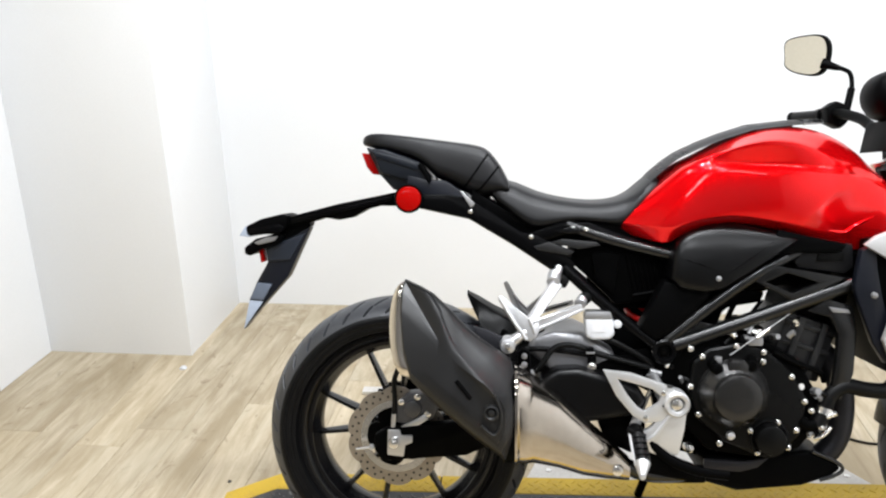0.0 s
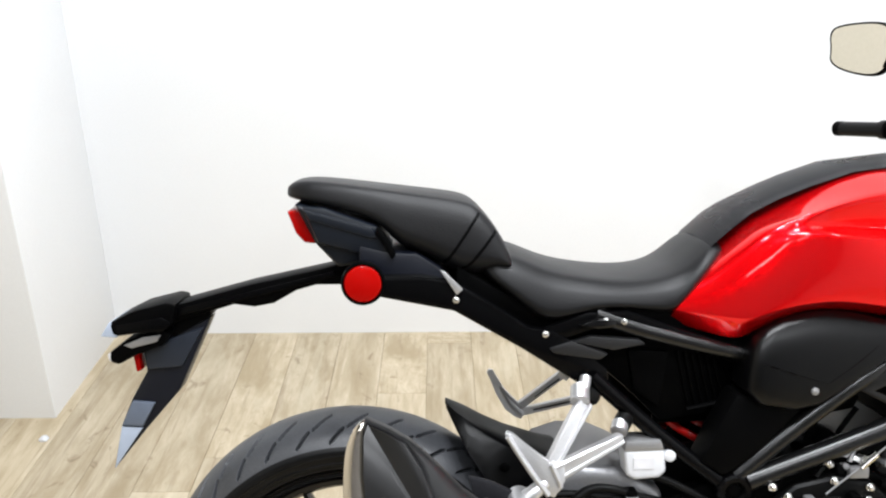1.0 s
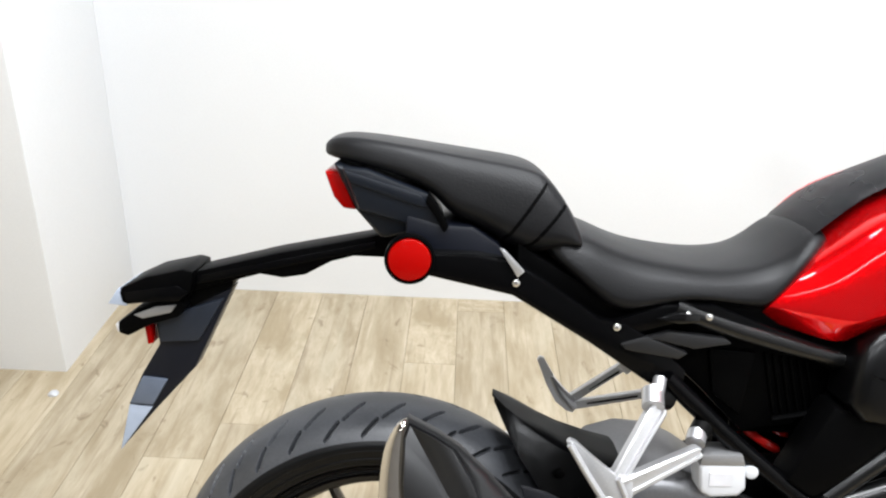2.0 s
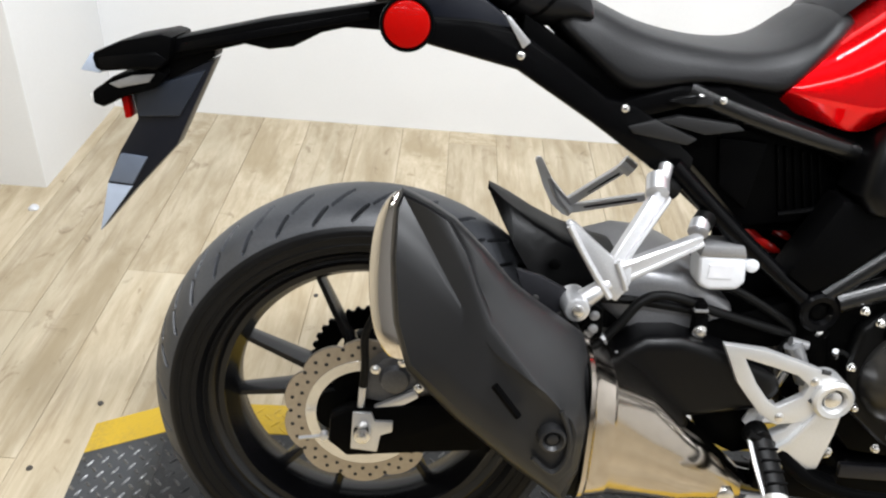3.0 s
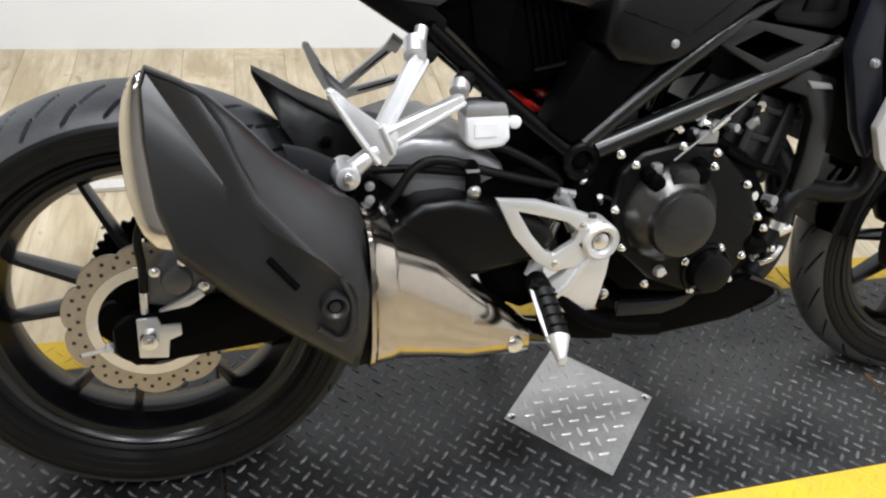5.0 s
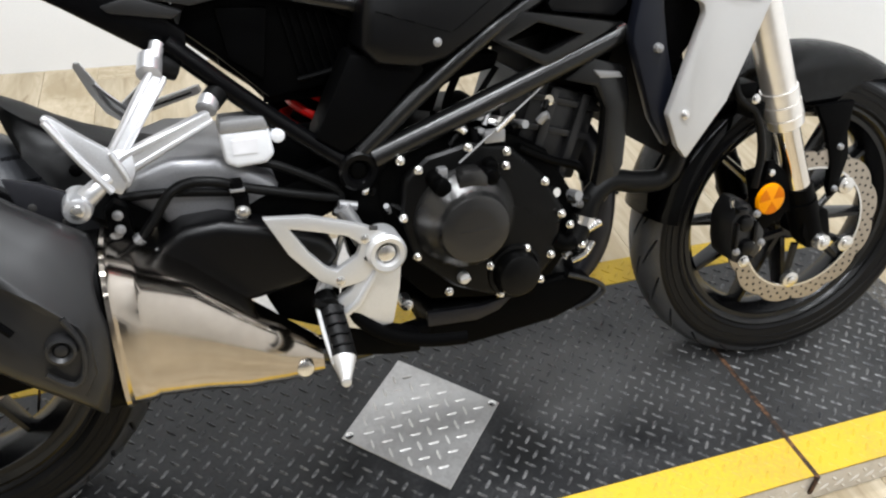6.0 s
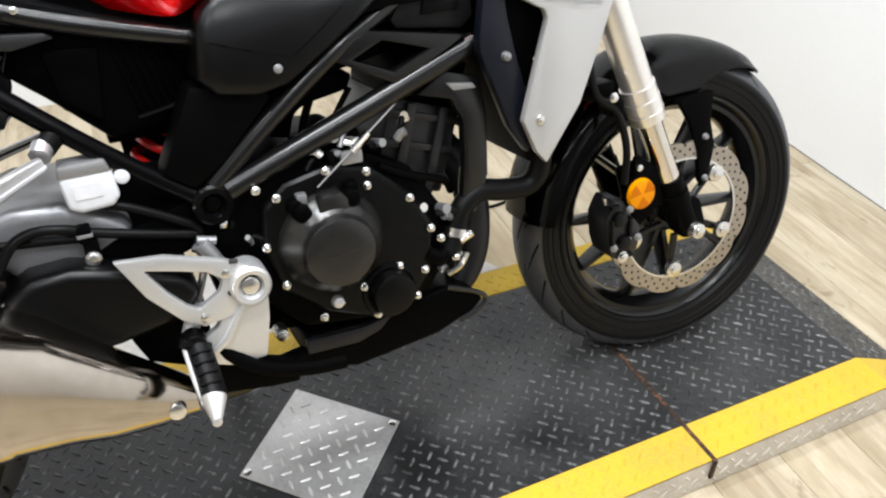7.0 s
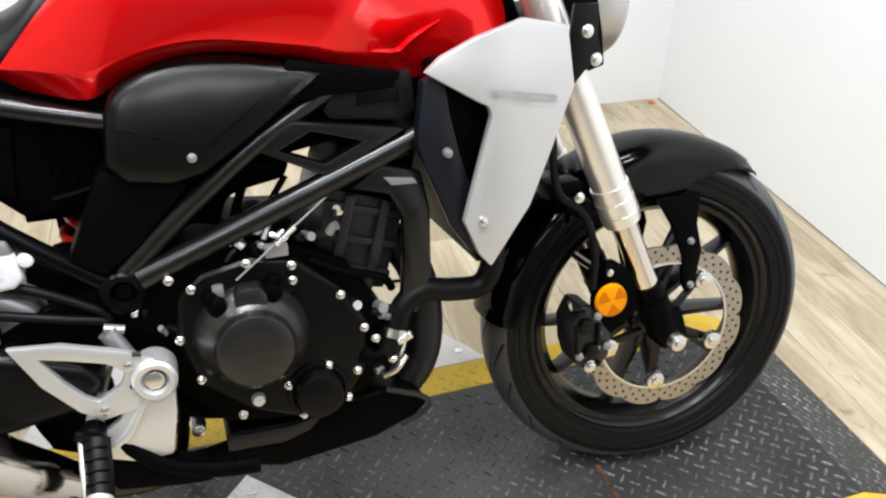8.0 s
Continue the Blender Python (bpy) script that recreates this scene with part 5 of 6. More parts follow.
twin = part("pillion_bracket", joined(
    cast_arm((0.292, 0.150, 0.552), (0.372, 0.112, 0.628), (0.014, 0.014), 0.012, 0.0),
    cast_arm((0.296, 0.150, 0.544), (0.404, 0.105, 0.583), (0.014, 0.012), 0.012, 0.0),
    tube([(0.364, 0.112, 0.634), (0.380, 0.108, 0.622)], 0.012, 10, 1)), BRIGHTENED_ALLOY, bike, "cast aluminium pillion foot-rest bracket")
part("heel_blade", prism([(0.238, 0.622), (0.241, 0.628), (0.248, 0.627), (0.272, 0.586), (0.290, 0.562), (0.308, 0.548), (0.299, 0.534), (0.288, 0.538), (0.270, 0.553), (0.254, 0.582)], 0.140, 0.149, 0.002), BRIGHTENED_ALLOY, twin)
part("blade_rib", joined(tube([(0.262, 0.138, 0.596), (0.276, 0.138, 0.566), (0.298, 0.138, 0.542)], 0.003, 6), tube([(0.262, 0.138, 0.596), (0.282, 0.138, 0.574), (0.300, 0.138, 0.556)], 0.003, 6)), BRACKET, twin)
# Black tubes on the arms, painting the shade of their recesses.
part("arm_web", joined(tube([(0.306, 0.140, 0.563), (0.362, 0.110, 0.616)], 0.0016, 6, 1), tube([(0.320, 0.134, 0.553), (0.392, 0.102, 0.579)], 0.0016, 6, 1)), ENGINE_FLAT, twin)

# -- rider foot rest, heel guard and brake pedal --
guard = part("heel_guard", holed([(0.443, 0.484), (0.500, 0.478), (0.566, 0.456), (0.600, 0.440), (0.578, 0.380), (0.530, 0.372), (0.505, 0.388), (0.470, 0.430)],
                                 [(0.474, 0.465), (0.510, 0.455), (0.545, 0.444), (0.562, 0.430), (0.556, 0.415), (0.528, 0.398), (0.515, 0.406), (0.495, 0.430)], -0.184, -0.172, 0.003), ALLOY, bike, "cast aluminium heel guard and foot-rest hanger")
part("hanger_leg", prism([(0.575, 0.425), (0.618, 0.420), (0.612, 0.360), (0.600, 0.305), (0.560, 0.303), (0.520, 0.318), (0.505, 0.340), (0.545, 0.365)], -0.182, -0.165, 0.005, 2), ALLOY, guard)
part("leg_rib", prism([(0.586, 0.405), (0.592, 0.405), (0.556, 0.345), (0.535, 0.330), (0.53, 0.336), (0.55, 0.352)], -0.188, -0.181, 0.002), ALLOY, guard)
part("boss_ring", lathe([(0.014, -0.186), (0.017, -0.193), (0.023, -0.194), (0.0265, -0.190), (0.027, -0.18), (0.027, -0.15), (0.0, -0.15)], 40, 0.594, 0.414), ALLOY, guard)
part("boss_bolt", drum(0.594, 0.414, -0.190, -0.17, 0.0135, 0.012, 0.003), BRIGHT, guard)
for x, z in ((0.568, 0.437), (0.532, 0.384)):
    part("guard_bolt", bolt_mesh(0.005, 0.003), BRIGHT, guard).location = (x, -0.184, z)
for x, z, dx, dz in ((0.574, 0.452, 0.010, -0.002), (0.566, 0.408, 0.008, 0.008)):
    part("guard_slot", tube([(x, -0.1842, z), (x + dx, -0.1842, z + dz)], 0.0032, 8, 1), HOLE_SHADE, guard)
peg = part("foot_rest", tube([(0.515, -0.185, 0.347), (0.516, -0.220, 0.327), (0.516, -0.252, 0.309)], 0.0165, 12, 3, 0.8), GREY_RUBBER, bike, "rubber-topped aluminium rider foot rest")
part("peg_frame", joined(tube([(0.498, -0.188, 0.352), (0.499, -0.222, 0.330), (0.502, -0.256, 0.307)], 0.0030, 8), tube([(0.515, -0.250, 0.309), (0.511, -0.276, 0.293)], (0.0165, 0.0065), 14, 1), drum(0.511, 0.293, -0.281, -0.272, 0.0065)), ALLOY, peg, "bare aluminium peg frame")
for k in range(4):
    f = 0.2 + 0.2 * k
    part("peg_groove", tube([(0.503, -0.185 - 0.067 * f - 0.006, 0.347 - 0.038 * f + 0.0105), (0.529, -0.185 - 0.067 * f - 0.006, 0.347 - 0.038 * f + 0.0105)], 0.0022, 6, 1), PLASTIC, peg)
part("pedal_boss", prism([(0.522, 0.330), (0.550, 0.320), (0.606, 0.291), (0.640, 0.279), (0.640, 0.246), (0.600, 0.250), (0.523, 0.264)], -0.172, -0.150, 0.006, 2), PLASTIC, peg, "black pedal pivot bracket")
part("peg_pivot", joined(drum(0.512, 0.352, -0.192, -0.168, 0.017, 0.015), tube([(0.494, -0.188, 0.362), (0.530, -0.188, 0.345)], 0.006, 8)), ENGINE, peg)
pedal = part("brake_pedal", tube([(0.53, -0.172, 0.345), (0.58, -0.185, 0.298), (0.64, -0.190, 0.275), (0.70, -0.192, 0.268)], 0.010, 10, 5, 0.7), PLASTIC, bike, "black brake pedal lever")
switch = part("brake_switch", tube([(0.512, -0.150, 0.352), (0.528, -0.150, 0.392)], 0.011, 10), WHITE_PLASTIC, bike, "pale brake-light switch")
part("switch_spring", tube([(0.528, -0.150, 0.390), (0.545, -0.150, 0.432)], 0.005, 8), BRIGHT, switch)
part("master_cylinder", joined(tube([(0.548, -0.148, 0.470), (0.572, -0.150, 0.420)], 0.012, 12), tube([(0.545, -0.145, 0.474), (0.568, -0.145, 0.468)], 0.006, 10)), GUN, bike, "grey rear master cylinder")

# -- exhaust --
SHIELD_RIM = [(0.039, -0.225, 0.677), (0.071, -0.234, 0.664), (0.098, -0.244, 0.650), (0.132, -0.248, 0.618), (0.166, -0.248, 0.580), (0.193, -0.247, 0.559), (0.224, -0.246, 0.538), (0.253, -0.246, 0.518), (0.266, -0.250, 0.474), (0.267, -0.270, 0.426), (0.256, -0.285, 0.368), (0.242, -0.292, 0.326), (0.177, -0.285, 0.371), (0.110, -0.275, 0.424), (0.053, -0.262, 0.475), (0.036, -0.250, 0.529), (0.030, -0.240, 0.602), (0.032, -0.230, 0.660)]
SHIELD_FACE = [(0.042, -0.238, 0.671), (0.067, -0.248, 0.662), (0.089, -0.258, 0.652), (0.110, -0.270, 0.620), (0.123, -0.281, 0.585), (0.140, -0.292, 0.549), (0.172, -0.304, 0.514), (0.203, -0.315, 0.482), (0.235, -0.316, 0.449), (0.241, -0.316, 0.435), (0.241, -0.316, 0.392), (0.226, -0.314, 0.368), (0.171, -0.312, 0.410), (0.110, -0.305, 0.453), (0.057, -0.290, 0.497), (0.042, -0.280, 0.544), (0.036, -0.265, 0.610), (0.037, -0.250, 0.659)]
rim, face = [Vector(p) for p in SHIELD_RIM], [Vector(p) for p in SHIELD_FACE]
mid = sum(rim, Vector()) / len(rim)


def shrunk(ring, k, y=None, dy=0.0):
    return [Vector((mid.x + (p.x - mid.x) * k, (p.y if y is None else y) + dy, mid.z + (p.z - mid.z) * k)) for p in ring]


def dropped(ring, fall):
    return [p - Vector((0, 0, fall)) for p in ring]


muffler = part("muffler", skin([dropped(shrunk(rim, 0.80, -0.128), 0.050), dropped(shrunk(rim, 0.90, -0.140), 0.042), dropped(shrunk(rim, 0.95, -0.170), 0.028), dropped(shrunk(rim, 0.975, -0.205), 0.012), shrunk(rim, 0.985, None, 0.004)]), MUFFLER, bike, "charcoal painted stub muffler with chrome end cap")
step = [f.lerp(r, 0.10) + Vector((0, 0.0045, 0)) for r, f in zip(rim, face)]
heart = sum(face, Vector()) / len(face)
bm = skin([shrunk(rim, 0.99, None, 0.012), rim, [r.lerp(q, 0.12) + Vector((0, -0.005, 0)) for r, q in zip(rim, step)], [r.lerp(q, 0.55) + Vector((0, -0.007, 0)) for r, q in zip(rim, step)], step, [f.lerp(r, 0.035) + Vector((0, -0.0005, 0)) for r, f in zip(rim, face)], face, [f.lerp(heart, 0.35) + Vector((0, -0.003, 0)) for f in face], [f.lerp(heart, 0.75) + Vector((0, -0.006, 0)) for f in face]])
part("heat_shield", bm, MUFFLER, muffler, "raised outer heat shield", 38)
# Slot as a raised bar, black for the shade inside it.
part("shield_slot", tube([(0.147, -0.3165, 0.490), (0.175, -0.3190, 0.455)], 0.0044, 8), PLASTIC, muffler)
part("shield_bolt", joined(lathe([(0.008, -0.3190), (0.012, -0.3240), (0.0150, -0.3230), (0.0165, -0.3100), (0.0, -0.3100)], 28, 0.215, 0.428), drum(0.215, 0.428, -0.3215, -0.305, 0.007)), MUFFLER, muffler)
part("shield_press", tube([(0.222, -0.3165, 0.462), (0.234, -0.3170, 0.430), (0.232, -0.3170, 0.398), (0.218, -0.3170, 0.384), (0.196, -0.3165, 0.402)], 0.0035, 8), MUFFLER, muffler)
cap_edge = [(0.039, -0.225, 0.677), (0.032, -0.230, 0.660), (0.030, -0.240, 0.602), (0.036, -0.250, 0.529), (0.053, -0.262, 0.475), (0.060, -0.205, 0.464), (0.055, -0.150, 0.478), (0.038, -0.142, 0.520), (0.032, -0.140, 0.575), (0.034, -0.148, 0.618), (0.039, -0.185, 0.656)]
set_back = (0.012, 0.020, 0.025, 0.029, 0.030, 0.024, 0.030, 0.029, 0.025, 0.020, 0.012)


def cap_loop(f, k):
    """The end cap's edge pushed back by the share f and drawn in to k about its middle."""
    return [(x - d * f, -0.195 + (y + 0.195) * k, 0.570 + (z - 0.570) * k) for (x, y, z), d in zip(cap_edge, set_back)]


cap = part("end_cap", skin([cap_loop(-0.15, 0.985), cap_loop(0.0, 1.005), cap_loop(0.35, 1.0), cap_loop(0.75, 0.965), cap_loop(1.0, 0.885), cap_loop(0.98, 0.80), cap_loop(0.72, 0.75), cap_loop(0.40, 0.74)]), CHROME, muffler, "polished chrome end cap", 60)
sub = cap.modifiers.new("round", "SUBSURF")
sub.levels = sub.render_levels = 2
part("end_plate", skin([cap_loop(0.50, 0.76), cap_loop(0.52, 0.10)]), DARK_CAP, muffler, "dark inner face of the muffler end")
part("hanger_strap", sheared(prism([(0.176, 0.576), (0.207, 0.568), (0.246, 0.549), (0.254, 0.520), (0.234, 0.509), (0.186, 0.543)], -0.197, -0.189, 0.003), 0.55, 0.1), HEADER, muffler, "grey hanger strap with a hole")
part("strap_hole", drum(0.201, 0.541, -0.199, -0.194, 0.005), HOLE_SHADE, muffler)
part("strap_hole", drum(0.232, 0.521, -0.202, -0.194, 0.005), HOLE_SHADE, muffler)
rings = []
for x, yc, zc, hy, hz, k in ((0.258, -0.206, 0.400, 0.080, 0.096, 3.2), (0.261, -0.206, 0.400, 0.085, 0.101, 3.2), (0.266, -0.206, 0.399, 0.085, 0.101, 3.1), (0.270, -0.206, 0.398, 0.081, 0.097, 3.1), (0.292, -0.205, 0.392, 0.079, 0.092, 3.0), (0.297, -0.204, 0.388, 0.0755, 0.087, 3.0), (0.35, -0.196, 0.363, 0.066, 0.0760, 2.7), (0.40, -0.187, 0.329, 0.053, 0.062, 2.5), (0.45, -0.177, 0.299, 0.041, 0.044, 2.2), (0.50, -0.162, 0.270, 0.028, 0.025, 2.0)):
    ring = []
    for q in range(36):
        a = 2 * math.pi * q / 36
        c, s = math.cos(a), math.sin(a)
        ring.append((x, yc + hy * math.copysign(abs(c) ** (2 / k), c), zc + hz * math.copysign(abs(s) ** (2 / k), s)))
    rings.append(ring)
part("link_pipe", skin(rings), PIPE, muffler, "polished stainless tapering link pipe")
band = [[(x, -0.206 + (y + 0.206) * k, 0.398 + (z - 0.398) * k) for _, y, z in rings[0]] for x, k in ((0.238, 0.96), (0.240, 1.02), (0.258, 1.02), (0.260, 0.98))]
part("pipe_band", skin(band), PLASTIC, muffler, "black joint band")
part("mid_pipe", tube([(0.490, -0.160, 0.275), (0.56, -0.130, 0.246), (0.70, -0.09, 0.238)], 0.018, 14), GLOSS, muffler, "black exhaust mid pipe")
part("pipe_bolt", drum(0.472, 0.280, -0.212, -0.19, 0.013, 0.0115, 0.003), BRIGHT, muffler)
chamber = part("exhaust_chamber", prism([(0.300, 0.430), (0.322, 0.464), (0.350, 0.480), (0.395, 0.482), (0.440, 0.470), (0.480, 0.456), (0.52, 0.44), (0.54, 0.415), (0.515, 0.385), (0.430, 0.370), (0.385, 0.367), (0.325, 0.384)], -0.172, -0.03, 0.030, 6), COVER, bike, "satin black exhaust chamber cover")
# Highlight along the cover's top edge, built as a grey tube.
part("chamber_edge", tube([(0.314, -0.160, 0.452), (0.346, -0.164, 0.466), (0.379, -0.165, 0.469), (0.424, -0.164, 0.461)], 0.0036, 8), GUN, chamber)
part("shock_linkage", prism([(0.428, 0.395), (0.444, 0.345), (0.456, 0.316), (0.507, 0.292), (0.540, 0.300), (0.540, 0.395)], -0.130, -0.110, 0.005), PLASTIC, chamber)
header = part("exhaust_header", tube([(0.930, -0.045, 0.50), (0.958, -0.055, 0.455), (0.971, -0.060, 0.395), (0.966, -0.060, 0.325), (0.940, -0.060, 0.278), (0.89, -0.06, 0.252), (0.70, -0.07, 0.262)], 0.026, 18, 6), HEADER, bike, "satin grey exhaust header pipe")
belly = part("belly_pan", prism([(0.952, 0.263), (0.935, 0.280), (0.885, 0.302), (0.84, 0.296), (0.75, 0.278), (0.672, 0.284), (0.662, 0.262), (0.668, 0.228), (0.735, 0.210), (0.87, 0.224), (0.93, 0.246)], -0.125, 0.125, 0.014, 3), PLASTIC, bike, "black plastic belly pan")
# Lip in paler paint than the pan, which also puts in an edge highlight.
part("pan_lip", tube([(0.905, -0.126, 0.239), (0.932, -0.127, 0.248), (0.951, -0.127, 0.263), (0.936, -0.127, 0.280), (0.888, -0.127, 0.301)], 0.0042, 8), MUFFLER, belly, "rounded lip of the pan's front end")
# Highlight on the black pan's flank, painted as a grey facet.
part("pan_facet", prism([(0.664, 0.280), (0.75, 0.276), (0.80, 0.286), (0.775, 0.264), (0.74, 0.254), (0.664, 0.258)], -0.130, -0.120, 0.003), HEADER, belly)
part("pan_beam", prism([(0.50, 0.268), (0.60, 0.256), (0.67, 0.262), (0.67, 0.226), (0.60, 0.224), (0.50, 0.240)], -0.126, -0.104, 0.006), PLASTIC, belly)
for x, z in ((0.618, 0.252), (0.631, 0.306)):
    part("pan_bolt", joined(drum(x, z, -0.142, -0.12, 0.011, 0.009), drum(x, z, -0.146, -0.141, 0.006)), BRIGHT, belly)

# -- engine --
engine = part("engine", prism([(0.60, 0.49), (0.625, 0.53), (0.70, 0.545), (0.79, 0.535), (0.85, 0.50), (0.90, 0.42), (0.895, 0.35), (0.86, 0.305), (0.77, 0.285), (0.67, 0.30), (0.615, 0.36)], -0.128, 0.13, 0.010, 2), ENGINE_FLAT, bike, "black single-cylinder engine with bright bolts")
part("crankcase_cover", prism([(0.632, 0.495), (0.665, 0.522), (0.725, 0.534), (0.782, 0.524), (0.835, 0.475), (0.868, 0.42), (0.858, 0.345), (0.825, 0.305), (0.765, 0.297), (0.700, 0.325), (0.642, 0.375), (0.625, 0.44)], -0.149, -0.125, 0.010, 3), ENGINE, engine, "dark crankcase cover")
part("sump", prism([(0.592, 0.400), (0.598, 0.310), (0.622, 0.272), (0.665, 0.262), (0.705, 0.262), (0.665, 0.345)], -0.05, 0.05, 0.008, 2), ENGINE_FLAT, engine)
clutch = part("clutch_cover", lathe([(0.0, -0.1955), (0.027, -0.1952), (0.044, -0.1945), (0.0470, -0.1930), (0.0482, -0.1900), (0.0490, -0.1830), (0.0520, -0.1790), (0.0600, -0.1720), (0.0660, -0.1640), (0.0710, -0.1560), (0.0735, -0.1500), (0.0740, -0.140), (0.0, -0.14)], 96, 0.716, 0.429), CLUTCH, engine, "round dark clutch cover")
for deg in (126, 66):
    x, z = polar((0.719, 0.429), 0.068, deg)
    part("cover_lug", joined(drum(x, z, -0.174, -0.14, 0.014, 0.012, 0.004), drum(*polar((0.719, 0.429), 0.079, deg), -0.164, -0.14, 0.012, 0.010, 0.004)), ENGINE_FLAT, engine)
part("cover_bridge", prism([(0.698, 0.477), (0.700, 0.497), (0.706, 0.505), (0.732, 0.505), (0.740, 0.494), (0.740, 0.475)], -0.176, -0.14, 0.006, 2), CLUTCH, engine)
part("maker_plate", box(0.693, 0.739, -0.1960, -0.1940, 0.4265, 0.4295, 0.0004), CLUTCH, engine)
part("filter_cover", lathe([(0.0, -0.172), (0.026, -0.172), (0.030, -0.170), (0.032, -0.165), (0.0335, -0.150), (0.0, -0.145)], 40, 0.791, 0.335), ENGINE, engine, "round black oil filter cover")
part("cover_rim", lathe([(0.034, -0.149), (0.036, -0.154), (0.041, -0.153), (0.043, -0.146), (0.034, -0.144)], 40, 0.791, 0.335), ENGINE, engine)
part("oil_plug", joined(drum(0.712, 0.340, -0.158, -0.145, 0.010, 0.008), box(0.704, 0.720, -0.160, -0.156, 0.338, 0.342, 0.001)), ALLOY, engine)
bolt_me = None
for x, z in ((0.652, 0.507), (0.721, 0.529), (0.776, 0.517), (0.775, 0.497), (0.834, 0.466), (0.629, 0.443), (0.646, 0.384), (0.753, 0.351), (0.808, 0.369), (0.861, 0.414), (0.846, 0.353), (0.830, 0.316), (0.768, 0.304), (0.896, 0.360), (0.628, 0.523), (0.690, 0.322), (0.875, 0.395)):
    if bolt_me is None:
        first_bolt = part("engine_bolt", bolt_mesh(0.0046, 0.008), BRIGHT, engine, "bright flange bolt")
        bolt_me = first_bolt.data
        first_bolt.location = (x, -0.150, z)
    else:
        ob = new("engine_bolt", bolt_me)
        ob.parent, ob.location = engine, (x, -0.150, z)
        ob["label"] = "bright flange bolt"
part("cylinder", prism([(0.800, 0.470), (0.905, 0.440), (0.945, 0.560), (0.842, 0.595)], -0.098, 0.098, 0.008, 2), MUFFLER, engine, "dark ribbed engine cylinder")
part("cylinder_head", prism([(0.842, 0.592), (0.948, 0.556), (0.972, 0.64), (0.872, 0.672)], -0.088, 0.088, 0.010, 2), ENGINE_FLAT, engine, "black cylinder head")
for k in range(3):
    f = 0.18 + 0.32 * k
    x0, z0 = 0.800 + 0.042 * f, 0.470 + 0.125 * f
    part("cylinder_rib", prism([(x0 - 0.004, z0), (x0 + 0.103, z0 - 0.033), (x0 + 0.106, z0 - 0.024), (x0 - 0.001, z0 + 0.009)], -0.106, -0.095, 0.002), MUFFLER, engine)
for s in (0.22, 0.68):
    x0, z0 = 0.800 + 0.105 * s, 0.470 - 0.030 * s
    part("cylinder_rib", prism([(x0, z0), (x0 + 0.013, z0 - 0.004), (x0 + 0.052, z0 + 0.118), (x0 + 0.039, z0 + 0.122)], -0.110, -0.095, 0.002), MUFFLER, engine)
part("oil_line", tube([(0.80, -0.135, 0.515), (0.845, -0.135, 0.492), (0.895, -0.13, 0.472), (0.91, -0.12, 0.45)], 0.006, 8), ENGINE_FLAT, engine)
part("thermostat", joined(drum(0.745, 0.556, -0.10, -0.04, 0.022), box(0.70, 0.79, -0.10, -0.05, 0.535, 0.562, 0.005)), ENGINE_FLAT, engine)
for k, (px, pz) in enumerate(((0.70, 0.555), (0.735, 0.565), (0.765, 0.552), (0.80, 0.545), (0.85, 0.44), (0.885, 0.43), (0.905, 0.385))):
    part("fitting", tube([(px, -0.12, pz), (px + 0.006, -0.145, pz + 0.004)], 0.006 + 0.001 * (k % 3), 8), GUN if k % 2 else BRIGHT, engine)
part("sensor_block", box(0.676, 0.690, -0.160, -0.140, 0.492, 0.508, 0.003), GUN, engine, "pale grey sensor plug")
fit_rng = random.Random(11)
for cx, cz, rx, rz, count in ((0.905, 0.385, 0.030, 0.045, 12), (0.775, 0.560, 0.075, 0.020, 12), (0.600, 0.440, 0.020, 0.045, 8), (0.565, 0.335, 0.045, 0.030, 7)):
    for k in range(count):
        px, pz = cx + fit_rng.uniform(-rx, rx), cz + fit_rng.uniform(-rz, rz)
        turn = fit_rng.uniform(0, 6.28)
        size = fit_rng.uniform(0.0035, 0.0065)
        way = Vector((math.cos(turn), -0.4, math.sin(turn))) * fit_rng.uniform(0.008, 0.020)
        spot = Vector((px, -0.136, pz))
        part("fitting", tube([spot, spot + way * 0.5, spot + way + Vector((0, 0, -0.004))], size, 8, 3), (BRIGHT, GUN, PLASTIC, ENGINE)[k % 4], engine)
cable = part("clutch_cable", tube([(0.706, -0.158, 0.512), (0.77, -0.150, 0.556), (0.840, -0.140, 0.604), (0.90, -0.12, 0.645)], 0.0014, 8), GUN, bike, "bright clutch cable with adjuster")
part("cable_adjuster", tube([(0.760, -0.152, 0.548), (0.786, -0.149, 0.567)], 0.0042, 8), BRIGHT, cable)
part("cable_bracket", box(0.745, 0.775, -0.150, -0.140, 0.530, 0.548, 0.003), GUN, cable)
hose = part("coolant_hose", tube([(1.052, -0.135, 0.520), (1.052, -0.135, 0.468), (1.034, -0.132, 0.436), (0.99, -0.130, 0.436), (0.950, -0.130, 0.443), (0.920, -0.132, 0.424), (0.904, -0.135, 0.385), (0.890, -0.138, 0.360)], 0.0165, 16, 6), GREY_RUBBER, bike, "black rubber coolant hose")
part("hose_clamp", tube([(0.908, -0.134, 0.398), (0.904, -0.135, 0.386)], 0.0185, 16), BRIGHT, hose)
part("hose_elbow", tube([(0.894, -0.138, 0.366), (0.872, -0.142, 0.362), (0.855, -0.140, 0.372)], 0.0135, 12), ENGINE_FLAT, hose)
part("hose_screw", tube([(0.905, -0.150, 0.382), (0.925, -0.150, 0.390)], 0.0055, 8), BRIGHT, hose)
part("wire_tie", tube([(0.882, -0.150, 0.335), (0.90, -0.155, 0.345), (0.915, -0.150, 0.360)], 0.004, 8), BRIGHT, hose)
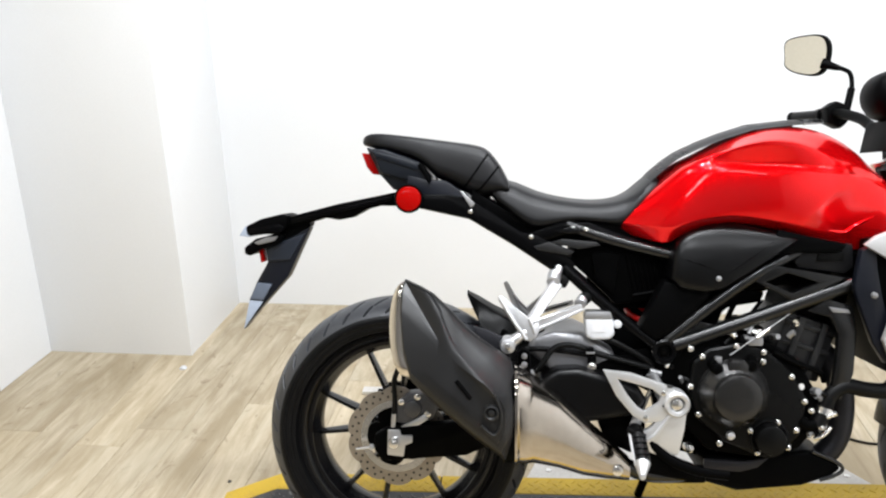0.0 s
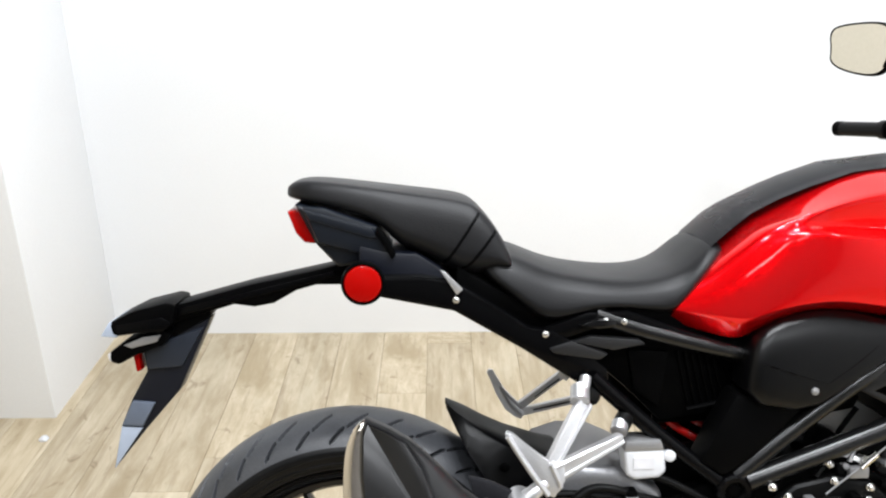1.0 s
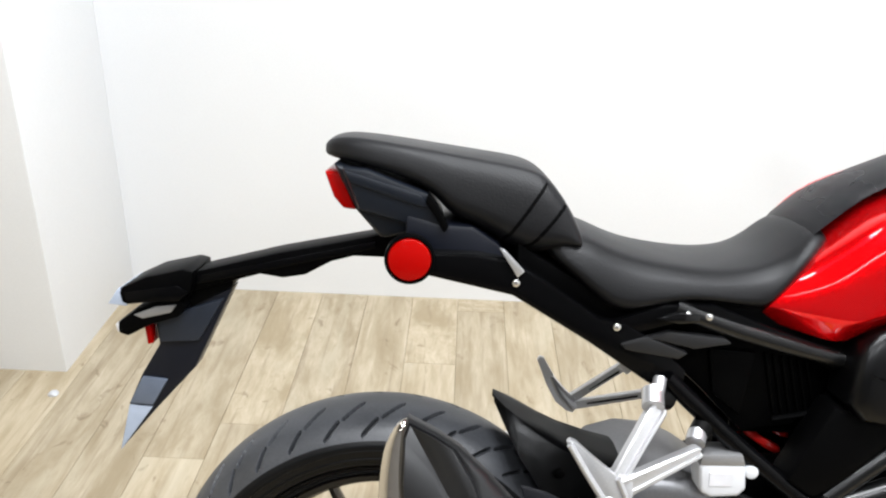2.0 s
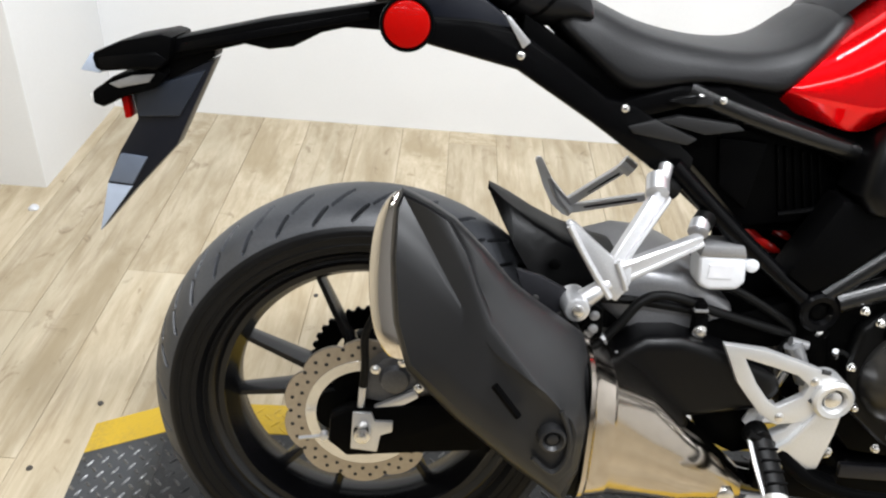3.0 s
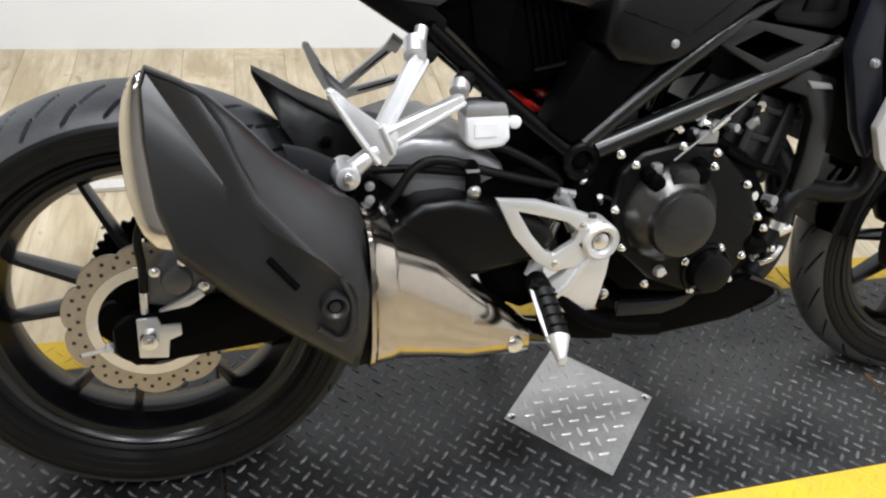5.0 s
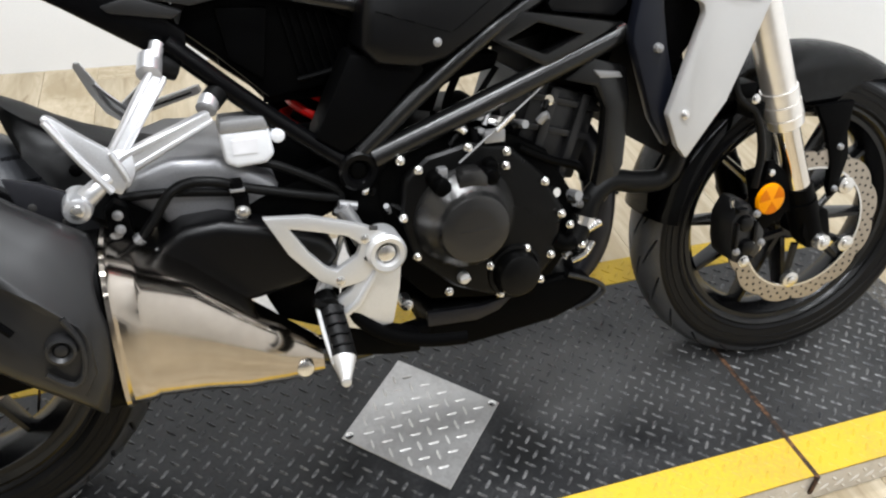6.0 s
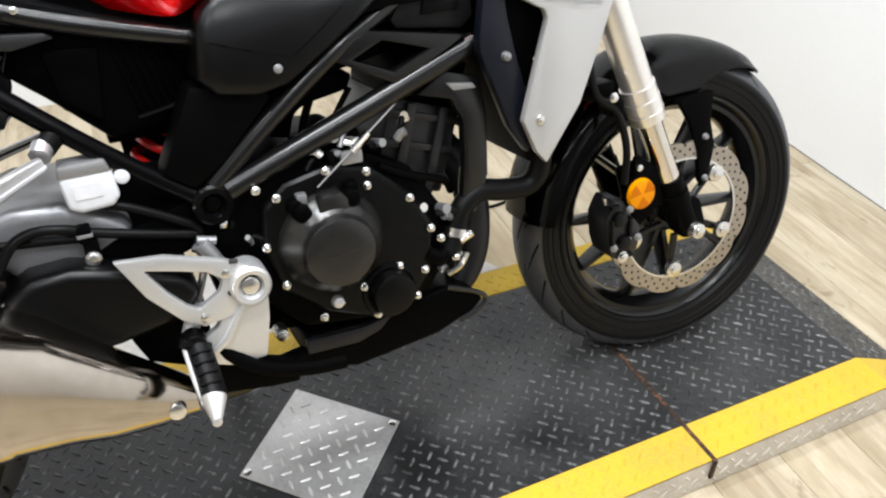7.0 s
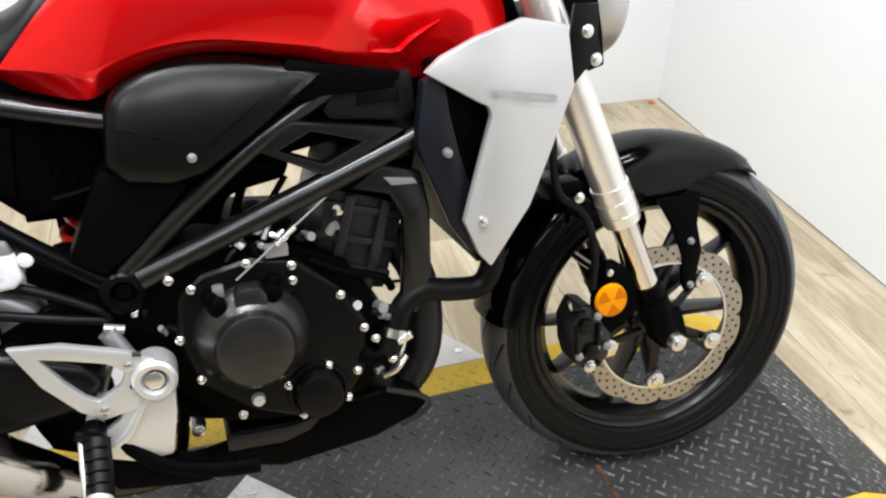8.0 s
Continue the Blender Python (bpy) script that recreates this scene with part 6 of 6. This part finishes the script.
part("throttle_body", prism([(0.588, 0.542), (0.646, 0.601), (0.710, 0.640), (0.800, 0.632), (0.790, 0.610), (0.729, 0.600), (0.712, 0.591), (0.700, 0.558), (0.664, 0.566), (0.627, 0.540)], -0.075, 0.06, 0.008, 2), PLASTIC, engine, "black throttle body")
part("wiring", tube([(0.735, -0.07, 0.605), (0.722, -0.07, 0.575), (0.715, -0.07, 0.545)], 0.006, 8), PLASTIC, engine)
part("wiring", tube([(0.79, -0.08, 0.615), (0.765, -0.08, 0.58), (0.75, -0.08, 0.55)], 0.0045, 8), PLASTIC, engine)

# -- radiator and shrouds --
radiator = part("radiator", prism([(0.965, 0.72), (1.015, 0.735), (1.07, 0.49), (1.025, 0.475)], -0.150, 0.150, 0.006), PLASTIC, bike, "black radiator with side guards")
pair("radiator_guard", lambda: prism([(0.957, 0.732), (0.985, 0.742), (0.990, 0.690), (1.000, 0.640), (1.030, 0.530), (1.012, 0.498), (0.985, 0.540), (0.946, 0.650), (0.946, 0.668)], -0.172, -0.150, 0.005, 2), NAVY, radiator, "blue-black radiator side guard")
pair("guard_bolt", lambda: joined(drum(0.983, 0.640, -0.180, -0.17, 0.007, 0.006), drum(0.983, 0.640, -0.182, -0.179, 0.003)), GUN, radiator)
for k in range(9):
    f = k / 8
    part("radiator_fin", box(1.000 + 0.035 * (1 - f), 1.004 + 0.035 * (1 - f) + 0.012, -0.158, -0.148, 0.515 + 0.2 * f, 0.519 + 0.2 * f, 0.0), PLASTIC, radiator)


part("radiator_tank", prism([(0.975, 0.752), (1.050, 0.758), (1.062, 0.660), (1.010, 0.60), (0.985, 0.66)], -0.162, 0.162, 0.006), PLASTIC, radiator)


def shroud():
    """The silver shroud, bent about an upright line so that its front turns inwards."""
    bm = prism([(0.957, 0.742), (0.978, 0.760), (1.022, 0.779), (1.087, 0.797), (1.150, 0.783), (1.155, 0.708), (1.120, 0.632), (1.085, 0.562), (1.028, 0.486), (1.012, 0.506), (0.994, 0.552), (1.012, 0.610), (1.036, 0.684), (1.032, 0.696), (1.020, 0.702)], -0.196, -0.182, 0.004, 2)
    for v in bm.verts:
        v.co.y += 0.16 * max(0.0, v.co.x - 1.085) + 0.10 * max(0.0, v.co.z - 0.70) + 0.2 * max(0.0, 1.0 - v.co.x)
    return bm


shroud_r = pair("radiator_shroud", shroud, SHROUD, bike, "silver satin painted radiator shroud")
part("shroud_bolt", joined(drum(1.018, 0.551, -0.201, -0.19, 0.0075, 0.0065), drum(1.018, 0.551, -0.2025, -0.2, 0.004)), BRIGHT, shroud_r)
for x0, z0, length, height in ((1.036, 0.717, 0.042, 0.0022), (1.040, 0.7105, 0.036, 0.0022), (1.0345, 0.7140, 0.010, 0.0058), (1.081, 0.7080, 0.044, 0.0022), (1.083, 0.7015, 0.042, 0.0022), (1.077, 0.7060, 0.012, 0.0058), (1.118, 0.7010, 0.010, 0.0050)):
    bm = bmesh.new()
    corners = [(x0, z0), (x0 + length, z0 - 0.19 * length), (x0 + length - 0.001, z0 - 0.19 * length - height), (x0 - 0.001, z0 - height)]
    flat = [bm.verts.new((x, -0.1964 + 0.16 * max(0.0, x - 1.085) + 0.10 * max(0.0, z - 0.70), z)) for x, z in corners]
    bm.faces.new(flat)
    bmesh.ops.solidify(bm, geom=bm.faces[:], thickness=0.0006)
    part("badge_bar", bm, BADGE, shroud_r)

# -- front fork, fender, brake --
def fork_leg():
    return joined(tube([(1.105, -0.100, 0.915), (1.272, -0.100, 0.492)], 0.0265, 28, 2), )


fork = pair("fork_leg", fork_leg, FORK, bike, "champagne anodised upside-down fork leg")
ax = (Vector((1.272, 0, 0.492)) - Vector((1.105, 0, 0.915))).normalized()


def along_fork(d0, d1, r0, r1=None, sides=28):
    p = Vector((1.272, -0.100, 0.492))
    return tube([p + ax * d0, p + ax * d1], (r0, r1 or r0), sides, 1)


pair("fork_collar", lambda: joined(along_fork(-0.054, -0.036, 0.0290), along_fork(-0.036, -0.030, 0.0270), along_fork(-0.030, -0.012, 0.0298), along_fork(-0.012, -0.007, 0.0275), along_fork(-0.007, 0.010, 0.0300, 0.0280)), FORK, fork)
pair("fork_tube", lambda: along_fork(0.0, 0.20, 0.0200), CHROME, fork, "chromed inner fork tube")
pair("fork_foot", lambda: joined(along_fork(0.128, 0.160, 0.0235), along_fork(0.155, 0.225, 0.026), prism([(1.322, 0.335), (1.372, 0.330), (1.386, 0.285), (1.372, 0.262), (1.342, 0.262), (1.326, 0.290)], -0.122, -0.088, 0.006)), PLASTIC, fork, "black fork foot")
part("front_axle", joined(drum(1.360, 0.276, -0.137, -0.12, 0.0155, 0.014, 0.003), drum(1.360, 0.276, -0.141, -0.136, 0.008)), BRIGHT, fork, "bright front axle end")
part("axle_shaft", drum(1.357, 0.280, -0.12, 0.12, 0.012), ENGINE_FLAT, fork)
part("fork_bridge", prism([(1.130, 0.775), (1.185, 0.800), (1.210, 0.755), (1.160, 0.735)], -0.095, 0.095, 0.008), PLASTIC, fork, "black lower fork yoke")
part("yoke_top", prism([(1.085, 0.90), (1.145, 0.925), (1.155, 0.90), (1.095, 0.875)], -0.13, 0.13, 0.006), PLASTIC, fork)
part("steering_head", tube([(1.085, 0.0, 0.90), (1.150, 0.0, 0.72)], 0.028, 20), ENGINE_FLAT, fork)
def edge_radius(deg):
    """How far down the fender's side reaches, by the angle round the axle."""
    rows = ((48, 0.276), (55, 0.277), (62, 0.271), (70, 0.258), (78, 0.235), (84, 0.212), (92, 0.205), (98, 0.214), (104, 0.240), (112, 0.258), (130, 0.262), (175, 0.262))
    for (d0, r0), (d1, r1) in zip(rows, rows[1:]):
        if deg <= d1:
            return r0 + (r1 - r0) * (deg - d0) / (d1 - d0)
    return rows[-1][1]


rings = []
for k in range(48):
    deg = 51 + (172 - 51) * k / 47
    r = 0.299 + 0.004 * math.sin(k * math.pi / 47) - 0.014 * max(0.0, (57 - deg) / 6) ** 2
    w = 0.070 * min(1.0, 0.72 + 0.28 * ((deg - 51) / 9) ** 0.5)
    low = edge_radius(deg)
    ring = []
    for s in (-6, -5, -4, -3, -2, -1, 0, 1, 2, 3, 4, 5, 6):
        across, drop = ((0.0, 0.0), (0.30, 0.001), (0.58, 0.005), (0.82, 0.013), (0.96, 0.024), (1.0, 0.034), (1.01, None))[abs(s)]
        rad = low if drop is None else max(r - drop, low + 0.004)
        ring.append((FRONT[0] + rad * math.cos(radians(deg)), math.copysign(across * w, s), FRONT[1] + 0.004 + rad * math.sin(radians(deg))))
    rings.append(ring)
bm = skin(rings, closed=False)
bmesh.ops.solidify(bm, geom=bm.faces[:], thickness=0.003)
fender = part("front_fender", bm, GLOSS, bike, "glossy black front fender", 50)
pair("fender_stay", lambda: prism([(1.345, 0.500), (1.420, 0.502), (1.417, 0.450), (1.428, 0.405), (1.415, 0.345), (1.404, 0.335), (1.396, 0.350), (1.392, 0.400), (1.372, 0.455)], -0.088, -0.076, 0.003), PLASTIC, fender, "black fender stay")
for x, z in ((1.405, 0.425), (1.408, 0.350)):
    part("stay_bolt", joined(drum(x, z, -0.094, -0.088, 0.006, 0.005)), GUN, fender)
front_cal = part("front_caliper", prism([(1.1895, 0.2666), (1.1821, 0.2941), (1.1806, 0.3371), (1.1969, 0.3672), (1.2154, 0.3629), (1.228, 0.3371), (1.2487, 0.3113), (1.245, 0.2726), (1.2302, 0.258), (1.2043, 0.2563)], -0.122, -0.062, 0.009, 2), MUFFLER, bike, "black radial front brake caliper")
for x, z in ((1.2028, 0.3328), (1.2117, 0.2898)):
    part("caliper_piston", drum(x, z, -0.132, -0.118, 0.0145, 0.013, 0.004), COVER, front_cal)
for k, (x, z, w, h) in enumerate(((1.1939, 0.356, 0.0176, 0.009), (1.2235, 0.3156, 0.008, 0.036), (1.188, 0.313, 0.0064, 0.045), (1.2154, 0.2666, 0.024, 0.0081))):
    part("caliper_rib", box(x - w / 2, x + w / 2, -0.130, -0.118, z - h / 2, z + h / 2, 0.003), COVER, front_cal)
for x, z in ((1.191, 0.2855), (1.2221, 0.3474), (1.2383, 0.2941)):
    part("caliper_bolt", bolt_mesh(0.0052, 0.006), GUN, front_cal).location = (x, -0.126, z)
part("bleed_nipple", tube([(1.1865, -0.110, 0.3586), (1.1806, -0.114, 0.3732)], 0.004, 8), BRIGHT, front_cal)
part("caliper_mark", prism([(1.224, 0.318), (1.231, 0.318), (1.227, 0.282), (1.221, 0.282)], -0.1235, -0.121, 0.0), BADGE, front_cal)
part("caliper_bolt", bolt_mesh(0.008, 0.007), BRIGHT, front_cal).location = (1.2102, -0.124, 0.264)
part("caliper_arm", prism([(1.215, 0.410), (1.265, 0.420), (1.318, 0.380), (1.335, 0.325), (1.300, 0.330), (1.255, 0.300), (1.235, 0.340)], -0.106, -0.090, 0.004), PLASTIC, front_cal)
amber = part("front_reflector", drum(1.244, 0.369, -0.131, -0.124, 0.0265, 0.0255, 0.003, 48), AMBER, bike, "round amber front reflector")
for deg in (35, 155, 275):
    wedge = [(1.244 + 0.003 * math.cos(radians(deg)), 0.369 + 0.003 * math.sin(radians(deg)))] + [polar((1.244, 0.369), 0.0235, deg + d) for d in (-30, -15, 0, 15, 30)]
    part("reflector_facet", prism(wedge, -0.1316, -0.1300, 0.0003, 1), DEEP_AMBER, amber)
part("reflector_stay", joined(drum(1.244, 0.369, -0.124, -0.112, 0.028), prism([(1.235, 0.395), (1.250, 0.398), (1.252, 0.430), (1.238, 0.430)], -0.118, -0.110, 0.002)), PLASTIC, amber)
part("stay_bolt", drum(1.244, 0.412, -0.124, -0.117, 0.006), BRIGHT, amber)
brake_hose = part("front_brake_hose", tube([(1.175, -0.085, 0.72), (1.160, -0.105, 0.62), (1.162, -0.118, 0.548), (1.200, -0.120, 0.512), (1.219, -0.120, 0.452), (1.217, -0.118, 0.390)], 0.0062, 10), GREY_RUBBER, bike, "black rubber front brake hose")
part("hose_guide", joined(box(1.150, 1.200, -0.115, -0.075, 0.535, 0.560, 0.004), box(1.190, 1.212, -0.124, -0.085, 0.505, 0.530, 0.003)), PLASTIC, brake_hose)
part("guide_bolt", bolt_mesh(0.006, 0.005), BRIGHT, brake_hose).location = (1.192, -0.124, 0.537)

# -- headlight, instruments, handlebar, mirrors --
rings = []
for x, r in ((1.190, 0.030), (1.200, 0.058), (1.222, 0.084), (1.244, 0.094), (1.274, 0.097), (1.282, 0.093), (1.286, 0.084), (1.294, 0.040), (1.296, 0.012)):
    rings.append([(x, r * 1.05 * math.cos(a), 0.812 + r * math.sin(a)) for a in (2 * math.pi * k / 48 for k in range(48))])
headlight = part("headlight", skin(rings), SHROUD, bike, "round headlight in a silver shell")
part("lamp_stay", prism([(1.179, 0.805), (1.215, 0.802), (1.214, 0.759), (1.221, 0.731), (1.209, 0.722), (1.195, 0.717), (1.177, 0.698), (1.173, 0.763)], -0.136, -0.128, 0.003), COVER, headlight)
part("headlight_bracket", prism([(1.160, 0.80), (1.200, 0.86), (1.225, 0.85), (1.240, 0.760), (1.243, 0.715), (1.205, 0.705), (1.178, 0.745)], -0.100, -0.085, 0.004), PLASTIC, headlight)
for x, z in ((1.197, 0.768), (1.210, 0.730)):
    part("bracket_bolt", bolt_mesh(0.007, 0.006), BRIGHT, headlight).location = (x, -0.136, z)
meter = part("instrument", lathe([(0.0, -0.062), (0.030, -0.060), (0.046, -0.050), (0.053, -0.034), (0.055, 0.0), (0.053, 0.034), (0.046, 0.050), (0.030, 0.060), (0.0, 0.062)], 32, 1.078, 1.052), PLASTIC, bike, "black instrument pod")
part("pod_stay", prism([(1.10, 0.91), (1.14, 0.93), (1.12, 1.02), (1.085, 1.02)], -0.03, 0.03, 0.004), PLASTIC, meter)
half_bar = [(1.020, 0.425, 1.038), (1.050, 0.320, 1.035), (1.066, 0.250, 1.034), (1.078, 0.155, 1.015), (1.078, 0.070, 0.988)]
bar = part("handlebar", tube(half_bar + [(x, -y, z) for x, y, z in half_bar[::-1]], 0.0125, 14, 6), PLASTIC, bike, "black tapered handlebar with rubber grips")
pair("grip", lambda: joined(tube([(1.019, 0.428, 1.038), (1.051, 0.316, 1.035)], 0.0150, 18, 1), tube([(1.047, 0.330, 1.0354), (1.051, 0.316, 1.035)], 0.0185, 18, 1)), GREY_RUBBER, bar, "black ribbed rubber grip")
pair("bar_end", lambda: tube([(1.015, 0.441, 1.0385), (1.019, 0.427, 1.038)], 0.0155, 18, 1), ENGINE_FLAT, bar)
pair("switch_housing", lambda: prism([(1.042, 1.014), (1.040, 1.052), (1.064, 1.068), (1.090, 1.058), (1.094, 1.014), (1.076, 0.998)], 0.262, 0.312, 0.007, 2), PLASTIC, bar)
pair("lever", lambda: tube([(1.086, 0.285, 1.034), (1.116, 0.34, 1.036), (1.098, 0.40, 1.036)], 0.0050, 8), ENGINE_FLAT, bar)
pair("switch_button", lambda: drum(1.064, 1.038, 0.258, 0.264, 0.007), BRIGHT, bar)
part("riser", prism([(1.045, 0.93), (1.105, 0.95), (1.10, 1.000), (1.06, 1.000)], -0.08, 0.08, 0.006), ENGINE_FLAT, bar)
pair("cable_bundle", lambda: tube([(1.075, 0.250, 1.030), (1.105, 0.18, 1.000), (1.12, 0.13, 0.96), (1.115, 0.10, 0.90)], 0.006, 8), GREY_RUBBER, bar)


def mirror_shell():
    """A rounded five-sided shell that looks back along the machine."""
    out = [(-0.062, 0.004), (-0.066, 0.034), (-0.048, 0.046), (0.030, 0.046), (0.058, 0.034), (0.066, 0.004), (0.056, -0.034), (0.030, -0.050), (-0.030, -0.038), (-0.064, -0.020)]
    return out


def mirror_bm(scale, d0, d1, bevel):
    bm = prism(rounded([(a * scale * 0.98, b * scale * 1.14) for a, b in mirror_shell()]), d0, d1, bevel, 2)
    bmesh.ops.rotate(bm, verts=bm.verts[:], matrix=Matrix.Rotation(radians(-50), 3, "Z"))
    bmesh.ops.translate(bm, verts=bm.verts[:], vec=(1.029, 0.392, 1.197))
    return bm


stem = [(1.070, 0.345, 1.165), (1.098, 0.325, 1.153), (1.114, 0.310, 1.135), (1.112, 0.300, 1.085), (1.092, 0.290, 1.036)]
for k in (1, -1):
    side_of = (lambda bm: bm) if k > 0 else mirrored
    mirror = part("mirror", side_of(mirror_bm(1.03, 0.002, 0.020, 0.004)), PLASTIC, bike, "black rear-view mirror on a bent stem")
    part("mirror_glass", side_of(mirror_bm(0.94, -0.001, 0.003, 0.0)), MIRROR, mirror, "silvered mirror glass")
    if k < 0:
        for ob in [mirror] + list(mirror.children):
            ob.data.transform(Matrix.Translation((-0.085, 0.0, -0.03)))
    bend = -0.085 if k < 0 else 0.0
    part("mirror_stem", side_of(tube([(x + bend * f, y, z + bend * 0.35 * f) for (x, y, z), f in zip(stem, (1, 0.9, 0.5, 0.1, 0))], 0.0058, 10)), PLASTIC, mirror)
    part("stem_boot", side_of(tube([(1.058 + bend, 0.352, 1.171 + bend * 0.35), (1.094 + bend * 0.9, 0.330, 1.155 + bend * 0.33)], (0.014, 0.007), 12)), PLASTIC, mirror)
    part("stem_base", side_of(tube([(1.113, 0.300, 1.101), (1.097, 0.292, 1.034)], 0.0092, 12)), PLASTIC, mirror)
# -- side stand on the far side --
part("side_stand", tube([(0.62, 0.10, 0.30), (0.60, 0.18, 0.15), (0.585, 0.235, 0.062)], 0.011, 10), PLASTIC, bike, "black side stand")

# ---- small litter on the floor ----
def crumb(name, x, y, size, material, label, category):
    bm = bmesh.new()
    bmesh.ops.create_icosphere(bm, subdivisions=2, radius=size)
    for v in bm.verts:
        v.co *= 1 + 0.35 * noise.noise(v.co * 180 + Vector((x * 9, y * 7, 0)))
        v.co.z = max(v.co.z, -size * 0.3) * 0.6
    ob = link_mesh(name, bm, material)
    low = min(v.co.z for v in ob.data.vertices)
    ob.location = (x, y, FLOOR_Z - low)
    return tagged(ob, label, category, "grit on the floor" if name == "grit" else "")


crumb("orange_scrap", 2.30, 1.50, 0.012, mat("orange_scrap_paper", (0.5, 0.13, 0.03), 0.7), "small orange scrap at the foot of the wall", "litter")
crumb("paper_scrap", -0.941, 1.060, 0.014, WHITE_PLASTIC, "small crumpled white paper scrap on the floor", "litter")
GRIT = mat("dark_grit", (0.05, 0.045, 0.04), 0.8)
for x, y in ((-0.545, 0.366), (-0.62, 0.20), (-0.16, 0.74)):
    crumb("grit", x, y, 0.006, GRIT, "small dark grit crumb on the floor", "litter")
bar_thing = link_mesh("flat_bar", box(-0.245, 0.30, 0.880, 0.917, FLOOR_Z + 0.0005, FLOOR_Z + 0.014, 0.003), SHEET)
tagged(bar_thing, "pale flat steel bar lying on the floor behind the lift", "metal bar")
floor_cable = link_mesh("floor_cable", tube([(1.05, 0.72, FLOOR_Z + 0.004), (1.18, 0.70, FLOOR_Z + 0.004), (1.32, 0.62, FLOOR_Z + 0.004), (1.42, 0.63, FLOOR_Z + 0.004)], 0.004, 8), GREY_RUBBER)
tagged(floor_cable, "thin black cable lying on the floor", "cable")

# ---- the floor: printed oak planks ----
floor = setting("floor", block(U0, U1, V0, V1, FLOOR_Z - 0.1, FLOOR_Z - 0.003), mat("dark_plank_joint", (0.36, 0.292, 0.195), 0.7), "light oak plank floor with grey streaks", "floor")
PLANK_W, PLANK_L = 0.152, 1.22
bm = box(-PLANK_W / 2 + 0.0005, PLANK_W / 2 - 0.0005, -PLANK_L / 2 + 0.0005, PLANK_L / 2 - 0.0005, -0.004, 0.0, 0.0007, 1)
me = bpy.data.meshes.new("plank")
bm.to_mesh(me)
bm.free()
me.materials.append(WOOD)
rng = random.Random(4)
u = U0
while u < U1:
    w = min(PLANK_W, U1 - u)
    v = V0 - rng.random() * PLANK_L
    while v < V1:
        lo, hi = max(v, V0), min(v + PLANK_L, V1)
        if V1 - hi < 0.08:
            hi = V1
        if hi - lo > 0.08:
            ob = new("plank", me)
            ob.parent = floor
            ob.location = (u + w / 2, (lo + hi) / 2, FLOOR_Z)
            ob.scale = (w / PLANK_W, (hi - lo) / PLANK_L, 1)
        v += PLANK_L
    u += PLANK_W
